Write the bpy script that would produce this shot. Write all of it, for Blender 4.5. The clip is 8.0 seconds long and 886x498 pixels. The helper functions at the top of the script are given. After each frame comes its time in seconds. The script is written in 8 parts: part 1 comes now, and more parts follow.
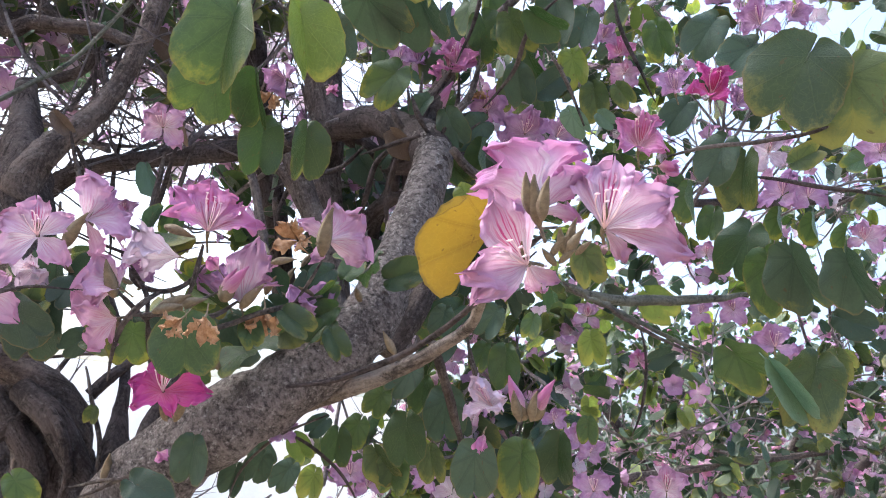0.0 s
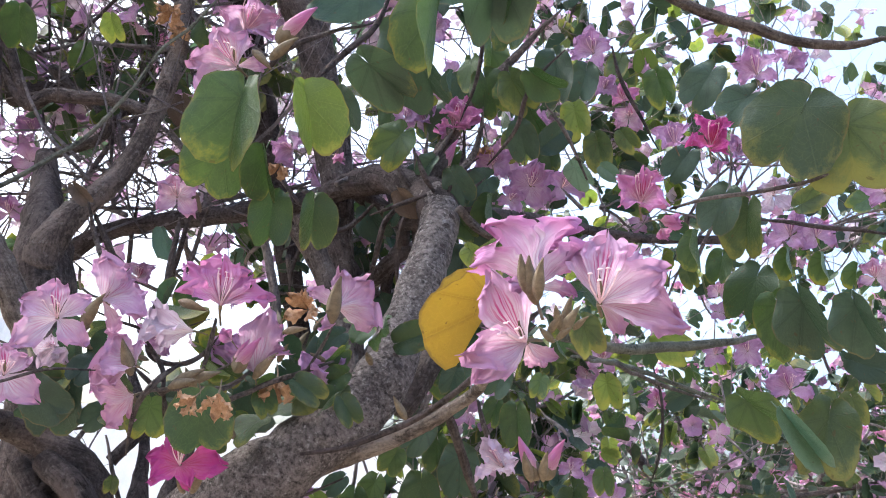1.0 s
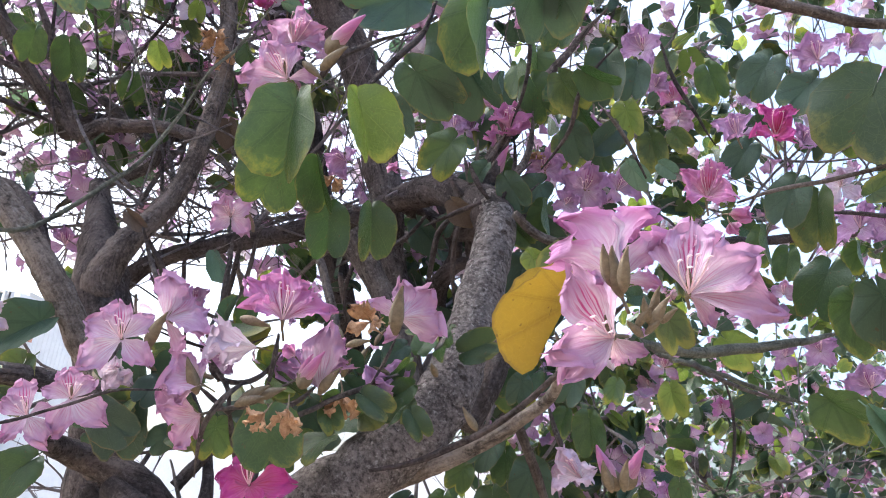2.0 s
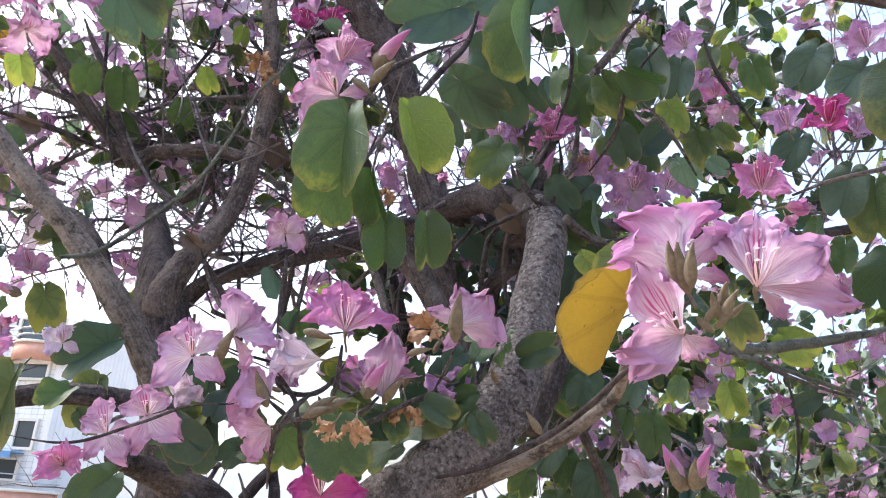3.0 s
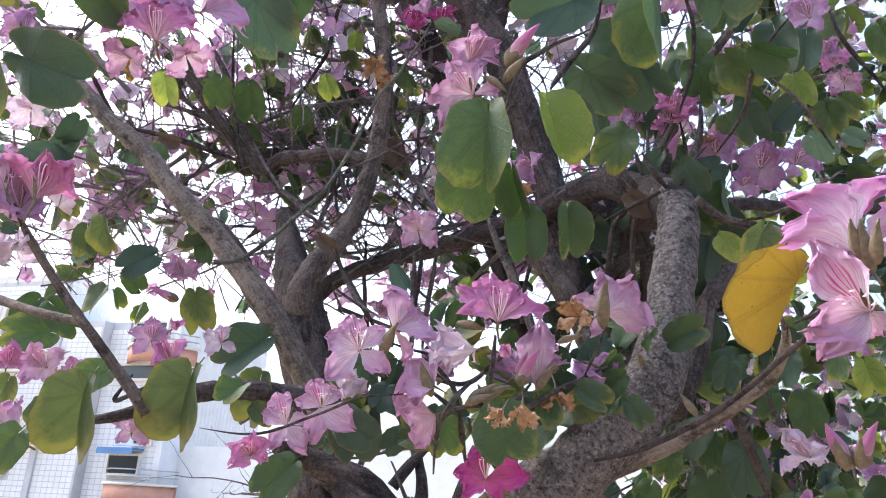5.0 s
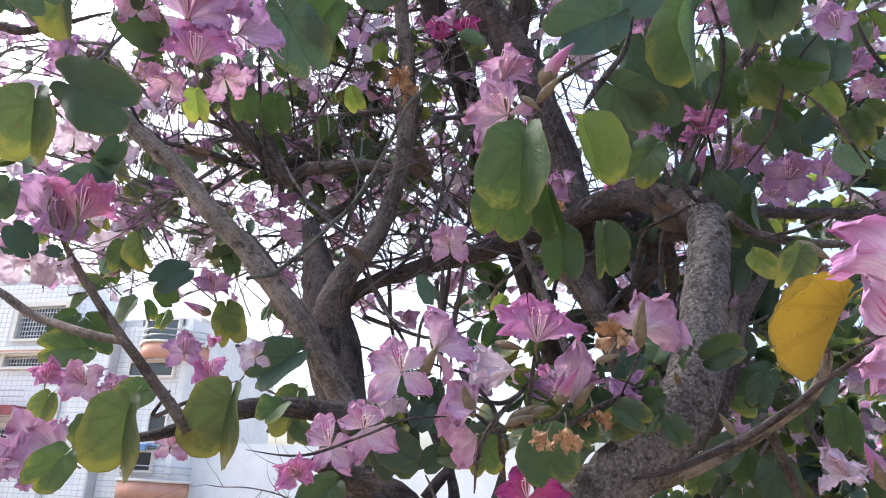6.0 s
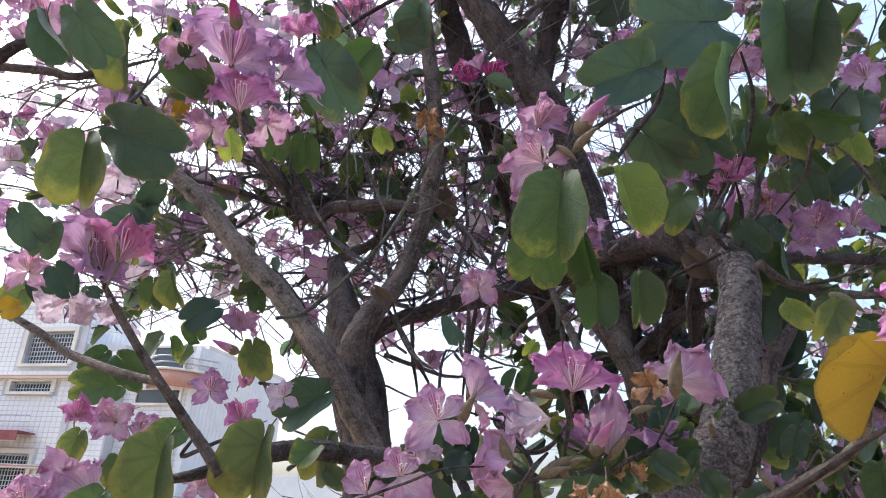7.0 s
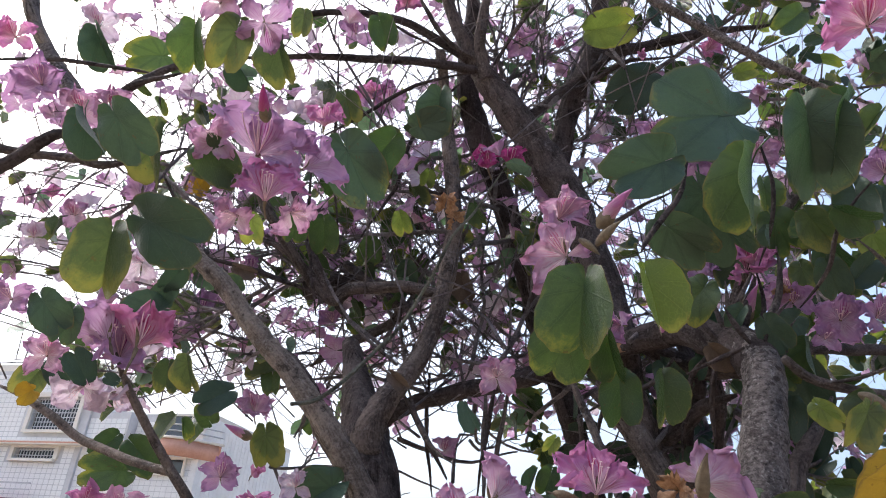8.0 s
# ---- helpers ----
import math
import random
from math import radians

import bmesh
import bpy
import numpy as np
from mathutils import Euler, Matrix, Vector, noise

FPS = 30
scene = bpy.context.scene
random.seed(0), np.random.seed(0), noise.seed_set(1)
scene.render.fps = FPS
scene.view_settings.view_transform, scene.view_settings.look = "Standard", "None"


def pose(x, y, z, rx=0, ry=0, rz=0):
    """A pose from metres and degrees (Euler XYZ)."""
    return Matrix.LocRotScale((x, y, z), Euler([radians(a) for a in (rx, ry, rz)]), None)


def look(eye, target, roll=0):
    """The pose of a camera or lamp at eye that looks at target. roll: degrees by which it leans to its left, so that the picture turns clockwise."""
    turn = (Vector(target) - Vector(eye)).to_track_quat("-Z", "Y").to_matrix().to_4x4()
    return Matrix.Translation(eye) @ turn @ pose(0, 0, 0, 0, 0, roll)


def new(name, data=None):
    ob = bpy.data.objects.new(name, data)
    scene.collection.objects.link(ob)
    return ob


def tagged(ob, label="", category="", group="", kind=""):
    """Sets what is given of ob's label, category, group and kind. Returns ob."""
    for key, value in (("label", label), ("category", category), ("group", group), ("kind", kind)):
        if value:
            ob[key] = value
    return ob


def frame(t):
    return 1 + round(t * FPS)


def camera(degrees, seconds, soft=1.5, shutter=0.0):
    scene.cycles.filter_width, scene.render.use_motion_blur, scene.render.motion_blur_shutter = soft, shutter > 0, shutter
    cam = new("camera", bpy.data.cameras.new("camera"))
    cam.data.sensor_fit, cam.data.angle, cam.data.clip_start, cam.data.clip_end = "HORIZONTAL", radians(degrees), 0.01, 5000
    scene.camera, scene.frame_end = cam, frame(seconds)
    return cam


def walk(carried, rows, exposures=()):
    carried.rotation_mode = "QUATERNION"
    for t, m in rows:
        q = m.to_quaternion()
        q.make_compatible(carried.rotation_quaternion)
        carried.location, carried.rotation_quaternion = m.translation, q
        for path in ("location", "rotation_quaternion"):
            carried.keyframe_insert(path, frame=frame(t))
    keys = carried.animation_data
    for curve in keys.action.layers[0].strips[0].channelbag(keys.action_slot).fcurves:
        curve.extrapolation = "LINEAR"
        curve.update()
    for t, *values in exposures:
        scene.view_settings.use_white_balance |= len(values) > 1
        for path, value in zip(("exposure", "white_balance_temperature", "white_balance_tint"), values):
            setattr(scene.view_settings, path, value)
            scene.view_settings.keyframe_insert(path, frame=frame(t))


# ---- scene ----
cam = camera(60.4, 8.0, soft=1.0)
PATH = [
    (0, (0.019, 0.039, 1.626), (-0.074, 1.954, 2.193), 8.0),
    (0.5, (0.025, 0.023, 1.64), (-0.102, 1.917, 2.27), 6.7),
    (1, (0.031, 0.007, 1.658), (-0.118, 1.894, 2.303), 6.6),
    (1.5, (0.021, 0.02, 1.655), (-0.167, 1.891, 2.335), 5.5),
    (2, (0.002, 0.039, 1.647), (-0.255, 1.9, 2.333), 5.0),
    (2.2, (-0.01, 0.047, 1.647), (-0.297, 1.904, 2.332), 4.7),
    (3.3, (-0.021, 0.024, 1.637), (-0.4, 1.855, 2.347), 3.6),
    (3.5, (-0.032, 0.025, 1.638), (-0.424, 1.853, 2.349), 3.8),
    (4, (-0.053, 0.015, 1.632), (-0.494, 1.839, 2.324), 3.2),
    (4.5, (-0.069, -0.002, 1.634), (-0.587, 1.808, 2.309), 3.1),
    (4.7, (-0.076, -0.008, 1.627), (-0.625, 1.794, 2.3), 3.1),
    (5.8, (-0.093, -0.041, 1.639), (-0.704, 1.748, 2.293), 2.7),
    (6, (-0.112, -0.048, 1.653), (-0.717, 1.743, 2.307), 2.9),
    (6.5, (-0.134, -0.068, 1.668), (-0.741, 1.717, 2.337), 3.5),
    (7, (-0.144, -0.073, 1.668), (-0.765, 1.683, 2.397), 4.1),
    (7.5, (-0.151, -0.078, 1.681), (-0.783, 1.626, 2.517), 4.9),
    (8, (-0.158, -0.084, 1.695), (-0.795, 1.587, 2.591), 5.7),
]
walk(cam, [(t, look(eye, target, roll)) for t, eye, target, roll in PATH], exposures=[(0.0, 2.24, 5600, 5), (2.0, 2.2, 5600, 5), (4.5, 2.12, 5600, 6), (6.5, 1.78, 5600, 6), (8.0, 1.38, 5750, 7)])

# ---- light ----
SUN_ELEVATION, SUN_TURN = 50.0, -76.0
world = bpy.data.worlds.new("world")
scene.world = world
world.use_nodes = True
wn = world.node_tree.nodes
sky = wn.new("ShaderNodeTexSky")
sky.sky_type, sky.sun_disc = "NISHITA", False
sky.sun_elevation, sky.sun_rotation = radians(SUN_ELEVATION), radians(SUN_TURN)
sky.air_density, sky.dust_density, sky.ozone_density = 1.0, 9.0, 0.8
world.node_tree.links.new(sky.outputs[0], wn["Background"].inputs[0])
wn["Background"].inputs[1].default_value = 0.15
sun = new("sun", bpy.data.lights.new("sun", "SUN"))
sun.data.energy, sun.data.angle, sun.data.color = 0.55, radians(14), (1.0, 0.96, 0.9)
sun.matrix_world = look((0, 0, 0), (-math.sin(radians(SUN_TURN)) * math.cos(radians(SUN_ELEVATION)), -math.cos(radians(SUN_TURN)) * math.cos(radians(SUN_ELEVATION)), -math.sin(radians(SUN_ELEVATION))))


# ---- materials ----
def material(name, roughness=0.7):
    m = bpy.data.materials.new(name)
    m.use_nodes = True
    m.node_tree.nodes["Principled BSDF"].inputs["Roughness"].default_value = roughness
    return m, m.node_tree.nodes, m.node_tree.links, m.node_tree.nodes["Principled BSDF"]


def math_node(n, l, op, a, b=None, c=None):
    q = n.new("ShaderNodeMath")
    q.operation = op
    for i, v in enumerate((a, b, c)):
        if v is None:
            continue
        if isinstance(v, (int, float)):
            q.inputs[i].default_value = v
        else:
            l.new(v, q.inputs[i])
    return q.outputs[0]


def mix_node(n, l, fac, a, b):
    q = n.new("ShaderNodeMix")
    q.data_type = "RGBA"
    for s, v in ((0, fac), (6, a), (7, b)):
        if isinstance(v, (int, float)):
            q.inputs[s].default_value = v
        elif isinstance(v, tuple):
            q.inputs[s].default_value = (*v, 1)
        else:
            l.new(v, q.inputs[s])
    return q.outputs[2]


def step_node(n, l, v, low, high, to_low=0.0, to_high=1.0):
    q = n.new("ShaderNodeMapRange")
    q.interpolation_type = "SMOOTHSTEP"
    l.new(v, q.inputs[0])
    for i, x in enumerate((low, high, to_low, to_high)):
        q.inputs[i + 1].default_value = x
    return q.outputs[0]


def noise_node(n, l, vector, scale, detail=4.0, rough=0.55):
    q = n.new("ShaderNodeTexNoise")
    l.new(vector, q.inputs["Vector"])
    q.inputs["Scale"].default_value, q.inputs["Detail"].default_value, q.inputs["Roughness"].default_value = scale, detail, rough
    return q.outputs["Fac"]


def bump_node(n, l, height, strength, distance, target):
    q = n.new("ShaderNodeBump")
    q.inputs["Strength"].default_value, q.inputs["Distance"].default_value = strength, distance
    l.new(height, q.inputs["Height"])
    l.new(q.outputs[0], target.inputs["Normal"])
    return q.outputs[0]


def chance_node(n, l):
    """A number of its own for each piece, whether it is an object or an island of a mesh."""
    a, b = n.new("ShaderNodeObjectInfo"), n.new("ShaderNodeNewGeometry")
    return math_node(n, l, "FRACT", math_node(n, l, "ADD", a.outputs["Random"], b.outputs["Random Per Island"]))


def through_light(n, l, principled, colour, share, normal=None):
    """Lets a share of the light through a thin leaf or petal."""
    t, m = n.new("ShaderNodeBsdfTranslucent"), n.new("ShaderNodeMixShader")
    l.new(colour, t.inputs["Color"])
    if normal:
        l.new(normal, t.inputs["Normal"])
    m.inputs[0].default_value = share
    l.new(principled.outputs[0], m.inputs[1])
    l.new(t.outputs[0], m.inputs[2])
    l.new(m.outputs[0], n["Material Output"].inputs["Surface"])


def leaf_material(name, dark, light, age, glow, yellow=(0.42, 0.38, 0.05), share=0.35, gloss=0.38):
    m, n, l, p = material(name, gloss)
    uv = n.new("ShaderNodeUVMap")
    sep = n.new("ShaderNodeSeparateXYZ")
    l.new(uv.outputs[0], sep.inputs[0])
    turn, reach = sep.outputs[0], sep.outputs[1]
    chance = chance_node(n, l)
    shift = n.new("ShaderNodeVectorMath")
    shift.operation = "MULTIPLY_ADD"
    spread = n.new("ShaderNodeCombineXYZ")
    l.new(chance, spread.inputs[0])
    l.new(chance, spread.inputs[2])
    l.new(spread.outputs[0], shift.inputs[0])
    shift.inputs[1].default_value = (37.0, 37.0, 19.0)
    # the blade's own plane, from its turn about the stalk and its reach
    flat = n.new("ShaderNodeCombineXYZ")
    angle = math_node(n, l, "MULTIPLY", turn, math.pi)
    l.new(math_node(n, l, "MULTIPLY", reach, math_node(n, l, "SINE", angle)), flat.inputs[0])
    l.new(math_node(n, l, "MULTIPLY", reach, math_node(n, l, "COSINE", angle)), flat.inputs[1])
    l.new(flat.outputs[0], shift.inputs[2])
    where = shift.outputs[0]
    big = noise_node(n, l, where, 2.3, 3.0)
    fine = noise_node(n, l, where, 17.0, 6.0, 0.7)
    crumple = noise_node(n, l, where, 6.0, 2.0, 0.5)
    tone = math_node(n, l, "ADD", math_node(n, l, "MULTIPLY", chance, 0.55), math_node(n, l, "MULTIPLY", big, 0.55))
    colour = mix_node(n, l, step_node(n, l, tone, 0.28, 0.82), dark, light)
    # palmate veins that run out from the stalk
    saw = math_node(n, l, "ABSOLUTE", math_node(n, l, "SUBTRACT", math_node(n, l, "FRACT", math_node(n, l, "MULTIPLY_ADD", turn, 5.0, 0.5)), 0.5))
    thin = math_node(n, l, "MULTIPLY", saw, math_node(n, l, "ADD", reach, 0.12))
    vein = step_node(n, l, thin, 0.004, 0.024, 1.0, 0.0)
    net_ = n.new("ShaderNodeTexVoronoi")
    net_.feature = "DISTANCE_TO_EDGE"
    net_.inputs["Scale"].default_value = 11.0
    l.new(where, net_.inputs["Vector"])
    mesh_veins = step_node(n, l, net_.outputs["Distance"], 0.0, 0.06, 1.0, 0.0)
    colour = mix_node(n, l, math_node(n, l, "MULTIPLY", vein, 0.28), colour, tuple(min(1, c * 1.5 + 0.02) for c in light))
    flank = step_node(n, l, thin, 0.02, 0.12, 1.0, 0.0)
    colour = mix_node(n, l, math_node(n, l, "MULTIPLY", flank, 0.36), colour, tuple(c * 0.75 for c in dark))
    colour = mix_node(n, l, math_node(n, l, "MULTIPLY", mesh_veins, 0.2), colour, tuple(c * 1.45 for c in light))
    # the rim turns yellow with age, and a few brown spots
    tipward = step_node(n, l, math_node(n, l, "ABSOLUTE", turn), 0.75, 0.1, 0.0, 0.35)
    rim = math_node(n, l, "ADD", math_node(n, l, "MULTIPLY_ADD", big, 0.9, reach), math_node(n, l, "MULTIPLY_ADD", chance, 0.35, tipward))
    old = math_node(n, l, "MULTIPLY", step_node(n, l, math_node(n, l, "MULTIPLY_ADD", fine, 0.55, rim), 2.38 - age, 2.78 - age), 0.62)
    colour = mix_node(n, l, old, colour, yellow)
    edge = math_node(n, l, "MULTIPLY", step_node(n, l, math_node(n, l, "MULTIPLY_ADD", fine, 0.06, reach), 0.975, 1.02), step_node(n, l, big, 0.35, 0.6))
    colour = mix_node(n, l, math_node(n, l, "MULTIPLY", edge, 0.7), colour, (0.16, 0.12, 0.05))
    spots = step_node(n, l, noise_node(n, l, where, 7.0, 3.0), 0.66, 0.72)
    colour = mix_node(n, l, math_node(n, l, "MULTIPLY", spots, 0.6), colour, (0.09, 0.05, 0.02))
    colour = mix_node(n, l, math_node(n, l, "MULTIPLY", fine, 0.45), colour, tuple(c * 0.8 for c in dark))
    l.new(colour, p.inputs["Base Color"])
    p.inputs["Specular IOR Level"].default_value = 0.45
    height = math_node(n, l, "ADD", math_node(n, l, "MULTIPLY", vein, -0.9), math_node(n, l, "MULTIPLY_ADD", mesh_veins, -0.08, math_node(n, l, "MULTIPLY_ADD", crumple, 0.5, fine)))
    b = bump_node(n, l, height, 0.3, 0.014, p)
    q = n.new("ShaderNodeMix")
    q.data_type, q.blend_type = "RGBA", "MULTIPLY"
    q.inputs[0].default_value = 1.0
    l.new(colour, q.inputs[6])
    q.inputs[7].default_value = (*glow, 1)
    through_light(n, l, p, q.outputs[2], share, b)
    return m


def petal_material(name, throat, body, rim, streak, banner, share=0.36):
    m, n, l, p = material(name, 0.6)
    uv = n.new("ShaderNodeUVMap")
    sep = n.new("ShaderNodeSeparateXYZ")
    l.new(uv.outputs[0], sep.inputs[0])
    across, along = sep.outputs[0], sep.outputs[1]
    chance = chance_node(n, l)
    off = math_node(n, l, "ABSOLUTE", across)
    stretched = n.new("ShaderNodeCombineXYZ")
    fan = math_node(n, l, "DIVIDE", across, 1.0)
    l.new(math_node(n, l, "MULTIPLY", fan, 8.0), stretched.inputs[0])
    l.new(math_node(n, l, "MULTIPLY_ADD", along, 1.1, math_node(n, l, "MULTIPLY", chance, 9.0)), stretched.inputs[1])
    l.new(chance, stretched.inputs[2])
    lines = noise_node(n, l, stretched.outputs[0], 1.6, 3.0, 0.6)
    cloud = noise_node(n, l, uv.outputs[0], 2.6, 3.0)
    t = math_node(n, l, "ADD", along, math_node(n, l, "MULTIPLY_ADD", cloud, 0.9, -0.45))
    colour = mix_node(n, l, step_node(n, l, t, 0.1, 0.8), throat, body)
    colour = mix_node(n, l, math_node(n, l, "MULTIPLY", step_node(n, l, math_node(n, l, "ADD", t, math_node(n, l, "MULTIPLY", off, 0.3)), 0.75, 1.25), 0.6), colour, rim)
    colour = mix_node(n, l, math_node(n, l, "MULTIPLY", chance, 0.3), colour, tuple(0.5 * (a + b) for a, b in zip(body, streak)))
    veins = math_node(n, l, "MULTIPLY", step_node(n, l, lines, 0.5, 0.6), step_node(n, l, along, 1.02, 0.3))
    # fine veins fan out from the claw; the folds between them stay pale
    ribs = step_node(n, l, math_node(n, l, "SINE", math_node(n, l, "MULTIPLY_ADD", across, 27.0, math_node(n, l, "MULTIPLY", lines, 9.0))), 0.35, 0.95)
    colour = mix_node(n, l, math_node(n, l, "MULTIPLY", math_node(n, l, "MULTIPLY", ribs, step_node(n, l, along, 1.0, 0.35)), 0.11), colour, streak)
    frill = step_node(n, l, math_node(n, l, "MAXIMUM", math_node(n, l, "MULTIPLY_ADD", cloud, 0.12, along), math_node(n, l, "MULTIPLY_ADD", lines, 0.1, off)), 0.94, 1.08)
    colour = mix_node(n, l, math_node(n, l, "MULTIPLY", frill, 0.42), colour, tuple(0.55 * a + 0.45 * b for a, b in zip(body, streak)))
    if banner:
        middle = math_node(n, l, "MULTIPLY", step_node(n, l, off, 0.8, 0.3), step_node(n, l, math_node(n, l, "MULTIPLY_ADD", off, 0.35, along), 0.95, 0.6))
        comb = step_node(n, l, math_node(n, l, "SINE", math_node(n, l, "MULTIPLY_ADD", across, 30.0, math_node(n, l, "MULTIPLY", lines, 6.0))), 0.2, 0.8)
        mark = math_node(n, l, "MULTIPLY", middle, math_node(n, l, "MULTIPLY_ADD", comb, 0.8, 0.1))
        colour = mix_node(n, l, mark, colour, streak)
    else:
        claw = math_node(n, l, "MULTIPLY", step_node(n, l, off, 0.85, 0.35), step_node(n, l, along, 0.72, 0.3))
        colour = mix_node(n, l, math_node(n, l, "MULTIPLY", math_node(n, l, "MULTIPLY", claw, ribs), 0.42), colour, streak)
    colour = mix_node(n, l, math_node(n, l, "MULTIPLY", veins, 0.13 if not banner else 0.35), colour, streak)
    l.new(colour, p.inputs["Base Color"])
    p.inputs["Specular IOR Level"].default_value = 0.25
    p.inputs["Sheen Weight"].default_value = 0.1
    b = bump_node(n, l, math_node(n, l, "ADD", lines, cloud), 0.28, 0.03, p)
    through_light(n, l, p, colour, share, b)
    return m


def bark_material(name, dark, light, lichen=0.0, fibre=True):
    """Bark in metres along and round the stem; fibre: furrows run along it, else wrinkles run round it."""
    m, n, l, p = material(name, 0.9)
    co, mp = n.new("ShaderNodeTexCoord"), n.new("ShaderNodeUVMap")
    big = noise_node(n, l, co.outputs["Object"], 16.0, 4.0, 0.6)
    small = noise_node(n, l, co.outputs["Object"], 190.0, 6.0, 0.72)
    squeeze = n.new("ShaderNodeMapping")
    squeeze.inputs["Scale"].default_value = (1.0, 0.1, 1.0) if fibre else (0.7, 1.0, 1.0)
    l.new(mp.outputs[0], squeeze.inputs[0])
    furrow = noise_node(n, l, squeeze.outputs[0], 330.0 if fibre else 260.0, 6.0, 0.75)
    coarse = noise_node(n, l, squeeze.outputs[0], 95.0 if fibre else 105.0, 5.0, 0.72)
    furrow = math_node(n, l, "MULTIPLY_ADD", coarse, 0.55, math_node(n, l, "MULTIPLY", furrow, 0.45))
    tone = math_node(n, l, "ADD", math_node(n, l, "MULTIPLY", big, 0.35 if fibre else 0.2), math_node(n, l, "MULTIPLY_ADD", small, 0.35, math_node(n, l, "MULTIPLY", furrow, 0.45 if fibre else 0.6)))
    colour = mix_node(n, l, step_node(n, l, tone, 0.47, 0.69), dark, light)
    crack = step_node(n, l, furrow, 0.45, 0.36)
    colour = mix_node(n, l, math_node(n, l, "MULTIPLY", crack, 0.75), colour, tuple(c * 0.3 for c in dark))
    knots = math_node(n, l, "MULTIPLY", step_node(n, l, noise_node(n, l, co.outputs["Object"], 34.0, 3.0), 0.58, 0.66), step_node(n, l, small, 0.42, 0.56))
    colour = mix_node(n, l, math_node(n, l, "MULTIPLY", knots, 0.8 if fibre else 0.4), colour, tuple(c * 0.35 for c in dark))
    pale = math_node(n, l, "MULTIPLY", step_node(n, l, noise_node(n, l, co.outputs["Object"], 70.0 if fibre else 150.0, 5.0, 0.7), 0.52, 0.66), step_node(n, l, small, 0.4, 0.6))
    colour = mix_node(n, l, math_node(n, l, "MULTIPLY", pale, lichen), colour, (0.5, 0.47, 0.45))
    l.new(colour, p.inputs["Base Color"])
    p.inputs["Specular IOR Level"].default_value = 0.2
    height = math_node(n, l, "ADD", math_node(n, l, "MULTIPLY_ADD", knots, -0.5, furrow), math_node(n, l, "MULTIPLY_ADD", crack, -0.6, math_node(n, l, "MULTIPLY", small, 0.8)))
    bump_node(n, l, height, 1.0, 0.012, p)
    return m


def plain_material(name, dark, light, scale, roughness=0.8, bump=0.2, metallic=0.0):
    m, n, l, p = material(name, roughness)
    co = n.new("ShaderNodeTexCoord")
    a = noise_node(n, l, co.outputs["Object"], scale, 5.0)
    b = noise_node(n, l, co.outputs["Object"], scale * 9, 5.0, 0.65)
    l.new(mix_node(n, l, step_node(n, l, math_node(n, l, "MULTIPLY_ADD", a, 0.6, math_node(n, l, "MULTIPLY", b, 0.4)), 0.3, 0.7), dark, light), p.inputs["Base Color"])
    p.inputs["Metallic"].default_value = metallic
    bump_node(n, l, b, bump, 0.003, p)
    return m


LEAF = {
    "green": leaf_material("leaf_green", (0.033, 0.064, 0.027), (0.086, 0.134, 0.05), 0.34, (1.35, 1.4, 0.65), share=0.3),
    "aging": leaf_material("leaf_green_yellow_rim", (0.036, 0.06, 0.028), (0.09, 0.12, 0.05), 0.5, (1.3, 1.3, 0.75), (0.3, 0.27, 0.06)),
    "dark": leaf_material("leaf_dark_green", (0.026, 0.05, 0.033), (0.064, 0.102, 0.062), 0.12, (1.2, 1.35, 0.9), share=0.2, gloss=0.5),
    "lime": leaf_material("leaf_lime", (0.09, 0.13, 0.038), (0.17, 0.22, 0.068), 0.5, (1.5, 1.5, 0.7), (0.36, 0.34, 0.09), share=0.42),
    "gold": leaf_material("leaf_yellow", (0.3, 0.19, 0.015), (0.42, 0.29, 0.025), 0.3, (1.1, 1.0, 0.5), (0.36, 0.25, 0.03), share=0.3, gloss=0.6),
    "dry": leaf_material("leaf_dry_brown", (0.1, 0.07, 0.05), (0.22, 0.17, 0.14), 0.0, (1.0, 0.9, 0.8), share=0.15, gloss=0.7),
    "pale": leaf_material("leaf_pale_blue_green", (0.09, 0.14, 0.1), (0.16, 0.23, 0.17), 0.0, (1.2, 1.4, 0.9), share=0.3),
}
TINTS = {
    "pale": ((0.63, 0.54, 0.58), (0.465, 0.29, 0.43), (0.44, 0.255, 0.41), (0.4, 0.03, 0.15)),
    "white": ((0.717, 0.698, 0.725), (0.56, 0.46, 0.57), (0.6, 0.53, 0.62), (0.36, 0.08, 0.22)),
    "pink": ((0.65, 0.46, 0.52), (0.52, 0.19, 0.4), (0.55, 0.31, 0.51), (0.39, 0.012, 0.1)),
    "lilac": ((0.58, 0.45, 0.56), (0.44, 0.26, 0.44), (0.44, 0.27, 0.45), (0.25, 0.02, 0.17)),
    "blush": ((0.68, 0.63, 0.65), (0.5, 0.285, 0.46), (0.44, 0.13, 0.375), (0.42, 0.1, 0.28)),
    "magenta": ((0.525, 0.16, 0.298), (0.437, 0.05, 0.26), (0.49, 0.15, 0.372), (0.372, 0.005, 0.04)),
}
PETAL = {k: petal_material("petal_" + k, *v, False) for k, v in TINTS.items()}
BANNER = {k: petal_material("petal_streaked_" + k, *v, True) for k, v in TINTS.items()}
BARK_GREY = bark_material("bark_grey", (0.066, 0.055, 0.052), (0.32, 0.275, 0.26), 0.75, False)
BARK_BROWN = bark_material("bark_brown", (0.055, 0.043, 0.041), (0.2, 0.16, 0.147), 0.25)
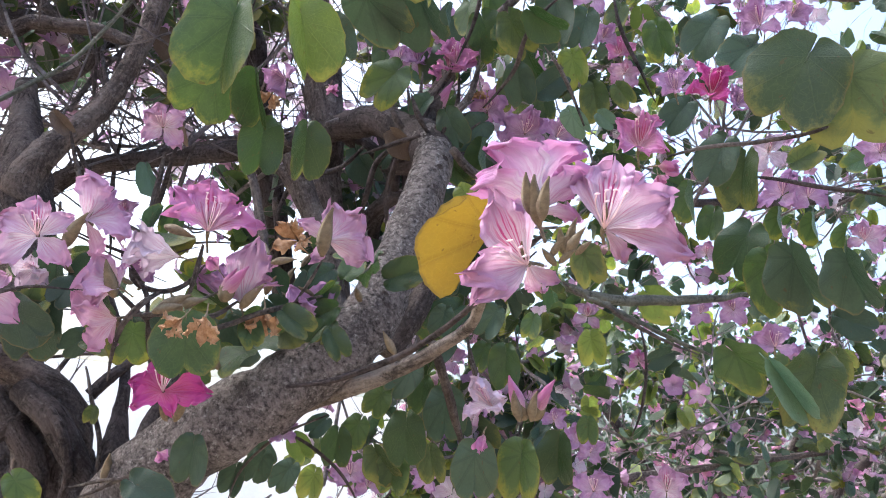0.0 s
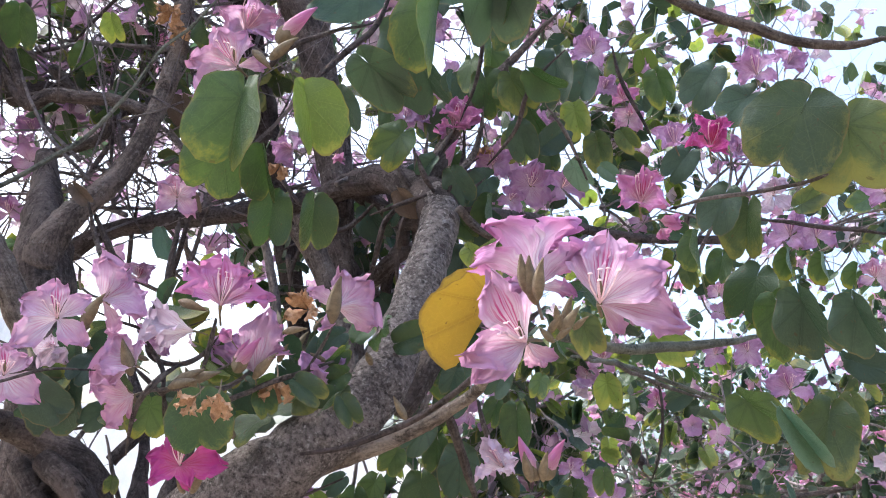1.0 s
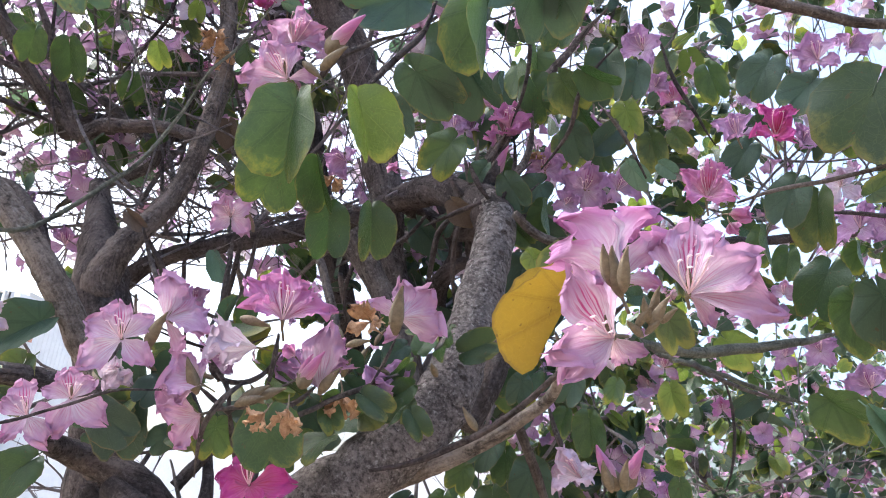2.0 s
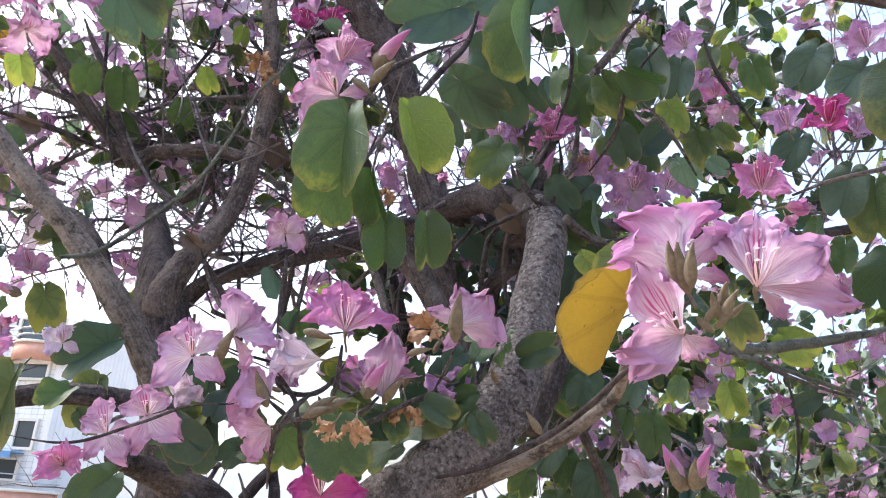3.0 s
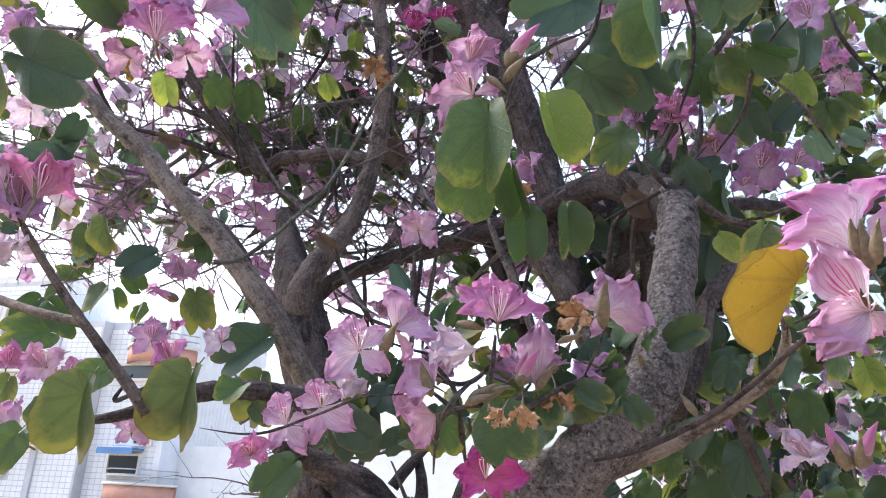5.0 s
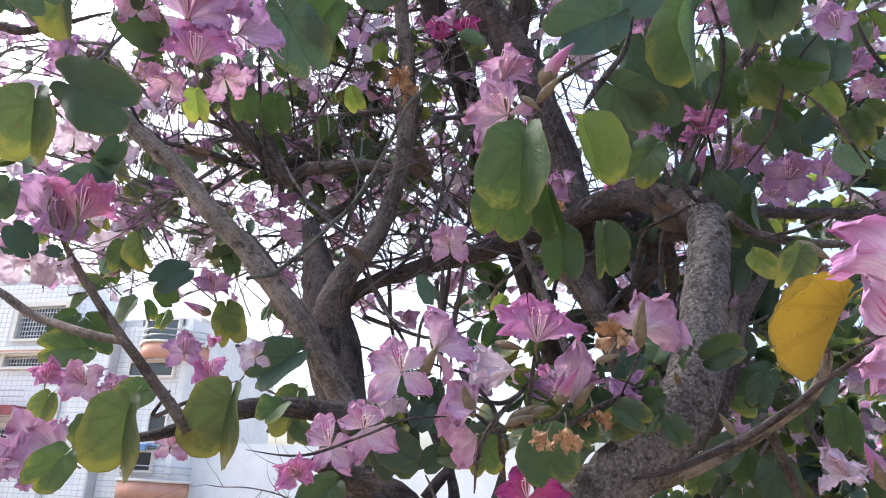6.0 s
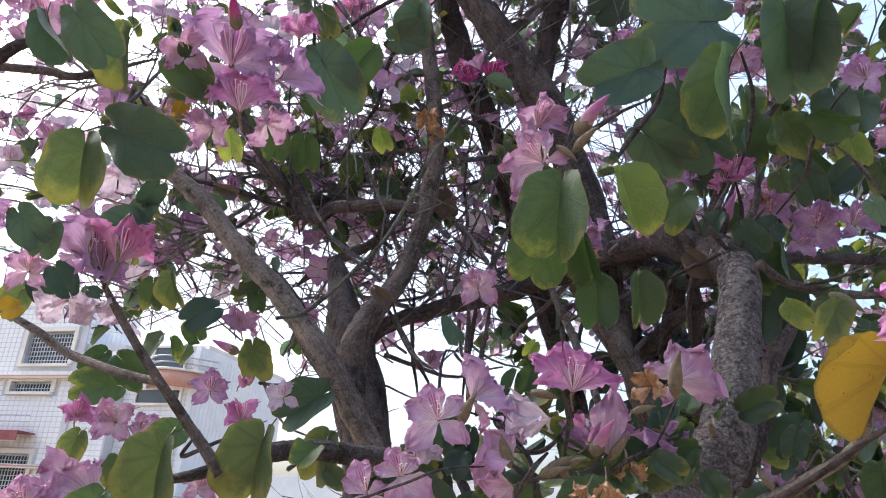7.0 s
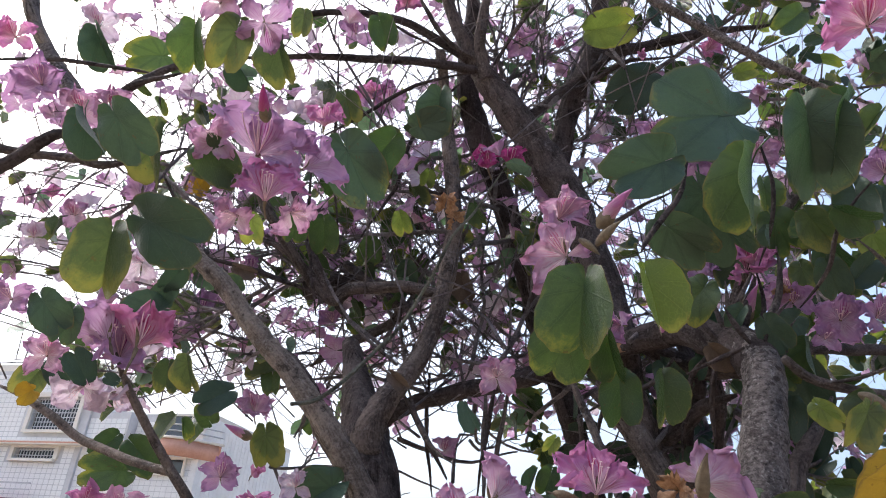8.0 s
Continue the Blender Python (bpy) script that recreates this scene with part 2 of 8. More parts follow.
BARK_TAN = bark_material("bark_tan", (0.12, 0.095, 0.08), (0.4, 0.335, 0.285), 0.4)
BARK_WARM = bark_material("bark_warm_brown", (0.085, 0.067, 0.06), (0.3, 0.24, 0.207), 0.3)
# dark stems; on the rear limb and fork the tone holds crown shade
BARK_DARK_SHADE = bark_material("bark_dark_shade", (0.04, 0.031, 0.031), (0.135, 0.108, 0.105), 0.15)
TWIG = bark_material("bark_twig", (0.06, 0.047, 0.044), (0.2, 0.165, 0.15), 0.2)
SHOOT = bark_material("bark_shoot", (0.12, 0.1, 0.102), (0.31, 0.27, 0.272), 0.1)
SHOOT_GREEN = bark_material("bark_green_shoot", (0.1, 0.1, 0.08), (0.24, 0.24, 0.19), 0.2)
CALYX = plain_material("calyx_green_brown", (0.115, 0.085, 0.05), (0.235, 0.18, 0.112), 9.0, 0.75, 0.5)
STAMEN = plain_material("stamen_pink", (0.7, 0.42, 0.5), (0.85, 0.7, 0.72), 6.0, 0.5)
WITHERED = plain_material("withered_brown", (0.3, 0.15, 0.07), (0.6, 0.38, 0.22), 5.0, 0.8, 0.6)
SOIL = plain_material("dry_soil", (0.16, 0.12, 0.085), (0.3, 0.24, 0.17), 0.8, 0.95, 0.6)


# ---- mesh tools ----
def mesh_from(name, verts, faces, uvs=None, mats=(), smooth=True):
    """A mesh of vertices, faces and a UV pair for each vertex."""
    me = bpy.data.meshes.new(name)
    me.from_pydata(np.asarray(verts, dtype=float).tolist(), [], faces)
    if uvs is not None:
        layer = me.uv_layers.new(name="UVMap")
        loops = np.empty(len(me.loops), dtype=np.int32)
        me.loops.foreach_get("vertex_index", loops)
        layer.data.foreach_set("uv", np.asarray(uvs, dtype=np.float32)[loops].ravel())
    if smooth:
        me.polygons.foreach_set("use_smooth", np.ones(len(me.polygons), dtype=bool))
    for m in mats:
        me.materials.append(m)
    return me


def part(name, me, parent, m=None, mat=None, label=""):
    ob = new(name, me)
    ob.parent = parent
    if m is not None:
        ob.matrix_local = m
    if mat is not None:
        ob.material_slots[0].link = "OBJECT"
        ob.material_slots[0].material = mat
    if label:
        tagged(ob, label)
    return ob


def smooth_line(points, step):
    """Catmull-Rom through rows of x, y, z, radius."""
    p = np.array(points, dtype=float)
    p = np.vstack([2 * p[0] - p[1], p, 2 * p[-1] - p[-2]])
    out = []
    for i in range(1, len(p) - 2):
        a, b, c, d = p[i - 1:i + 3]
        k = max(2, int(np.linalg.norm((c - b)[:3]) / step))
        for t in np.arange(k) / k:
            out.append(0.5 * (2 * b + (c - a) * t + (2 * a - 5 * b + 4 * c - d) * t * t + (3 * b - a - 3 * c + d) * t ** 3))
    out.append(p[-2])
    return np.array(out)


def tube(points, sides=10, step=0.02, rough=0.06, wobble=0.0, seed=0):
    """Vertices, faces and UVs of a tapering, uneven stem through rows of x, y, z, radius."""
    line = smooth_line(points, step)
    n = len(line)
    way = np.gradient(line[:, :3], axis=0)
    way /= np.linalg.norm(way, axis=1)[:, None] + 1e-9
    side = np.cross(way[0], (0.31, 0.17, 0.93))
    side /= np.linalg.norm(side)
    turns = 2 * math.pi * np.arange(sides) / sides
    cos, sin = np.cos(turns)[:, None], np.sin(turns)[:, None]
    ring = np.minimum(np.arange(sides), sides - np.arange(sides)) * 2 * math.pi / sides
    verts, uvs, run = [], [], 0.0
    for i in range(n):
        side = side - way[i] * (side @ way[i])
        side /= np.linalg.norm(side) + 1e-9
        c, r = line[i, :3].copy(), max(line[i, 3], 0.0004)
        if i:
            run += np.linalg.norm(line[i, :3] - line[i - 1, :3])
        if wobble:
            c += wobble * np.array(noise.noise_vector(Vector(c * 14) + Vector((seed, 0, 0))))
        d = cos * side + sin * np.cross(way[i], side)
        k = np.ones((sides, 1))
        if rough:
            for j in range(sides):
                p = Vector(c + d[j] * r)
                k[j] += rough * (noise.noise(p * (0.55 / max(r, 0.004))) + 0.6 * noise.noise(p * (1.7 / max(r, 0.004))))
        verts += list(c + d * r * k)
        uvs += [(r * q, run) for q in ring]
    faces = [(i * sides + j, i * sides + (j + 1) % sides, (i + 1) * sides + (j + 1) % sides, (i + 1) * sides + j) for i in range(n - 1) for j in range(sides)]
    verts += [line[0, :3], line[-1, :3]]
    uvs += [(0, 0), (0, run)]
    a, b = n * sides, n * sides + 1
    faces += [(a, (j + 1) % sides, j) for j in range(sides)] + [(b, (n - 1) * sides + j, (n - 1) * sides + (j + 1) % sides) for j in range(sides)]
    return np.array(verts), faces, np.array(uvs)


def joined(pieces):
    """Several (verts, faces, uvs) as one."""
    vs, fs, us, k = [], [], [], 0
    for v, f, u in pieces:
        vs.append(v), us.append(u)
        fs += [tuple(i + k for i in q) for q in f]
        k += len(v)
    return np.vstack(vs), fs, np.vstack(us)


def leaf_shape(rings, turns, fold, curl, wave, seed, stalk=True, broad=0.78):
    """A two-lobed leaf: stalk at the origin, lobes towards +y, upper face to +z, about 1 long."""
    angles = np.array([0, 8, 20, 36, 55, 76, 98, 122, 150, 172], dtype=float)
    reach = np.array([0.66, 0.87, 0.985, 0.95, 0.83, 0.69, 0.57, 0.47, 0.37, 0.27])
    fine = np.linspace(-10, 182, 385)
    outline = np.convolve(np.interp(np.abs(fine), angles, reach), np.hanning(33) / np.hanning(33).sum(), "same")
    r0 = random.Random(seed)
    verts, uvs, faces = [], [], []
    half = turns // 2
    grid = []
    sway = [r0.uniform(-1, 1) for _ in range(6)]
    for i in range(rings + 1):
        f = (i / rings) ** 0.85
        row = []
        for j in range(-half, half + 1):
            a = 172 * (abs(j) / half) ** 1.15 * (1 if j >= 0 else -1)
            r = np.interp(abs(a), fine[16:-16], outline[16:-16]) * (1 + (0.03 * math.sin(a * 0.11 + sway[0] * 6) + 0.018 * math.sin(a * 0.33 + sway[4] * 6) + 0.01 * math.sin(a * 0.8 + sway[5] * 6)) * f * f)
            x, y = r * f * math.sin(radians(a)), r * f * math.cos(radians(a))
            lift = fold * (1 + 0.25 * sway[1] * (1 if a > 0 else -1))
            out = math.sqrt(x * x + 0.0016) - 0.04
            z = out * math.sin(lift) - curl * (y * y * 0.8 + 0.6 * x * x)
            z += 0.012 * wave * math.cos(a * 0.35) * f + wave * (0.06 * math.sin(a * 0.09 + sway[2] * 5) * f ** 3 + 0.05 * math.sin(a * 0.045 + sway[3] * 5 + f * 3) * f ** 2)
            x = math.copysign(out * math.cos(lift), x) * broad
            row.append(len(verts))
            verts.append((x, y, z))
            uvs.append((a / 180, f))
        grid.append(row)
    for i in range(rings):
        for j in range(turns):
            faces.append((grid[i][j], grid[i + 1][j], grid[i + 1][j + 1], grid[i][j + 1]))
    pieces = [(np.array(verts), faces, np.array(uvs))]
    if stalk:
        bend = r0.uniform(-0.08, 0.08)
        v, f, u = tube([(bend * 2, -0.36, -0.12 + r0.uniform(-0.1, 0.05), 0.012), (bend, -0.18, -0.04, 0.012), (0, 0.0, 0.0, 0.011), (0, 0.1, 0.002, 0.004)], 5, 0.12, 0.0)
        pieces.append((v, f, np.tile((0.1, 0.3), (len(v), 1))))
    return joined(pieces)


def petal_shape(nu, nv, width, bend, cup, ruffle, seed):
    """A clawed, crinkled petal from the origin towards +y, inner face to +z, 1 long. bend: how far it leans out at its end."""
    r0 = random.Random(seed)
    ph = [r0.uniform(0, 6.28) for _ in range(8)]
    vs = np.array([0, 0.12, 0.25, 0.42, 0.6, 0.76, 0.88, 0.96, 1.0])
    ws = np.array([0.1, 0.21, 0.46, 0.8, 1.0, 0.96, 0.74, 0.44, 0.1]) * width
    verts, uvs, faces = [], [], []
    y = z = 0.0
    for i in range(nv + 1):
        v = (i / nv) ** 0.9
        if i:
            dv = v - ((i - 1) / nv) ** 0.9
            a = -bend * (v ** 1.6) + 0.18 * (1 - v)
            y, z = y + dv * math.cos(a), z + dv * math.sin(a)
        w0 = np.interp(v, vs, ws)
        for j in range(nu + 1):
            u = 2 * j / nu - 1
            right = u > 0
            w = w0 * (1 + 0.1 * v * math.sin(v * 9 + ph[5 if right else 6]) + 0.05 * v * math.sin(v * 23 + ph[7]) + 0.03 * v * math.sin(v * 51 + ph[1]))
            edge = abs(u) ** 2.4 * min(1, v * 1.3) ** 2
            ruff = ruffle * edge * (math.sin(v * 12 + ph[0] + (2.2 if right else 0)) + 0.8 * math.sin(v * 27 + ph[1] * (1 if right else 2)) + 0.5 * math.sin(v * 47 + ph[3]))
            end = max(0, v - 0.7) / 0.3
            tip = ruffle * end * (math.sin(u * 4.6 + ph[2]) + 0.8 * math.sin(u * 10 + ph[3]))
            crinkle = ruffle * v * (0.9 * noise.noise(Vector((u * 2.6, v * 3.4, seed * 1.7))) + 0.35 * noise.noise(Vector((u * 7, v * 6, seed * 1.7))))
            cleft = 0.07 * end * math.sin(u * 6 + ph[4]) + 0.04 * end * math.sin(u * 15 + ph[2]) + 0.018 * end * math.sin(u * 33 + ph[5])
            verts.append((u * w * (1 - 0.12 * cup), y + cleft, z + cup * w * u * u * 0.7 + ruff + tip + crinkle - 0.04 * (1 - abs(u)) * v))
            uvs.append((u, v))
    for i in range(nv):
        for j in range(nu):
            a = i * (nu + 1) + j
            faces.append((a, a + 1, a + nu + 2, a + nu + 1))
    return np.array(verts), faces, np.array(uvs)


def spindle(length, radius, sides, seed, ribs=0.12, hook=0.1):
    """A pointed bud from the origin along +z."""
    rows = [(0, 0, -0.02, 0.25), (0, 0, 0.12, 0.75), (0, 0, 0.35, 1.0), (0.02, 0, 0.6, 0.78), (hook * 0.5, 0, 0.82, 0.42), (hook, 0, 1.0, 0.08)]
    v, f, u = tube([(x * length, y, z * length, r * radius) for x, y, z, r in rows], sides, length / 9, 0.0)
    n = len(v) - 2
    for i in range(n):
        a = 2 * math.pi * (i % sides) / sides
        k = 1 + ribs * math.sin(5 * a + seed)
        v[i, 0] = v[i, 0] * k
        v[i, 1] = v[i, 1] * k
    return v, f, np.column_stack([np.sin(np.arange(len(v))), np.clip(v[:, 2] / length, 0, 1)])


def frame_of(place, forward, up, size=1.0):
    """A pose with its z along forward and its y as near to up as can be."""
    z = Vector(forward).normalized()
    x = Vector(up).cross(z).normalized()
    y = z.cross(x)
    m = Matrix((x, y, z)).transposed().to_4x4()
    return Matrix.Translation(place) @ m @ Matrix.Scale(size, 4)


# ---- shared shapes ----
LEAVES = {}
for k, (fold, curl, wave, broad) in enumerate([(0.16, 0.16, 0.9, 0.73), (0.34, 0.12, 1.0, 0.76), (0.6, 0.18, 0.8, 0.82), (0.9, 0.14, 0.6, 0.86), (1.2, 0.1, 0.4, 0.9), (0.2, 0.32, 1.1, 0.8), (0.5, 0.3, 1.1, 0.82), (0.1, 0.1, 0.6, 0.98), (0.62, 0.14, 0.6, 0.96), (1.4, 0.06, 0.5, 1.0)]):
    LEAVES[k] = mesh_from("leaf", *leaf_shape(9, 44, fold, curl, wave, 10 + k, True, broad), mats=(LEAF["green"],))
PETALS = {
    "open": [mesh_from("petal", *petal_shape(20, 26, w, 0.85, 0.34, 0.085, 20 + i), mats=(PETAL["pale"],)) for i, w in enumerate((0.37, 0.42, 0.35, 0.4, 0.43, 0.36, 0.38))],
    "trumpet": [mesh_from("petal", *petal_shape(20, 26, w, 0.7, 0.45, 0.08, 40 + i), mats=(PETAL["pale"],)) for i, w in enumerate((0.36, 0.4, 0.34, 0.38, 0.41, 0.35, 0.37))],
    "closed": [mesh_from("petal", *petal_shape(8, 10, w, -0.25, 0.6, 0.03, 60 + i), mats=(PETAL["pale"],)) for i, w in enumerate((0.32, 0.36, 0.3))],
    "withered": [mesh_from("petal", *petal_shape(8, 10, w, 0.5, -0.8, 0.13, 80 + i), mats=(WITHERED,)) for i, w in enumerate((0.22, 0.27, 0.2))],
}
OPENING = {"open": 47, "wide": 72, "trumpet": 31, "closed": 13, "withered": 24}


def calyx_mesh(seed):
    stem = tube([(0.06, -0.05, -0.62, 0.03), (0.03, -0.02, -0.42, 0.028), (0, 0, -0.26, 0.032), (0, 0, -0.1, 0.05), (0, 0, 0.02, 0.055)], 8, 0.06, 0.0)
    # the split spathe hangs to one side of the tube
    v, f, u = petal_shape(6, 8, 0.1, 0.9, 1.2, 0.01, seed)
    v = v * 0.55
    turned = np.column_stack([v[:, 0], v[:, 1] * 0.35 - v[:, 2] + 0.02, v[:, 1] * 0.9 - 0.12])
    return mesh_from("flower", *joined([stem, (turned, f, u)]), mats=(CALYX,))


CALYXES = [calyx_mesh(100 + i) for i in range(3)]


def stamen_mesh(turn, seed):
    r0 = random.Random(seed)
    s = math.sin(turn)
    c = math.cos(turn)
    k = r0.uniform(0.75, 1.0)
    rows = [(0, 0, 0, 0.014), (0.08 * s, -0.06 * c, 0.28 * k, 0.013), (0.17 * s, -0.2 * c, 0.55 * k, 0.012), (0.2 * s, -0.3 * c, 0.8 * k, 0.011), (0.19 * s, -0.27 * c, 0.98 * k, 0.009)]
    a = tube(rows, 5, 0.09, 0.0)
    e = rows[-1]
    b = tube([(e[0] - 0.04, e[1], e[2], 0.006), (e[0], e[1], e[2] + 0.012, 0.018), (e[0] + 0.04, e[1], e[2], 0.006)], 5, 0.03, 0.0)
    return mesh_from("stamen", *joined([a, b]), mats=(STAMEN,))


STAMENS = [stamen_mesh(t, 120 + i) for i, t in enumerate((-0.9, -0.4, 0.1, 0.5, 1.0))]
BUD_SHAPE = mesh_from("bud", *spindle(1.0, 0.15, 12, 1), mats=(PETAL["pink"],))
BUD_CALYX = mesh_from("bud_calyx", *spindle(0.55, 0.145, 10, 2, 0.2, -0.05), mats=(CALYX,))
pick = random.Random(5)


def flower(tree, place, axis, up, size, kind, tint):
    """An orchid-tree flower of five clawed petals, one of them streaked, with its stamens and calyx."""
    ob = part("flower", pick.choice(CALYXES), tree, frame_of(place, axis, up, size * 0.52))
    opening = OPENING[kind]
    for i in range(5):
        a = (0, 62, 134, 226, 298)[i] + pick.uniform(-11, 11)
        lean = opening * (0.72, 0.95, 1.15, 1.15, 0.95)[i] + pick.uniform(-11, 11) * (0.4 if kind == "closed" else 1)
        shapes = PETALS["open" if kind == "wide" else kind]
        m = pose(0, 0, 0, 0, 0, a) @ pose(0, 0.03, 0, 90 - lean, pick.uniform(-22, 22), 0) @ Matrix.Scale(pick.uniform(0.88, 1.1), 4)
        mat = WITHERED if kind == "withered" else (BANNER if i == 0 else PETAL)[tint]
        part("petal", pick.choice(shapes), ob, m, mat, "streaked petal" if i == 0 and kind != "withered" else "")
    if kind in ("open", "wide", "trumpet"):
        for s in STAMENS:
            part("stamen", s, ob, pose(0, 0, 0.02, pick.uniform(-8, 8), pick.uniform(-8, 8), 180 + pick.uniform(-10, 10)))
    return ob


def posed_flower(tree, place, axis, up, size, tips, tint, stamens):
    """A flower whose petals reach out to given tips: (tip, width, streaked or not)."""
    home = frame_of(place, axis, up, size * 0.52)
    ob = part("flower", pick.choice(CALYXES), tree, home)
    for tip, width, streaked in tips:
        way = Vector(tip) - Vector(place)
        face = Vector(axis) + Vector([pick.uniform(-0.15, 0.15) for _ in range(3)])
        face = face - way * (face.dot(way) / way.length_squared)
        m = home.inverted() @ frame_of(place, face, way, way.length * 0.98) @ Matrix.Diagonal((width * (0.88 if size > 0.095 else 1.06), 1, 1, 1))
        part("petal", pick.choice(PETALS["trumpet"]), ob, m, (BANNER if streaked else PETAL)[tint], "streaked petal" if streaked else "")
    if stamens:
        for s in STAMENS:
            part("stamen", s, ob, pose(0, 0, 0.02, pick.uniform(-8, 8), pick.uniform(-8, 8), 180 + pick.uniform(-10, 10)))
    return ob


def bud(tree, base, tip, tint, calyx=0.55):
    """A closed bud; tint 'calyx': still wholly inside its green sheath."""
    a, b = Vector(base), Vector(tip)
    m = frame_of(a, b - a, (0.3, 0.2, 1) if abs((b - a).normalized().z) < 0.9 else (1, 0, 0), (b - a).length)
    ob = part("flower_bud", BUD_SHAPE, tree, m, CALYX if tint == "calyx" else PETAL[tint])
    if tint != "calyx":
        part("calyx", BUD_CALYX, ob, pose(0, 0, -0.03) @ Matrix.Scale(calyx / 0.55 * 1.12, 4), label="green-brown calyx")
    return ob


def leaf(tree, base, tip, normal, shape, tint):
    """A two-lobed leaf from its stalk to its tip, with its upper face towards normal."""
    a, b = Vector(base), Vector(tip)
    y = b - a
    m = frame_of(a + y * 0.17, Vector(normal) - y * (Vector(normal).dot(y) / y.length_squared), y, y.length * 0.84)
    return part("leaf", LEAVES[shape], tree, m, LEAF[tint])


def branch(tree, name, mat, rows, sides=10, rough=0.09, wobble=0.004):
    """A stem of the tree through rows of x, y, z, radius."""
    mean = sum(r[3] for r in rows) / len(rows)
    if name == "twig":
        rows = [(*rows[0][:3], rows[0][3] * 0.5), *rows[1:]]
    if name != "limb":
        rows = [*rows[:-1], (*rows[-1][:3], rows[-1][3] * 0.3)]
    return part(name, mesh_from(name, *tube(rows, sides, max(0.007, mean * 0.5), rough, wobble), mats=(mat,)), tree)


# ---- ground ----
def disc(radius, rings, turns):
    verts, faces = [(0, 0, 0)], []
    for i in range(1, rings + 1):
        r = radius * (i / rings) ** 3
        for j in range(turns):
            a = 2 * math.pi * j / turns
            x, y = r * math.cos(a), r * math.sin(a)
            verts.append((x, y, 0.03 * noise.noise(Vector((x * 0.8, y * 0.8, 0))) if r < 60 else 0.0))
    for j in range(turns):
        faces.append((0, 1 + j, 1 + (j + 1) % turns))
    for i in range(rings - 1):
        for j in range(turns):
            a, b = 1 + i * turns, 1 + (i + 1) * turns
            faces.append((a + j, b + j, b + (j + 1) % turns, a + (j + 1) % turns))
    return verts, faces


ground = tagged(new("ground", mesh_from("ground", *disc(1500.0, 60, 64), mats=(SOIL,))), "dry bare soil under the trees", "ground", kind="structure")

# ---- apartment building ----
TILE = plain_material("white_wall_tile", (0.74, 0.74, 0.73), (0.85, 0.85, 0.84), 2.5, 0.35, 0.1)
RENDER = plain_material("grout_grey", (0.5, 0.5, 0.51), (0.62, 0.62, 0.63), 3.0, 0.9)
PAINT = plain_material("cream_paint", (0.66, 0.62, 0.55), (0.78, 0.75, 0.68), 1.5, 0.8)
TERRACOTTA = plain_material("terracotta_paint", (0.5, 0.26, 0.18), (0.62, 0.36, 0.27), 2.0, 0.85)
MAROON = plain_material("maroon_awning", (0.2, 0.05, 0.06), (0.3, 0.09, 0.1), 3.0, 0.8)
BLUE = plain_material("blue_awning", (0.1, 0.2, 0.4), (0.16, 0.3, 0.52), 3.0, 0.8)
METAL = plain_material("grey_painted_metal", (0.4, 0.41, 0.42), (0.55, 0.56, 0.57), 6.0, 0.45, 0.05, 0.3)
GLASS, gn, gl, gp = material("window_glass", 0.08)
gp.inputs["Base Color"].default_value = (0.05, 0.06, 0.07, 1)
gp.inputs["Specular IOR Level"].default_value = 0.8


def boxes(items):
    """One mesh of boxes (x0, x1, y0, y1, z0, z1)."""
    verts, faces = [], []
    for x0, x1, y0, y1, z0, z1 in items:
        k = len(verts)
        verts += [(x, y, z) for z in (z0, z1) for x, y in ((x0, y0), (x1, y0), (x1, y1), (x0, y1))]
        faces += [tuple(k + i for i in f) for f in ((3, 2, 1, 0), (4, 5, 6, 7), (0, 1, 5, 4), (1, 2, 6, 5), (2, 3, 7, 6), (3, 0, 4, 7))]
    return verts, faces


def block(name, items, parent, mat, label=""):
    return part(name, mesh_from(name, *boxes(items), mats=(mat,), smooth=False), parent, label=label)


house = tagged(new("apartment_building"), "white-tiled apartment building with balconies and grilled windows", "building")
FRONT = 20.0
# openings of the tiled block: x0, x1, z0, z1
OPENINGS = [(-22.3, -20.3, 6.58, 7.72), (-22.5, -20.75, 5.62, 5.98), (-26.6, -24.4, 6.58, 7.72), (-22.6, -20.9, 2.3, 3.6), (-26.6, -24.4, 2.6, 3.9)]
LEFT, RIGHT, ROOF = -31.0, -19.8, 8.7


def wall_pieces(x0, x1, z0, z1, holes, y0, y1):
    """Wall boxes round rectangular holes."""
    xs = sorted({x0, x1, *(h[0] for h in holes), *(h[1] for h in holes)})
    out = []
    for a, b in zip(xs, xs[1:]):
        zs = [z0]
        for h in sorted((h for h in holes if h[0] < b - 1e-6 and h[1] > a + 1e-6), key=lambda h: h[2]):
            zs += [h[2], h[3]]
        zs.append(z1)
        for i in range(0, len(zs), 2):
            if zs[i + 1] - zs[i] > 1e-4:
                out.append((a, b, y0, y1, zs[i], zs[i + 1]))
    return out


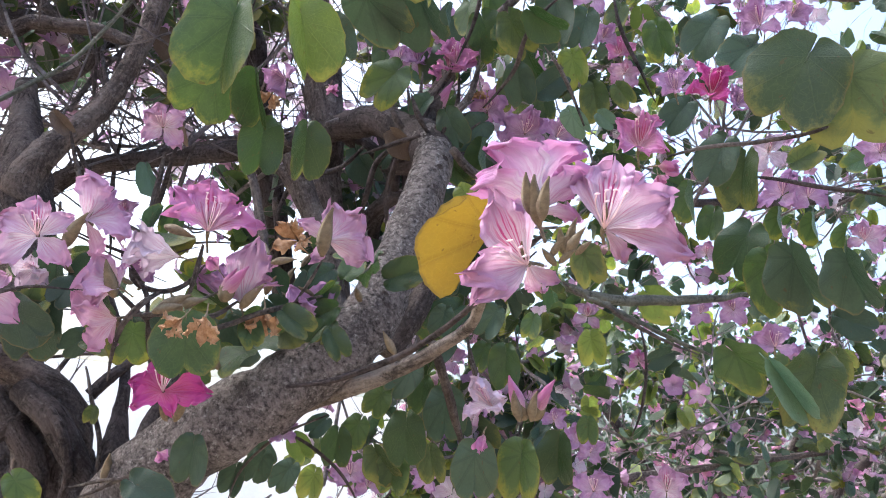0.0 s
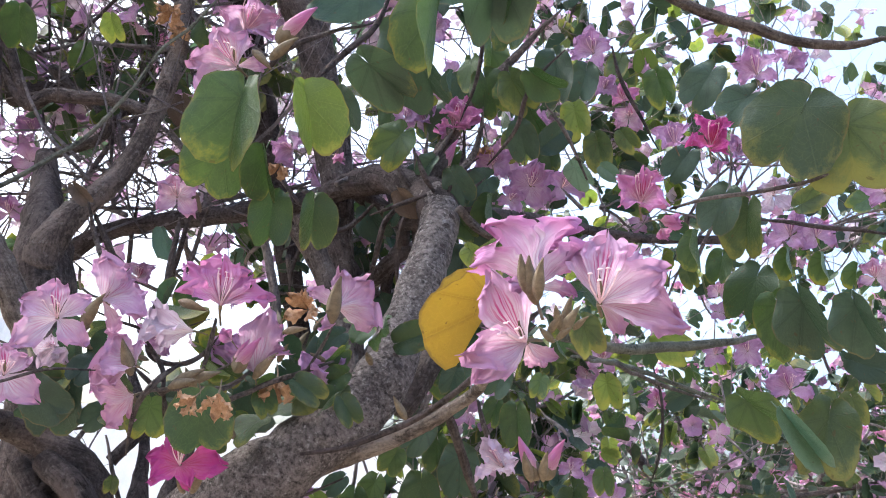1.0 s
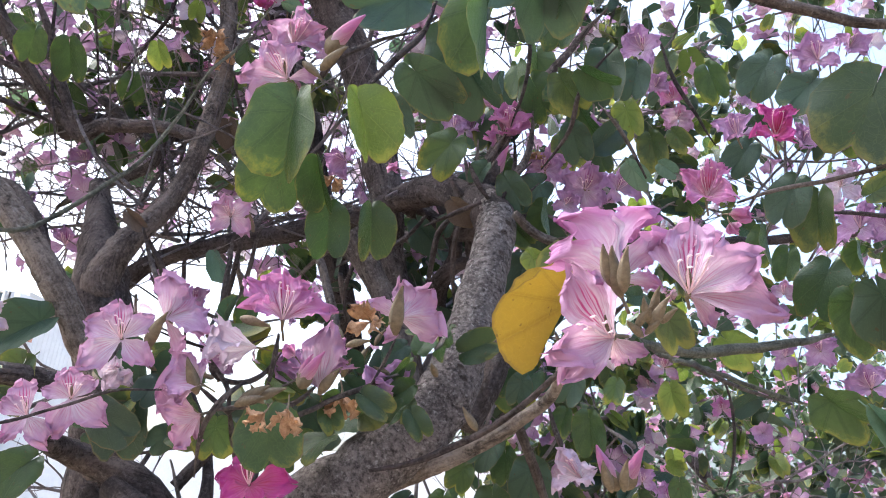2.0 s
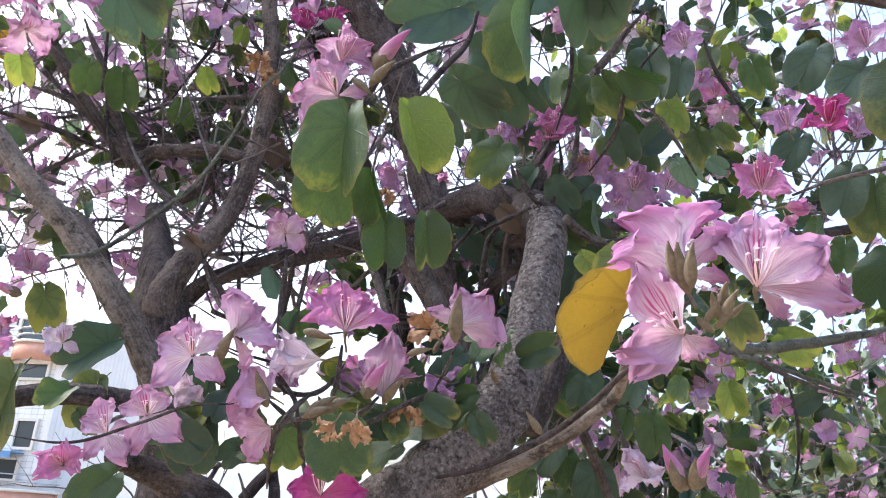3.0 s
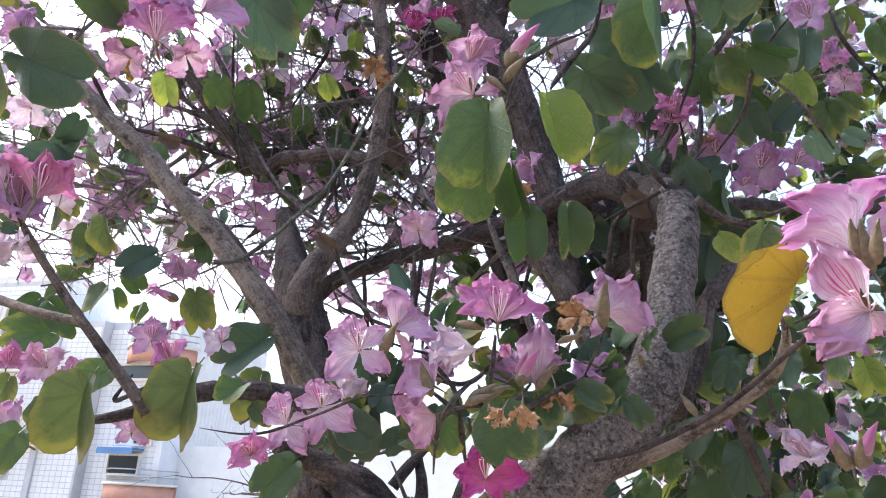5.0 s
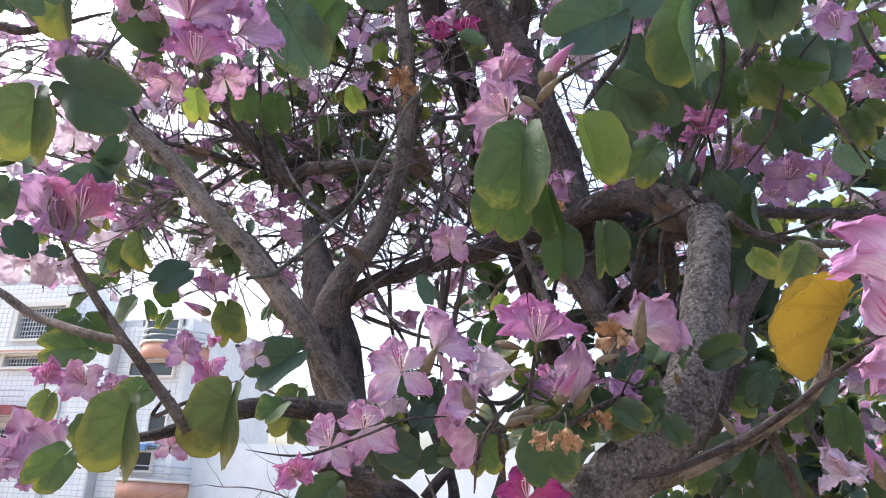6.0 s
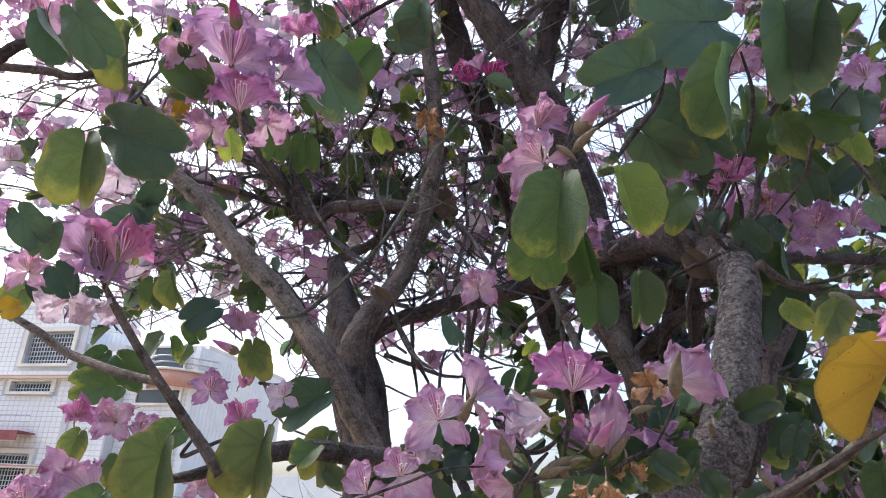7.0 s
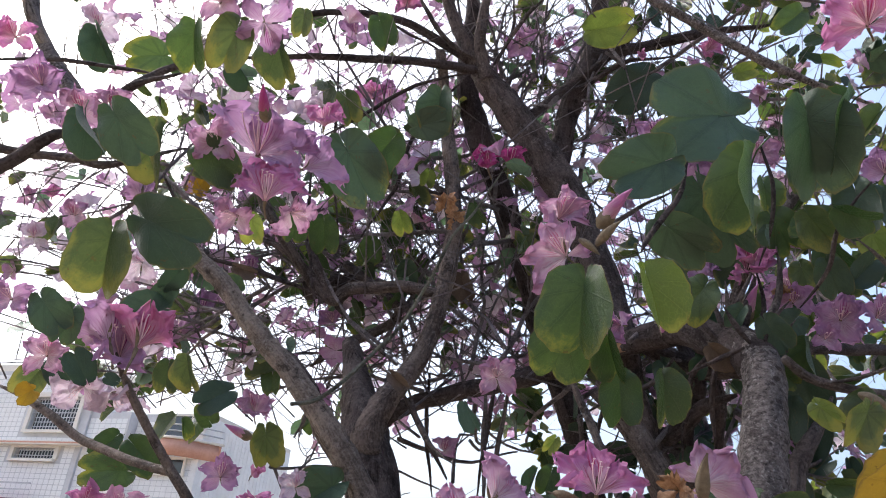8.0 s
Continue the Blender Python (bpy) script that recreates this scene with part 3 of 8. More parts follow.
wall = block("wall", wall_pieces(LEFT, RIGHT, 0.0, ROOF, OPENINGS, FRONT, FRONT + 0.3), house, RENDER)
for x in (LEFT, RIGHT - 0.3):
    block("side_wall", [(x, x + 0.3, FRONT + 0.3, FRONT + 2.2, 0, ROOF)], house, TILE)
block("back_wall", [(LEFT, RIGHT, FRONT + 2.2, FRONT + 2.4, 0, ROOF)], house, TILE)
block("roof", [(LEFT, RIGHT, FRONT, FRONT + 2.4, ROOF, ROOF + 0.25)], house, PAINT)
for z in (6.12, 3.2):
    block("ledge", [(LEFT, RIGHT + 0.2, FRONT - 0.28, FRONT, z - 0.06, z + 0.06)], house, PAINT, "cream concrete ledge")
    block("band", [(LEFT, RIGHT + 0.2, FRONT - 0.29, FRONT - 0.284, z - 0.02, z + 0.03)], house, TERRACOTTA, "terracotta painted band")
for x0, x1, z0, z1 in OPENINGS:
    w = block("window", [(x0, x1, FRONT + 0.1, FRONT + 0.16, z0, z0 + 0.06), (x0, x1, FRONT + 0.1, FRONT + 0.16, z1 - 0.06, z1), (x0, x0 + 0.06, FRONT + 0.1, FRONT + 0.16, z0 + 0.06, z1 - 0.06), (x1 - 0.06, x1, FRONT + 0.1, FRONT + 0.16, z0 + 0.06, z1 - 0.06)], house, PAINT)
    block("pane", [(x0 + 0.06, x1 - 0.06, FRONT + 0.12, FRONT + 0.13, z0 + 0.06, z1 - 0.06)], w, GLASS)
    bars = [(x0 + 0.08 + i * 0.13, x0 + 0.105 + i * 0.13, FRONT + 0.03, FRONT + 0.05, z0, z1) for i in range(int((x1 - x0 - 0.1) / 0.13))]
    bars += [(x0, x1, FRONT + 0.025, FRONT + 0.055, z0 + 0.12 + i * 0.16, z0 + 0.145 + i * 0.16) for i in range(int((z1 - z0) / 0.16))]
    block("grille", bars, w, METAL, "white metal window grille")
    block("sill", [(x0 - 0.1, x1 + 0.1, FRONT - 0.16, FRONT + 0.03, z0 - 0.09, z0 - 0.004)], w, PAINT)
    block("surround", [(x0 - 0.16, x0 - 0.003, FRONT - 0.09, FRONT - 0.004, z0, z1 + 0.16), (x1 + 0.003, x1 + 0.16, FRONT - 0.09, FRONT - 0.004, z0, z1 + 0.16), (x0 - 0.003, x1 + 0.003, FRONT - 0.09, FRONT - 0.004, z1 + 0.003, z1 + 0.16)], w, PAINT)


def tile_spots(x0, x1, z0, z1, w, h, holes):
    spots = []
    for i in range(int((x1 - x0) / w)):
        for j in range(int((z1 - z0) / h)):
            x, z = x0 + i * w, z0 + j * h
            if not any(x < b + 0.16 and x + w > a - 0.16 and z < d + 0.16 and z + h > c - 0.1 for a, b, c, d in holes):
                spots.append((x, z))
    return spots


TW, TH = 0.22, 0.17
spots = tile_spots(LEFT, RIGHT, 0.4, ROOF - 0.1, TW, TH, OPENINGS)
near = [q for q in spots if q[0] > -23.6 and q[1] > 3.3][-300:]
tile_mesh = mesh_from("tile", *boxes([(0.012, TW - 0.012, -0.012, 0.0, 0.012, TH - 0.012)]), mats=(TILE,), smooth=False)
for x, z in near:
    part("tile", tile_mesh, wall, pose(x, FRONT, z))
rest = sorted(set(spots) - set(near))
tagged(block("tile_cladding", [(x + 0.012, x + TW - 0.012, FRONT - 0.012, FRONT, z + 0.012, z + TH - 0.012) for x, z in rest], wall, TILE), kind="stuff")
aw = block("awning", [(-25.5, -20.95, FRONT - 0.75, FRONT - 0.72, 3.95, 4.22), (-25.5, -20.95, FRONT - 0.74, FRONT, 4.22, 4.26)], house, MAROON, "maroon metal awning")
block("rail", [(-25.5, -20.9, FRONT - 0.5, FRONT - 0.46, z, z + 0.04) for z in (4.55, 4.75)], house, METAL)
# the block of balconies with its round parapets
def tiled_front(x0, x1, y, z0, z1):
    tagged(block("tile_cladding", [(x + 0.01, x + TW - 0.01, y - 0.012, y, z + 0.01, z + TH - 0.01) for x, z in tile_spots(x0, x1, z0, z1, TW, TH, [])], wall, TILE), kind="stuff")


def tiled_side(y0, y1, x, z0, z1):
    tagged(block("tile_cladding", [(x, x + 0.012, y + 0.01, y + TW - 0.01, z + 0.01, z + TH - 0.01) for y, z in tile_spots(y0, y1, z0, z1, TW, TH, [])], wall, TILE), kind="stuff")


tiled_front(-19.8, -18.2, FRONT + 0.1, 0.4, 7.2)
tiled_side(FRONT + 0.02, FRONT + 2.2, RIGHT, 7.3, ROOF)
tiled_side(FRONT + 0.52, FRONT + 6.0, -15.5, 3.5, 7.2)
tiled_front(-18.18, -15.52, FRONT + 0.5, 0.4, 7.2)
BACK = FRONT + 0.5
block("balcony_wall", [(-18.2, -15.7, BACK, BACK + 0.2, 0, 7.25)], house, RENDER)
block("side_wall", [(-15.7, -15.5, BACK, FRONT + 6, 0, 7.25)], house, TILE)
block("balcony_roof", [(-19.8, -15.5, FRONT + 0.9, FRONT + 6, 7.25, 7.4)], house, PAINT)
block("pilaster", [(-19.8, -18.2, FRONT + 0.1, FRONT + 1.39, 0, 7.25)], house, RENDER)


def round_parapet(x0, x1, z0, z1, bulge):
    verts, faces, n = [], [], 24
    for i in range(n + 1):
        s = i / n
        x, y = x0 + (x1 - x0) * s, FRONT + 0.9 - bulge * math.sin(math.pi * s)
        for dy in (0.0, 0.12):
            for z in (z0, z1):
                verts.append((x, y + dy, z))
    for i in range(n):
        a, b = 4 * i, 4 * i + 4
        faces += [(a, b, b + 1, a + 1), (a + 3, b + 3, b + 2, a + 2), (a + 1, b + 1, b + 3, a + 3), (a, a + 2, b + 2, b)]
    return verts, faces


for z in (5.85, 1.6):
    b = part("balcony", mesh_from("balcony", *round_parapet(-17.7, -15.1, z, z + 0.5, 1.1), mats=(TERRACOTTA,)), house, label="terracotta round balcony parapet")
    part("coping", mesh_from("coping", *round_parapet(-17.8, -15.0, z + 0.504, z + 0.58, 1.14), mats=(PAINT,)), b)
    for h in (0.75, 0.95):
        part("handrail", mesh_from("handrail", *round_parapet(-17.7, -15.1, z + h, z + h + 0.03, 1.08), mats=(METAL,)), b)
for x0, x1, z0, z1 in ((-17.6, -15.95, 5.38, 5.8), (-17.3, -16.2, 2.45, 2.98), (-17.2, -16.0, 6.5, 7.2), (-16.5, -15.9, 3.35, 4.1)):
    w = block("window", [(x0, x1, BACK - 0.06, BACK - 0.016, z0, z1)], house, GLASS)
    block("window_frame", [(x0 - 0.08, x1 + 0.08, BACK - 0.12, BACK - 0.02, z0 - 0.08, z0), (x0 - 0.08, x1 + 0.08, BACK - 0.12, BACK - 0.02, z1, z1 + 0.08), (x0 - 0.08, x0, BACK - 0.12, BACK - 0.02, z0, z1), (x1, x1 + 0.08, BACK - 0.12, BACK - 0.02, z0, z1)], w, PAINT)
for x in (-17.45, -16.8, -15.85):
    block("post", [(x - 0.03, x + 0.03, FRONT + 0.5, FRONT + 0.56, 6.0, 7.25)], house, METAL)
block("awning", [(-17.4, -16.1, FRONT - 0.1, FRONT - 0.06, 3.0, 3.15), (-17.4, -16.1, FRONT - 0.08, BACK - 0.02, 3.15, 3.19)], house, BLUE, "blue striped awning")
block("lower_wall", [(-15.5, 4.0, FRONT + 1.4, FRONT + 1.6, 0, 3.4)], house, TILE)

# ---- orchid trees ----
tree = tagged(new("orchid_tree"), "pink-flowering orchid tree with grey-brown limbs and two-lobed leaves", "tree")
branch(tree, "trunk", BARK_BROWN, [(-0.62, 1.42, -0.05, 0.2), (-0.6, 1.4, 0.12, 0.15), (-0.58, 1.36, 0.5, 0.125), (-0.58, 1.32, 0.95, 0.12), (-0.57, 1.28, 1.18, 0.115), (-0.58, 1.26, 1.3, 0.1), (-0.585, 1.25, 1.4, 0.07)], 24, 0.1)
branch(tree, "limb", BARK_GREY, [(-0.57, 1.3, 1.1, 0.09), (-0.5, 1.2, 1.3, 0.075), (-0.43, 1.11, 1.45, 0.06), (-0.37, 1.06, 1.55, 0.054)], 18)
branch(tree, "limb", BARK_BROWN, [(-0.6, 1.32, 1.25, 0.07), (-0.7, 1.34, 1.45, 0.055), (-0.75, 1.34, 1.62, 0.047), (-0.755, 1.34, 1.7, 0.045)], 18)
branch(tree, "limb", BARK_BROWN, [(-0.575, 1.250, 1.300, 0.0850), (-0.560, 1.235, 1.511, 0.0643), (-0.571, 1.203, 1.583, 0.0554), (-0.562, 1.176, 1.640, 0.0416), (-0.577, 1.144, 1.674, 0.0245), (-0.649, 1.123, 1.700, 0.0210), (-0.642, 0.998, 1.713, 0.0112)], 26, 0.13)
branch(tree, "limb", BARK_BROWN, [(-0.748, 1.35, 1.66, 0.049), (-0.768, 1.338, 1.824, 0.05), (-0.8, 1.345, 1.933, 0.053), (-0.838, 1.355, 2.02, 0.054), (-0.862, 1.37, 2.1, 0.044), (-0.895, 1.39, 2.18, 0.03), (-0.935, 1.42, 2.27, 0.02)], 26, 0.13)
branch(tree, "limb", BARK_WARM, [(-0.807, 1.330, 1.992, 0.0301), (-0.818, 1.323, 2.031, 0.034), (-0.791, 1.336, 2.110, 0.0262), (-0.743, 1.362, 2.205, 0.0218), (-0.718, 1.384, 2.318, 0.0198), (-0.705, 1.393, 2.426, 0.0205), (-0.704, 1.403, 2.548, 0.0198), (-0.724, 1.405, 2.705, 0.0191), (-0.751, 1.391, 2.897, 0.0155), (-0.760, 1.335, 3.040, 0.0132)], 26, 0.13)
branch(tree, "limb", BARK_TAN, [(-0.688, 1.224, 1.784, 0.0222), (-0.731, 1.186, 1.878, 0.0224), (-0.779, 1.149, 1.963, 0.0236), (-0.830, 1.130, 2.028, 0.0218), (-0.896, 1.113, 2.102, 0.0212), (-0.975, 1.089, 2.184, 0.0195), (-1.057, 1.061, 2.274, 0.0188), (-1.145, 1.036, 2.350, 0.0158), (-1.238, 0.996, 2.462, 0.0127), (-1.343, 0.949, 2.582, 0.0106), (-1.440, 0.783, 2.739, 0.0107), (-1.483, 0.739, 2.834, 0.0096)], 26, 0.13)
branch(tree, "branch", BARK_BROWN, [(-0.836, 1.262, 1.968, 0.0178), (-0.890, 1.252, 2.035, 0.0170), (-0.913, 1.241, 2.104, 0.0138), (-0.975, 1.251, 2.172, 0.0107), (-1.058, 1.261, 2.218, 0.0073)], 10)
branch(tree, "branch", BARK_BROWN, [(-0.698, 1.384, 2.365, 0.0126), (-0.806, 1.383, 2.390, 0.0142), (-0.925, 1.376, 2.391, 0.0158), (-0.981, 1.378, 2.364, 0.0145), (-1.044, 1.354, 2.431, 0.0107), (-1.116, 1.331, 2.486, 0.0081), (-1.260, 1.297, 2.537, 0.0069)], 10)
branch(tree, "branch", BARK_BROWN, [(-0.981, 1.378, 2.364, 0.0119), (-1.030, 1.347, 2.463, 0.0107), (-1.067, 1.316, 2.572, 0.0095), (-1.122, 1.287, 2.687, 0.0082)], 10)
branch(tree, "limb", BARK_BROWN, [(-0.243, 1.535, 1.920, 0.0231), (-0.280, 1.519, 2.057, 0.0263), (-0.316, 1.519, 2.187, 0.0323), (-0.342, 1.528, 2.331, 0.0389), (-0.407, 1.520, 2.545, 0.0428), (-0.453, 1.505, 2.673, 0.0428), (-0.519, 1.470, 2.782, 0.0409), (-0.588, 1.434, 2.888, 0.0389), (-0.645, 1.407, 2.967, 0.0322), (-0.720, 1.360, 3.112, 0.0180), (-0.766, 1.319, 3.245, 0.0153)], 26, 0.13)
branch(tree, "limb", BARK_DARK_SHADE, [(-0.426, 1.830, 1.953, 0.0267), (-0.476, 1.797, 2.158, 0.0293), (-0.541, 1.746, 2.362, 0.0318), (-0.594, 1.681, 2.559, 0.0327), (-0.662, 1.598, 2.777, 0.0335), (-0.710, 1.536, 2.925, 0.0340), (-0.735, 1.478, 3.059, 0.0281), (-0.724, 1.448, 3.235, 0.0207), (-0.720, 1.428, 3.387, 0.0163)], 26, 0.13)
branch(tree, "limb", BARK_DARK_SHADE, [(-0.495, 1.562, 2.806, 0.0294), (-0.456, 1.539, 2.965, 0.0300), (-0.403, 1.533, 3.104, 0.0306), (-0.377, 1.531, 3.216, 0.0249), (-0.378, 1.517, 3.352, 0.0192)], 26, 0.13)
branch(tree, "branch", BARK_DARK_SHADE, [(-0.401, 1.518, 3.110, 0.0213), (-0.277, 1.549, 3.142, 0.0152), (-0.131, 1.572, 3.179, 0.0136), (0.069, 1.608, 3.210, 0.0105)], 10)
branch(tree, "branch", BARK_DARK_SHADE, [(-0.594, 1.417, 2.939, 0.0159), (-0.554, 1.475, 2.904, 0.0146), (-0.483, 1.483, 2.963, 0.0132), (-0.373, 1.481, 3.044, 0.0103), (-0.211, 1.460, 3.175, 0.0073)], 10)
branch(tree, "branch", BARK_GREY, [(-0.248, 1.054, 2.857, 0.0089), (-0.167, 1.089, 2.805, 0.0088), (-0.069, 1.126, 2.740, 0.0086), (0.025, 1.157, 2.680, 0.0074), (0.171, 1.201, 2.613, 0.0061)], 10)
branch(tree, "branch", BARK_DARK_SHADE, [(-0.650, 1.390, 2.995, 0.0117), (-0.780, 1.319, 2.989, 0.0116), (-0.932, 1.239, 2.964, 0.0100), (-1.097, 1.165, 2.940, 0.0071), (-1.259, 1.100, 2.901, 0.0056)], 10)
branch(tree, "branch", BARK_DARK_SHADE, [(-0.675, 1.391, 3.019, 0.0133), (-0.792, 1.321, 3.088, 0.0119), (-0.887, 1.269, 3.119, 0.0104), (-1.012, 1.220, 3.120, 0.0089), (-1.154, 1.182, 3.091, 0.0074), (-1.241, 1.171, 3.049, 0.0045)], 10)
branch(tree, "twig", BARK_DARK_SHADE, [(-0.759, 1.372, 3.062, 0.0051), (-0.892, 1.316, 3.138, 0.0041), (-1.020, 1.242, 3.208, 0.0042)], 7)
branch(tree, "twig", BARK_DARK_SHADE, [(-1.031, 1.461, 2.546, 0.0039), (-1.031, 1.365, 2.725, 0.0039), (-1.011, 1.296, 2.868, 0.0039), (-0.999, 1.219, 3.042, 0.0030)], 7)
branch(tree, "twig", BARK_DARK_SHADE, [(-0.977, 1.316, 2.298, 0.0034), (-0.991, 1.276, 2.406, 0.0035), (-0.994, 1.227, 2.540, 0.0035), (-0.988, 1.198, 2.644, 0.0027)], 7)
branch(tree, "twig", BARK_DARK_SHADE, [(-1.189, 0.562, 2.437, 0.0036), (-1.097, 0.593, 2.445, 0.0036), (-0.988, 0.636, 2.440, 0.0030), (-0.955, 0.650, 2.438, 0.0024)], 7)
branch(tree, "branch", BARK_DARK_SHADE, [(-0.978, 0.471, 2.131, 0.0089), (-0.931, 0.474, 2.159, 0.0082), (-0.884, 0.475, 2.190, 0.0068), (-0.851, 0.486, 2.194, 0.0034)], 10)
branch(tree, "branch", TWIG, [(-1.039, 0.500, 2.211, 0.0067), (-0.990, 0.521, 2.208, 0.0059), (-0.921, 0.548, 2.207, 0.0059), (-0.879, 0.566, 2.203, 0.0052), (-0.818, 0.619, 2.258, 0.0047)], 10)
branch(tree, "branch", TWIG, [(-0.917, 0.557, 2.304, 0.0070), (-0.897, 0.590, 2.368, 0.0065), (-0.862, 0.608, 2.404, 0.0050), (-0.798, 0.644, 2.449, 0.0034)], 10)
branch(tree, "branch", TWIG, [(-0.909, 0.556, 2.311, 0.0047), (-0.878, 0.558, 2.329, 0.0047), (-0.811, 0.573, 2.350, 0.0047)], 10)
branch(tree, "branch", BARK_GREY, [(-1.531, 0.785, 2.892, 0.0164), (-1.487, 0.796, 2.793, 0.0159), (-1.425, 0.805, 2.709, 0.0154), (-1.375, 0.838, 2.637, 0.0141), (-1.283, 0.898, 2.524, 0.0127)], 10)
branch(tree, "branch", BARK_BROWN, [(-0.117, 1.271, 2.214, 0.0131), (-0.109, 1.300, 2.261, 0.0125), (-0.085, 1.305, 2.326, 0.0116), (-0.043, 1.290, 2.397, 0.0105), (0.000, 1.279, 2.459, 0.0095), (0.038, 1.271, 2.510, 0.0074), (0.108, 1.258, 2.598, 0.0063)], 10)
branch(tree, "branch", BARK_TAN, [(-0.195, 1.095, 1.69, 0.013), (-0.143, 1.072, 1.716, 0.0135), (-0.07, 1.047, 1.753, 0.0112), (-0.016, 1.006, 1.782, 0.0088), (0.022, 0.951, 1.806, 0.0072), (0.028, 0.88, 1.827, 0.006), (0.02, 0.815, 1.845, 0.0042)], 10)
branch(tree, "twig", BARK_DARK_SHADE, [(-0.190, 0.965, 1.702, 0.0042), (-0.108, 0.947, 1.726, 0.0041), (-0.031, 0.899, 1.766, 0.0039), (0.024, 0.823, 1.805, 0.0032), (0.056, 0.737, 1.821, 0.0021), (0.071, 0.685, 1.825, 0.0020)], 7)
branch(tree, "branch", BARK_BROWN, [(-0.100, 1.168, 1.793, 0.0233), (-0.060, 1.201, 1.883, 0.0191), (-0.039, 1.232, 1.963, 0.0163), (-0.003, 1.282, 2.034, 0.0124), (0.042, 1.342, 2.115, 0.0090)], 10)
branch(tree, "branch", TWIG, [(-0.028, 1.055, 1.793, 0.0067), (-0.010, 1.094, 1.762, 0.0068), (0.015, 1.155, 1.708, 0.0062), (0.037, 1.234, 1.659, 0.0065)], 10)
branch(tree, "branch", TWIG, [(-0.045, 1.164, 2.126, 0.0071), (-0.009, 1.190, 2.104, 0.0080), (0.037, 1.193, 2.086, 0.0079), (0.094, 1.186, 2.073, 0.0068), (0.146, 1.154, 2.059, 0.0057)], 10)
branch(tree, "twig", TWIG, [(0.021, 1.184, 2.092, 0.0036), (0.061, 1.183, 2.100, 0.0035), (0.123, 1.171, 2.121, 0.0029)], 7)
branch(tree, "branch", BARK_BROWN, [(-0.584, 1.080, 1.785, 0.0214), (-0.650, 1.011, 1.790, 0.0172), (-0.717, 0.924, 1.783, 0.0147), (-0.768, 0.891, 1.763, 0.0120), (-0.800, 0.875, 1.748, 0.0095), (-0.840, 0.855, 1.734, 0.0071), (-0.915, 0.825, 1.718, 0.0055)], 10)
branch(tree, "branch", BARK_WARM, [(-0.781, 0.871, 1.745, 0.0094), (-0.809, 0.832, 1.795, 0.0078), (-0.841, 0.790, 1.848, 0.0069), (-0.876, 0.757, 1.904, 0.0062), (-0.895, 0.722, 1.950, 0.0054), (-0.911, 0.701, 1.992, 0.0054)], 10)
branch(tree, "branch", BARK_WARM, [(-0.852, 0.795, 1.853, 0.0062), (-0.944, 0.812, 1.874, 0.0065), (-1.053, 0.832, 1.903, 0.0069), (-1.158, 0.820, 1.957, 0.0062), (-1.261, 0.829, 1.989, 0.0056)], 10)
branch(tree, "twig", BARK_DARK_SHADE, [(-0.380, 0.790, 1.759, 0.0013), (-0.428, 0.779, 1.753, 0.0017), (-0.477, 0.773, 1.731, 0.0017), (-0.538, 0.765, 1.707, 0.0017), (-0.610, 0.753, 1.712, 0.0013)], 7)
branch(tree, "twig", TWIG, [(-0.895, 0.964, 1.812, 0.0036), (-0.923, 0.969, 1.773, 0.0036), (-0.862, 0.979, 1.802, 0.0030), (-0.820, 1.034, 1.842, 0.0025)], 7)
branch(tree, "branch", TWIG, [(-0.975, 1.410, 2.474, 0.0107), (-0.839, 1.452, 2.354, 0.0107), (-0.997, 1.468, 2.276, 0.0119), (-1.063, 1.476, 2.238, 0.0107)], 10)
branch(tree, "branch", TWIG, [(-0.887, 1.541, 2.401, 0.0101), (-0.866, 1.543, 2.466, 0.0102), (-0.829, 1.543, 2.579, 0.0104)], 10)
branch(tree, "branch", BARK_DARK_SHADE, [(-1.163, 1.557, 2.478, 0.0286), (-1.060, 1.557, 2.491, 0.0260), (-0.967, 1.564, 2.485, 0.0221), (-0.859, 1.576, 2.462, 0.0156)], 10)
branch(tree, "twig", TWIG, [(-0.697, 1.222, 2.099, 0.0039), (-0.676, 1.240, 2.041, 0.0046), (-0.633, 1.206, 1.987, 0.0038), (-0.557, 1.119, 1.940, 0.0029)], 7)
branch(tree, "twig", TWIG, [(-0.575, 1.324, 2.124, 0.0057), (-0.573, 1.324, 2.056, 0.0056), (-0.566, 1.319, 1.969, 0.0048), (-0.557, 1.290, 1.889, 0.0039)], 7)
branch(tree, "twig", TWIG, [(-0.392, 1.171, 2.145, 0.0063), (-0.364, 1.166, 2.060, 0.0068), (-0.337, 1.163, 2.004, 0.0073), (-0.302, 1.138, 1.917, 0.0070), (-0.278, 1.109, 1.842, 0.0061)], 7)
branch(tree, "branch", BARK_BROWN, [(-0.357, 1.341, 2.132, 0.0194), (-0.307, 1.357, 2.072, 0.0211), (-0.260, 1.369, 1.993, 0.0205), (-0.233, 1.355, 1.904, 0.0196)], 10)
branch(tree, "twig", BARK_DARK_SHADE, [(-0.551, 1.318, 2.150, 0.0053), (-0.579, 1.356, 2.058, 0.0053), (-0.604, 1.411, 1.938, 0.0053)], 7)
branch(tree, "twig", TWIG, [(-0.525, 1.327, 2.152, 0.0053), (-0.555, 1.359, 2.026, 0.0052), (-0.565, 1.380, 1.913, 0.0051)], 7)
branch(tree, "twig", BARK_DARK_SHADE, [(-0.781, 1.542, 2.238, 0.0055), (-0.796, 1.600, 2.119, 0.0055), (-0.794, 1.677, 1.977, 0.0055)], 7)
branch(tree, "twig", TWIG, [(-0.765, 1.366, 2.131, 0.0073), (-0.729, 1.391, 2.066, 0.0072), (-0.676, 1.426, 1.971, 0.0070)], 7)
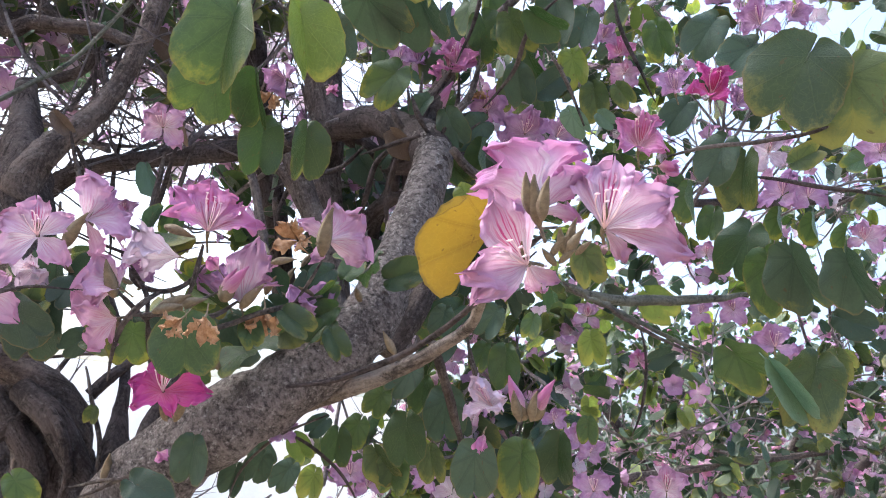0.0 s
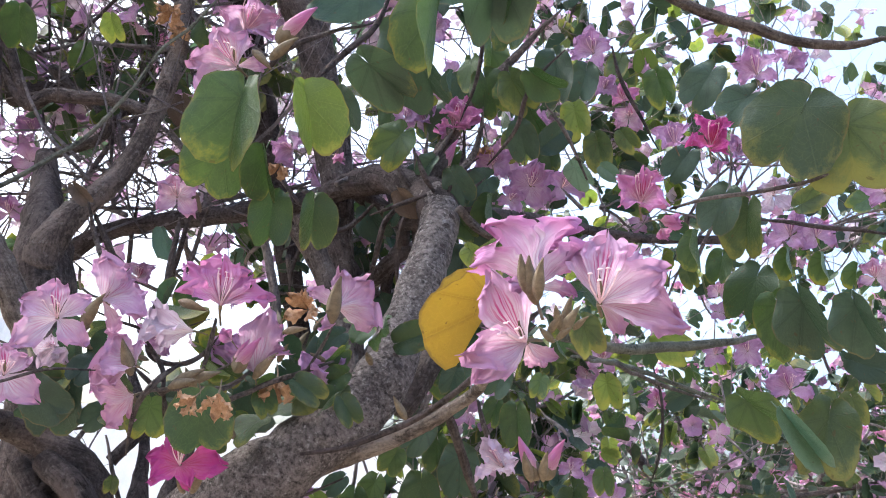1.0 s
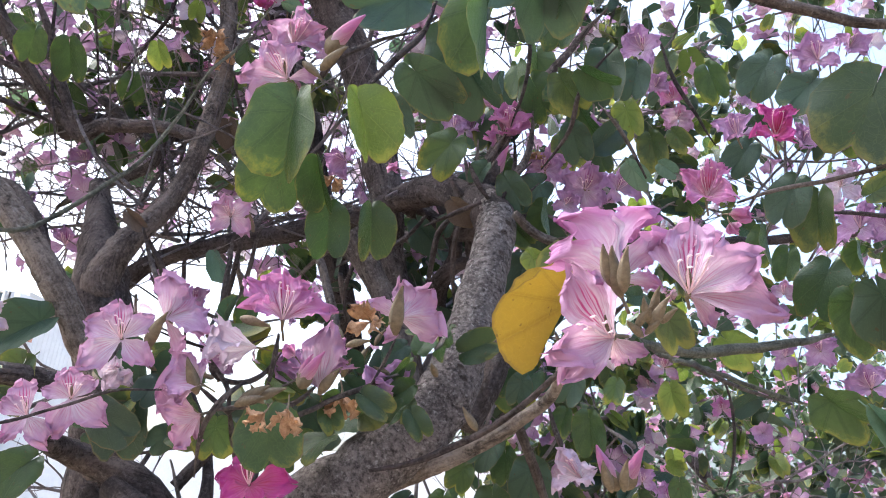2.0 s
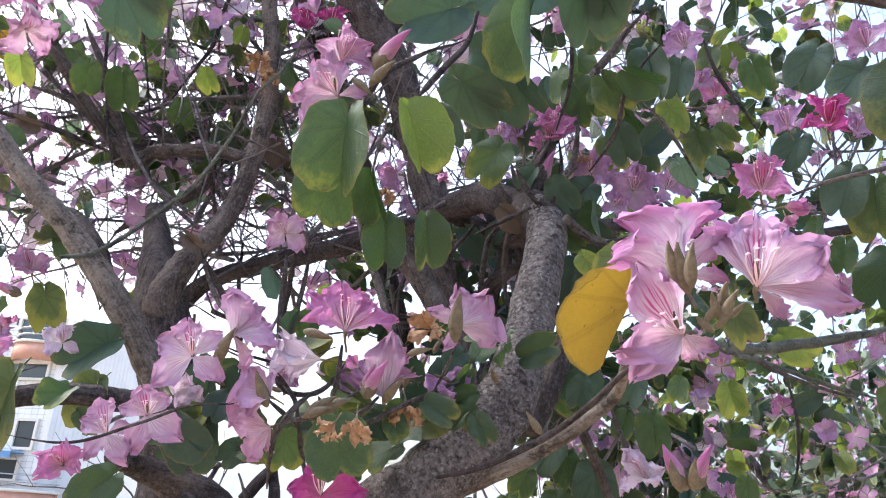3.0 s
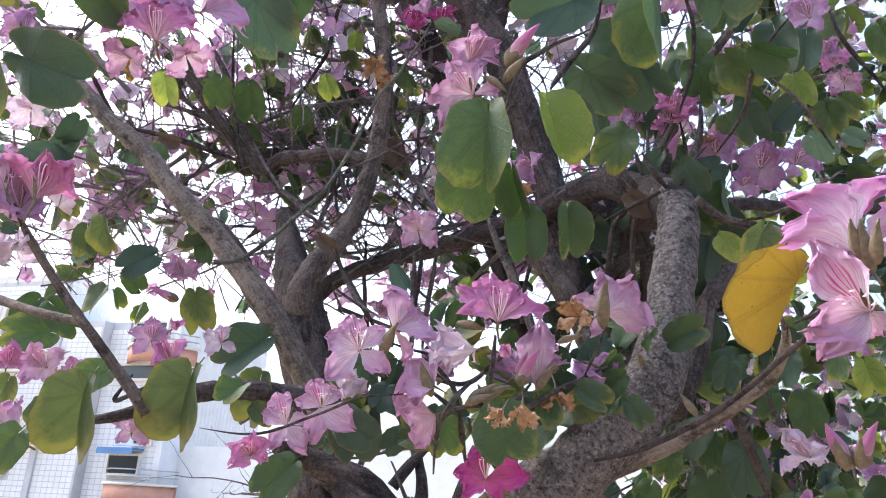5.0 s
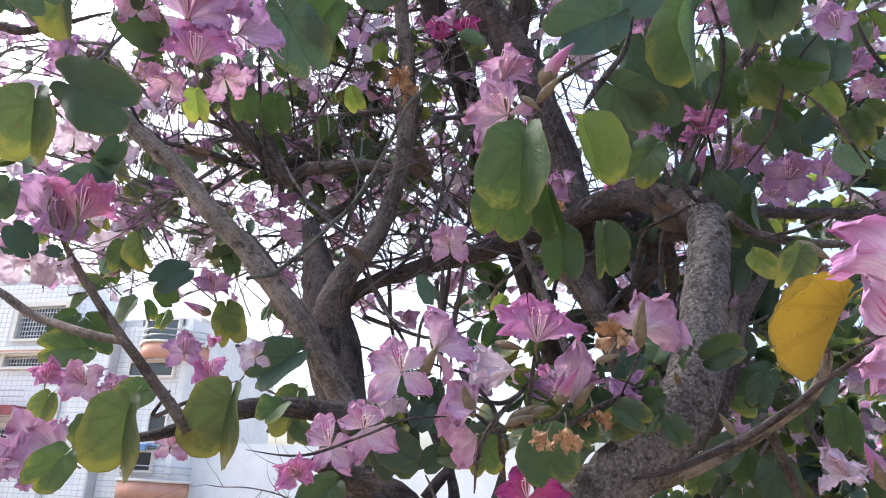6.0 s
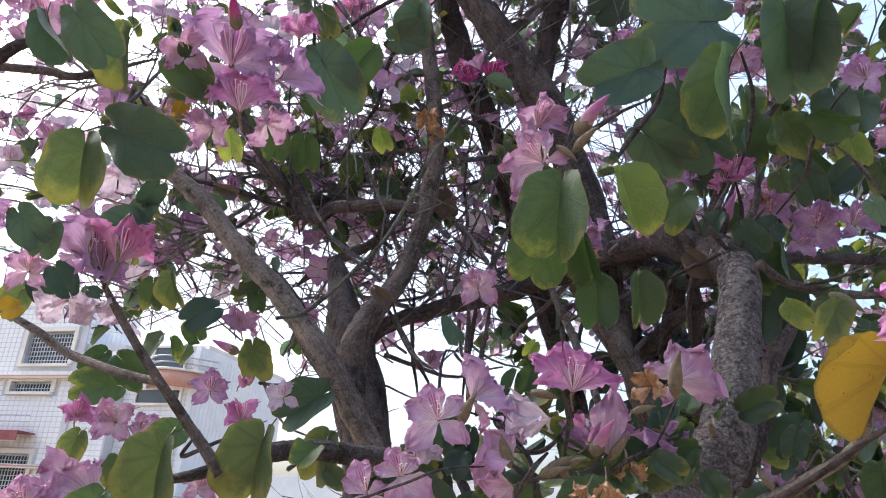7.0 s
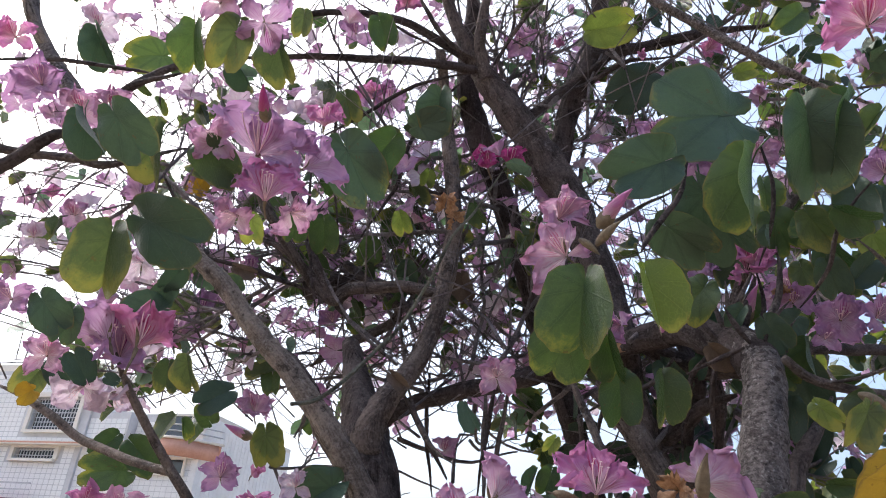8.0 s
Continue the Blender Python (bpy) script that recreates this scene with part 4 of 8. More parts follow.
branch(tree, "twig", TWIG, [(0.283, 1.103, 2.131, 0.0035), (0.349, 1.100, 2.153, 0.0035), (0.415, 1.098, 2.170, 0.0035), (0.498, 1.095, 2.195, 0.0029), (0.579, 1.087, 2.234, 0.0023)], 7)
branch(tree, "twig", SHOOT_GREEN, [(0.107, 0.720, 1.807, 0.0025), (0.200, 1.021, 1.866, 0.0035), (0.302, 1.227, 1.892, 0.0036), (0.391, 1.335, 1.895, 0.0039), (0.490, 1.443, 1.897, 0.0035)], 7)
branch(tree, "branch", SHOOT_GREEN, [(0.143, 1.206, 1.935, 0.0071), (0.233, 1.310, 1.953, 0.0087), (0.322, 1.411, 1.980, 0.0104), (0.465, 1.509, 2.025, 0.0089), (0.623, 1.604, 2.080, 0.0071)], 10)
branch(tree, "twig", BARK_DARK_SHADE, [(0.523, 1.440, 2.267, 0.0038), (0.612, 1.444, 2.269, 0.0045), (0.702, 1.448, 2.267, 0.0045), (0.838, 1.456, 2.264, 0.0038)], 7)
branch(tree, "twig", BARK_DARK_SHADE, [(0.218, 1.334, 2.573, 0.0038), (0.243, 1.354, 2.512, 0.0045), (0.279, 1.373, 2.452, 0.0038), (0.328, 1.396, 2.383, 0.0038)], 7)
branch(tree, "branch", TWIG, [(0.246, 1.060, 2.501, 0.0084), (0.333, 1.078, 2.471, 0.0093), (0.408, 1.088, 2.459, 0.0093), (0.484, 1.098, 2.446, 0.0084), (0.568, 1.105, 2.447, 0.0074), (0.658, 1.102, 2.476, 0.0056)], 10)
branch(tree, "twig", BARK_DARK_SHADE, [(0.393, 1.718, 2.012, 0.0034), (0.423, 1.743, 1.930, 0.0034), (0.423, 1.772, 1.833, 0.0034), (0.408, 1.794, 1.758, 0.0026)], 7)
branch(tree, "twig", TWIG, [(0.021, 1.031, 1.802, 0.0040), (0.034, 1.044, 1.761, 0.0040), (0.064, 1.061, 1.707, 0.0030)], 7)
branch(tree, "twig", BARK_DARK_SHADE, [(-0.207, 1.063, 1.657, 0.0025), (-0.168, 1.124, 1.635, 0.0027), (-0.131, 1.187, 1.602, 0.0022), (-0.107, 1.252, 1.564, 0.0023)], 7)
branch(tree, "twig", TWIG, [(-0.150, 1.058, 1.682, 0.0025), (-0.206, 1.065, 1.650, 0.0020), (-0.252, 1.078, 1.600, 0.0020), (-0.268, 1.090, 1.555, 0.0020)], 7)
branch(tree, "twig", TWIG, [(-0.324, 0.865, 1.781, 0.0036), (-0.338, 0.847, 1.758, 0.0036), (-0.359, 0.853, 1.726, 0.0031), (-0.374, 0.889, 1.678, 0.0032)], 7)
branch(tree, "twig", TWIG, [(-0.268, 0.953, 1.796, 0.0034), (-0.287, 0.913, 1.768, 0.0038), (-0.319, 0.876, 1.756, 0.0036), (-0.358, 0.848, 1.742, 0.0027)], 7)
branch(tree, "twig", TWIG, [(-0.173, 1.001, 1.827, 0.0030), (-0.214, 0.977, 1.801, 0.0035), (-0.260, 0.952, 1.775, 0.0034), (-0.291, 0.932, 1.744, 0.0033), (-0.317, 0.970, 1.651, 0.0038)], 7)
branch(tree, "twig", TWIG, [(-0.300, 0.881, 1.845, 0.0033), (-0.305, 0.891, 1.813, 0.0033), (-0.314, 0.906, 1.767, 0.0033)], 7)
branch(tree, "twig", TWIG, [(-0.176, 0.965, 1.864, 0.0025), (-0.188, 0.972, 1.836, 0.0025), (-0.207, 0.979, 1.801, 0.0025)], 7)
branch(tree, "twig", BARK_DARK_SHADE, [(-0.166, 0.964, 2.378, 0.0046), (-0.185, 0.950, 2.310, 0.0045), (-0.226, 0.924, 2.231, 0.0044), (-0.235, 0.910, 2.201, 0.0032)], 7)
branch(tree, "twig", TWIG, [(-0.281, 0.879, 2.219, 0.0042), (-0.297, 0.883, 2.196, 0.0048), (-0.271, 0.903, 2.251, 0.0044), (-0.188, 0.973, 2.337, 0.0035)], 7)
branch(tree, "twig", BARK_DARK_SHADE, [(-1.199, 1.161, 2.388, 0.0057), (-1.110, 1.213, 2.377, 0.0065), (-1.048, 1.268, 2.367, 0.0058), (-0.994, 1.341, 2.361, 0.0051)], 7)
branch(tree, "twig", BARK_DARK_SHADE, [(-1.142, 0.937, 2.440, 0.0049), (-1.142, 1.011, 2.390, 0.0044), (-1.139, 1.082, 2.351, 0.0045)], 7)
branch(tree, "branch", TWIG, [(-1.136, 1.215, 2.590, 0.0126), (-1.097, 1.278, 2.508, 0.0128), (-1.056, 1.337, 2.442, 0.0116), (-1.032, 1.386, 2.386, 0.0118)], 10)
branch(tree, "twig", TWIG, [(-0.388, 0.894, 1.823, 0.0028), (-0.374, 0.897, 1.796, 0.0033), (-0.347, 0.906, 1.788, 0.0033), (-0.327, 0.926, 1.803, 0.0033), (-0.309, 0.929, 1.833, 0.0029)], 7)
branch(tree, "twig", TWIG, [(-0.342, 0.880, 1.745, 0.0036), (-0.359, 0.870, 1.760, 0.0031), (-0.375, 0.861, 1.775, 0.0027)], 7)
branch(tree, "twig", TWIG, [(-0.342, 0.880, 1.745, 0.0031), (-0.347, 0.879, 1.774, 0.0031), (-0.365, 0.876, 1.799, 0.0027), (-0.383, 0.865, 1.817, 0.0023)], 7)
branch(tree, "twig", TWIG, [(-0.342, 0.879, 1.747, 0.0036), (-0.324, 0.877, 1.761, 0.0031), (-0.305, 0.897, 1.778, 0.0027), (-0.280, 0.925, 1.804, 0.0028)], 7)
branch(tree, "twig", TWIG, [(-0.342, 0.878, 1.751, 0.0031), (-0.344, 0.909, 1.726, 0.0036), (-0.348, 0.957, 1.684, 0.0042)], 7)
branch(tree, "twig", BARK_DARK_SHADE, [(-0.435, 0.848, 1.832, 0.0018), (-0.404, 0.879, 1.826, 0.0019), (-0.374, 0.917, 1.828, 0.0019), (-0.325, 0.939, 1.856, 0.0020)], 7)
branch(tree, "twig", BARK_DARK_SHADE, [(-0.451, 0.885, 1.785, 0.0019), (-0.424, 0.895, 1.774, 0.0019), (-0.405, 0.908, 1.750, 0.0019)], 7)
branch(tree, "twig", TWIG, [(0.015, 0.689, 1.802, 0.0023), (0.045, 0.671, 1.814, 0.0026), (0.062, 0.661, 1.823, 0.0029), (0.076, 0.660, 1.837, 0.0019)], 7)
branch(tree, "twig", TWIG, [(0.111, 0.801, 1.831, 0.0023), (0.181, 0.971, 1.855, 0.0027), (0.300, 1.206, 1.878, 0.0033), (0.454, 1.450, 1.900, 0.0033)], 7)
branch(tree, "limb", BARK_DARK_SHADE, [(-0.472, 1.246, 1.490, 0.045), (-0.490, 1.244, 1.562, 0.03), (-0.505, 1.255, 1.628, 0.016), (-0.515, 1.265, 1.699, 0.009), (-0.557, 1.304, 1.773, 0.0095), (-0.624, 1.350, 1.854, 0.0070)], 26, 0.13)
branch(tree, "branch", BARK_DARK_SHADE, [(-0.416, 1.139, 1.579, 0.0173), (-0.423, 1.161, 1.641, 0.0114), (-0.417, 1.198, 1.695, 0.0077), (-0.415, 1.236, 1.744, 0.0053)], 10)
branch(tree, "branch", BARK_DARK_SHADE, [(-0.559, 1.250, 1.673, 0.0107), (-0.529, 1.259, 1.719, 0.0091), (-0.495, 1.281, 1.754, 0.0074)], 10)
branch(tree, "branch", BARK_DARK_SHADE, [(-0.625, 1.117, 1.581, 0.0109), (-0.594, 1.128, 1.620, 0.0103), (-0.578, 1.152, 1.648, 0.0098)], 10)
branch(tree, "branch", BARK_BROWN, [(-0.674, 1.188, 1.685, 0.0171), (-0.612, 1.171, 1.685, 0.0151), (-0.554, 1.166, 1.673, 0.0133)], 10)
branch(tree, "twig", BARK_DARK_SHADE, [(-0.587, 1.032, 1.699, 0.0020), (-0.528, 1.033, 1.705, 0.0020), (-0.469, 1.032, 1.718, 0.0020), (-0.395, 1.034, 1.724, 0.0015)], 7)
branch(tree, "twig", TWIG, [(-0.452, 1.030, 1.552, 0.0024), (-0.402, 1.007, 1.566, 0.0023), (-0.350, 0.997, 1.573, 0.0023)], 7)
branch(tree, "twig", TWIG, [(-0.443, 1.034, 1.540, 0.0024), (-0.388, 1.008, 1.565, 0.0023), (-0.358, 0.994, 1.582, 0.0023)], 7)
branch(tree, "twig", BARK_DARK_SHADE, [(-0.114, 1.260, 2.187, 0.0061), (-0.129, 1.260, 2.232, 0.0055), (-0.146, 1.260, 2.281, 0.0042)], 7)
branch(tree, "twig", TWIG, [(-0.104, 1.251, 2.188, 0.0060), (-0.115, 1.242, 2.234, 0.0054), (-0.120, 1.238, 2.299, 0.0041)], 7)
branch(tree, "twig", BARK_DARK_SHADE, [(-0.085, 1.229, 2.172, 0.0053), (-0.060, 1.262, 2.223, 0.0047), (-0.029, 1.299, 2.266, 0.0035)], 7)
branch(tree, "twig", BARK_DARK_SHADE, [(-0.124, 1.260, 2.177, 0.0061), (-0.157, 1.256, 2.221, 0.0055), (-0.178, 1.276, 2.272, 0.0035)], 7)
branch(tree, "twig", BARK_DARK_SHADE, [(-0.129, 1.275, 2.195, 0.0055), (-0.146, 1.288, 2.146, 0.0055), (-0.155, 1.330, 2.086, 0.0049), (-0.154, 1.375, 2.025, 0.0042)], 7)
branch(tree, "twig", BARK_DARK_SHADE, [(-0.140, 1.294, 2.193, 0.0063), (-0.184, 1.320, 2.150, 0.0057), (-0.203, 1.360, 2.087, 0.0050), (-0.215, 1.416, 2.015, 0.0037)], 7)
branch(tree, "twig", BARK_DARK_SHADE, [(-0.217, 1.348, 2.197, 0.0059), (-0.264, 1.374, 2.151, 0.0052), (-0.333, 1.392, 2.137, 0.0045), (-0.404, 1.409, 2.098, 0.0038)], 7)
branch(tree, "twig", BARK_DARK_SHADE, [(-0.330, 1.366, 2.211, 0.0045), (-0.344, 1.385, 2.147, 0.0045), (-0.369, 1.410, 2.062, 0.0038), (-0.362, 1.443, 1.979, 0.0030)], 7)
branch(tree, "branch", TWIG, [(-0.344, 1.329, 2.150, 0.0194), (-0.301, 1.337, 2.072, 0.0190), (-0.257, 1.335, 1.994, 0.0174), (-0.215, 1.313, 1.907, 0.0157), (-0.192, 1.273, 1.824, 0.0139)], 10)
MAIN_LIMB = [(-0.401, 1.073, 1.520, 0.0553), (-0.322, 1.048, 1.619, 0.0524), (-0.227, 1.051, 1.695, 0.0468), (-0.149, 1.073, 1.773, 0.0425), (-0.107, 1.091, 1.859, 0.0377), (-0.092, 1.128, 1.950, 0.0347), (-0.078, 1.164, 2.043, 0.0330), (-0.072, 1.189, 2.100, 0.0331), (-0.076, 1.210, 2.135, 0.0330), (-0.091, 1.240, 2.170, 0.0321), (-0.118, 1.278, 2.198, 0.0272), (-0.150, 1.317, 2.220, 0.0166)]
branch(tree, "limb", BARK_GREY, MAIN_LIMB, 26, 0.13)
# sleeves the grey fork end; shade under the leaves is put into its colour
branch(tree, "limb", BARK_DARK_SHADE, [(-0.074, 1.199, 2.102, 0.0130), (-0.077, 1.211, 2.131, 0.0349), (-0.096, 1.249, 2.174, 0.0353), (-0.143, 1.308, 2.215, 0.0330), (-0.227, 1.384, 2.263, 0.0308), (-0.383, 1.504, 2.255, 0.0214), (-0.540, 1.527, 2.221, 0.0216), (-0.711, 1.567, 2.198, 0.0197), (-0.865, 1.591, 2.164, 0.0200), (-0.956, 1.589, 2.084, 0.0222)], 26, 0.13)
branch(tree, "limb", BARK_DARK_SHADE, [(-0.293, 1.486, 2.288, 0.0192), (-0.192, 1.446, 2.210, 0.0226), (-0.098, 1.376, 2.185, 0.0232)], 26, 0.13)
branch(tree, "branch", BARK_DARK_SHADE, [(-0.314, 1.547, 2.158, 0.0168), (-0.247, 1.548, 2.093, 0.0186), (-0.176, 1.471, 2.131, 0.0156), (-0.108, 1.429, 2.146, 0.0129)], 10)
branch(tree, "branch", BARK_DARK_SHADE, [(-0.218, 1.485, 2.298, 0.0119), (-0.179, 1.528, 2.200, 0.0152), (-0.209, 1.589, 2.110, 0.0131), (-0.201, 1.654, 1.995, 0.0119)], 10)
branch(tree, "branch", BARK_DARK_SHADE, [(-0.133, 1.398, 2.297, 0.0089), (-0.149, 1.486, 2.234, 0.0115), (-0.140, 1.543, 2.133, 0.0127), (-0.163, 1.628, 2.026, 0.0117)], 10)
branch(tree, "branch", BARK_BROWN, [(-0.644, 1.385, 2.964, 0.0188), (-0.659, 1.355, 3.053, 0.0161), (-0.650, 1.339, 3.157, 0.0134), (-0.629, 1.319, 3.253, 0.0120)], 10)
branch(tree, "twig", BARK_BROWN, [(-0.621, 1.379, 3.014, 0.0069), (-0.551, 1.358, 3.124, 0.0060), (-0.479, 1.358, 3.197, 0.0050)], 7)
branch(tree, "twig", BARK_DARK_SHADE, [(-0.638, 1.396, 3.013, 0.0060), (-0.588, 1.387, 3.110, 0.0050), (-0.574, 1.343, 3.203, 0.0050)], 7)
branch(tree, "twig", BARK_BROWN, [(-0.662, 1.373, 3.017, 0.0080), (-0.728, 1.331, 3.049, 0.0070), (-0.788, 1.277, 3.129, 0.0060), (-0.812, 1.257, 3.194, 0.0050)], 7)
branch(tree, "twig", BARK_DARK_SHADE, [(-0.460, 1.475, 2.971, 0.0080), (-0.401, 1.471, 2.976, 0.0069), (-0.300, 1.460, 3.023, 0.0058), (-0.176, 1.470, 3.026, 0.0048)], 7)
branch(tree, "twig", BARK_DARK_SHADE, [(-0.953, 1.426, 2.554, 0.0048), (-0.872, 1.411, 2.685, 0.0048), (-0.819, 1.387, 2.835, 0.0049), (-0.692, 1.377, 2.988, 0.0060)], 7)
branch(tree, "twig", BARK_DARK_SHADE, [(-1.044, 1.283, 2.758, 0.0038), (-0.931, 1.312, 2.850, 0.0049), (-0.811, 1.335, 2.938, 0.0049), (-0.677, 1.379, 2.996, 0.0050)], 7)
branch(tree, "branch", BARK_DARK_SHADE, [(-0.597, 1.126, 1.663, 0.0192), (-0.533, 1.107, 1.631, 0.0203), (-0.494, 1.113, 1.583, 0.0185), (-0.452, 1.118, 1.537, 0.0168)], 10)
branch(tree, "branch", BARK_DARK_SHADE, [(-0.562, 1.108, 1.658, 0.0063), (-0.504, 1.081, 1.618, 0.0068), (-0.490, 1.096, 1.568, 0.0068), (-0.499, 1.109, 1.523, 0.0068)], 10)
branch(tree, "branch", BARK_DARK_SHADE, [(-0.648, 1.148, 1.651, 0.0163), (-0.593, 1.131, 1.609, 0.0175), (-0.557, 1.137, 1.560, 0.0173), (-0.537, 1.143, 1.510, 0.0171)], 10)
branch(tree, "twig", TWIG, [(-0.524, 1.137, 1.707, 0.0028), (-0.485, 1.113, 1.653, 0.0032), (-0.461, 1.111, 1.595, 0.0032), (-0.466, 1.120, 1.527, 0.0031)], 7)
branch(tree, "twig", BARK_DARK_SHADE, [(-0.079, 1.262, 2.169, 0.0060), (-0.066, 1.279, 2.220, 0.0055), (-0.053, 1.302, 2.284, 0.0042), (-0.059, 1.329, 2.370, 0.0029)], 7)
branch(tree, "twig", TWIG, [(-0.089, 1.251, 2.170, 0.0067), (-0.109, 1.248, 2.210, 0.0060), (-0.097, 1.252, 2.269, 0.0055), (-0.070, 1.266, 2.332, 0.0042)], 7)
branch(tree, "twig", BARK_DARK_SHADE, [(-0.067, 1.246, 2.155, 0.0060), (-0.039, 1.259, 2.186, 0.0047), (-0.007, 1.277, 2.237, 0.0034)], 7)
branch(tree, "twig", TWIG, [(-0.072, 1.234, 2.158, 0.0085), (-0.055, 1.240, 2.213, 0.0073), (-0.029, 1.261, 2.288, 0.0062), (-0.024, 1.276, 2.379, 0.0049)], 7)
branch(tree, "branch", TWIG, [(-0.106, 1.267, 2.198, 0.0121), (-0.089, 1.265, 2.250, 0.0112), (-0.065, 1.279, 2.323, 0.0094)], 10)
branch(tree, "twig", BARK_DARK_SHADE, [(-0.088, 1.197, 2.163, 0.0058), (-0.111, 1.179, 2.189, 0.0052), (-0.127, 1.182, 2.227, 0.0033)], 7)
branch(tree, "twig", BARK_DARK_SHADE, [(-0.072, 1.203, 2.160, 0.0052), (-0.051, 1.205, 2.205, 0.0046), (-0.021, 1.212, 2.243, 0.0033)], 7)
branch(tree, "twig", BARK_DARK_SHADE, [(-0.099, 1.185, 2.154, 0.0051), (-0.136, 1.190, 2.138, 0.0045), (-0.193, 1.202, 2.115, 0.0033)], 7)
branch(tree, "twig", BARK_DARK_SHADE, [(-0.045, 1.110, 2.495, 0.0039), (-0.030, 1.141, 2.423, 0.0039), (-0.042, 1.183, 2.361, 0.0033), (-0.062, 1.226, 2.319, 0.0034)], 7)
branch(tree, "twig", BARK_DARK_SHADE, [(0.107, 1.088, 2.391, 0.0030), (0.056, 1.115, 2.331, 0.0037), (0.039, 1.164, 2.277, 0.0038), (-0.003, 1.221, 2.235, 0.0039)], 7)
branch(tree, "twig", TWIG, [(0.165, 1.178, 2.202, 0.0030), (0.121, 1.158, 2.276, 0.0037), (0.086, 1.159, 2.332, 0.0032)], 7)

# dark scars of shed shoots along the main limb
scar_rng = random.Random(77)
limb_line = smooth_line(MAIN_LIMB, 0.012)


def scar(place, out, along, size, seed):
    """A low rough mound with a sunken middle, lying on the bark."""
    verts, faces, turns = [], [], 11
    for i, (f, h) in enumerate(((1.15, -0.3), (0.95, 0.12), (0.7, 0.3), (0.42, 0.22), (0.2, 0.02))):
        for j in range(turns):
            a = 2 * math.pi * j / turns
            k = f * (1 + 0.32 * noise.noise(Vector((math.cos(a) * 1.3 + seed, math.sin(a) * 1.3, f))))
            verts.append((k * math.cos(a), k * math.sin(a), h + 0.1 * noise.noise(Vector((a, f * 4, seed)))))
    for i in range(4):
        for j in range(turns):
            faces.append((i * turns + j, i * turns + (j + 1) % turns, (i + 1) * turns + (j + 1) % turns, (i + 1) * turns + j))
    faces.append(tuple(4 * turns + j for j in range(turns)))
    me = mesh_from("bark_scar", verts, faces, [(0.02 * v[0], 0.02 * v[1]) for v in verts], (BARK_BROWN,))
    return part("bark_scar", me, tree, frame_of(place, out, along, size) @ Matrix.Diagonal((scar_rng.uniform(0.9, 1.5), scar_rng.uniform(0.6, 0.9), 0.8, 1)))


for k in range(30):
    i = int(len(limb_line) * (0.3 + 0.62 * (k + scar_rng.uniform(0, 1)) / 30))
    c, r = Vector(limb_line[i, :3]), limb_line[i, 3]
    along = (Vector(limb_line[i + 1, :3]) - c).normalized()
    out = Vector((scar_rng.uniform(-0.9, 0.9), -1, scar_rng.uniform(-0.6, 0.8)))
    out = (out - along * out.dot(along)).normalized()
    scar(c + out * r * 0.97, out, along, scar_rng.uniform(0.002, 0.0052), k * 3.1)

leaf(tree, (-0.300, 0.817, 2.128), (-0.318, 0.843, 2.014), (-0.24, -0.96, -0.18), 8, "green")
leaf(tree, (-0.330, 0.879, 2.079), (-0.363, 0.897, 2.006), (0.31, -0.88, -0.35), 7, "green")
leaf(tree, (-0.226, 0.816, 2.130), (-0.202, 0.854, 2.047), (0.71, -0.70, -0.12), 8, "lime")
leaf(tree, (-0.208, 0.914, 2.183), (-0.184, 0.941, 2.127), (-0.24, -0.83, -0.51), 1, "dark")
leaf(tree, (-0.281, 0.871, 2.068), (-0.271, 0.911, 2.007), (-0.26, -0.78, -0.56), 3, "green")
leaf(tree, (-0.270, 0.913, 2.023), (-0.270, 0.933, 1.952), (0.21, -0.94, -0.26), 1, "green")
leaf(tree, (-0.213, 0.908, 2.021), (-0.213, 0.934, 1.952), (0.56, -0.77, -0.29), 2, "aging")
leaf(tree, (-0.148, 1.175, 2.270), (-0.199, 1.185, 2.202), (0.07, -0.98, -0.20), 5, "green")
leaf(tree, (-0.186, 0.939, 2.374), (-0.290, 0.903, 2.316), (0.44, -0.89, -0.16), 1, "dark")
leaf(tree, (0.025, 1.048, 2.445), (0.010, 1.074, 2.365), (-0.35, -0.91, -0.23), 1, "green")
leaf(tree, (0.018, 1.176, 2.395), (0.066, 1.212, 2.334), (-0.20, -0.76, -0.62), 2, "aging")
leaf(tree, (-0.031, 1.255, 2.441), (0.011, 1.294, 2.370), (-0.05, -0.87, -0.50), 5, "green")
leaf(tree, (-0.074, 1.102, 2.557), (-0.224, 0.963, 2.477), (0.88, -0.49, -0.03), 0, "dark")
leaf(tree, (-0.239, 1.469, 2.983), (-0.352, 1.472, 2.898), (0.33, -0.82, -0.46), 0, "dark")
leaf(tree, (-0.014, 0.813, 2.358), (-0.002, 0.881, 2.239), (0.21, -0.86, -0.47), 2, "dark")
leaf(tree, (0.043, 0.828, 2.369), (0.005, 0.869, 2.266), (-0.78, -0.63, 0.03), 3, "green")
leaf(tree, (0.104, 0.942, 2.423), (0.071, 0.951, 2.384), (-0.31, -0.95, 0.07), 3, "aging")
leaf(tree, (-0.081, 0.864, 2.325), (-0.088, 0.923, 2.211), (-0.85, -0.49, -0.20), 3, "green")
leaf(tree, (-0.157, 1.039, 2.392), (-0.089, 1.127, 2.275), (-0.49, -0.53, -0.69), 2, "dark")
leaf(tree, (-0.219, 1.049, 2.328), (-0.135, 1.109, 2.277), (-0.04, -0.62, -0.78), 1, "dark")
leaf(tree, (-0.061, 0.967, 2.259), (-0.062, 0.982, 2.230), (-0.90, -0.39, -0.19), 3, "dark")
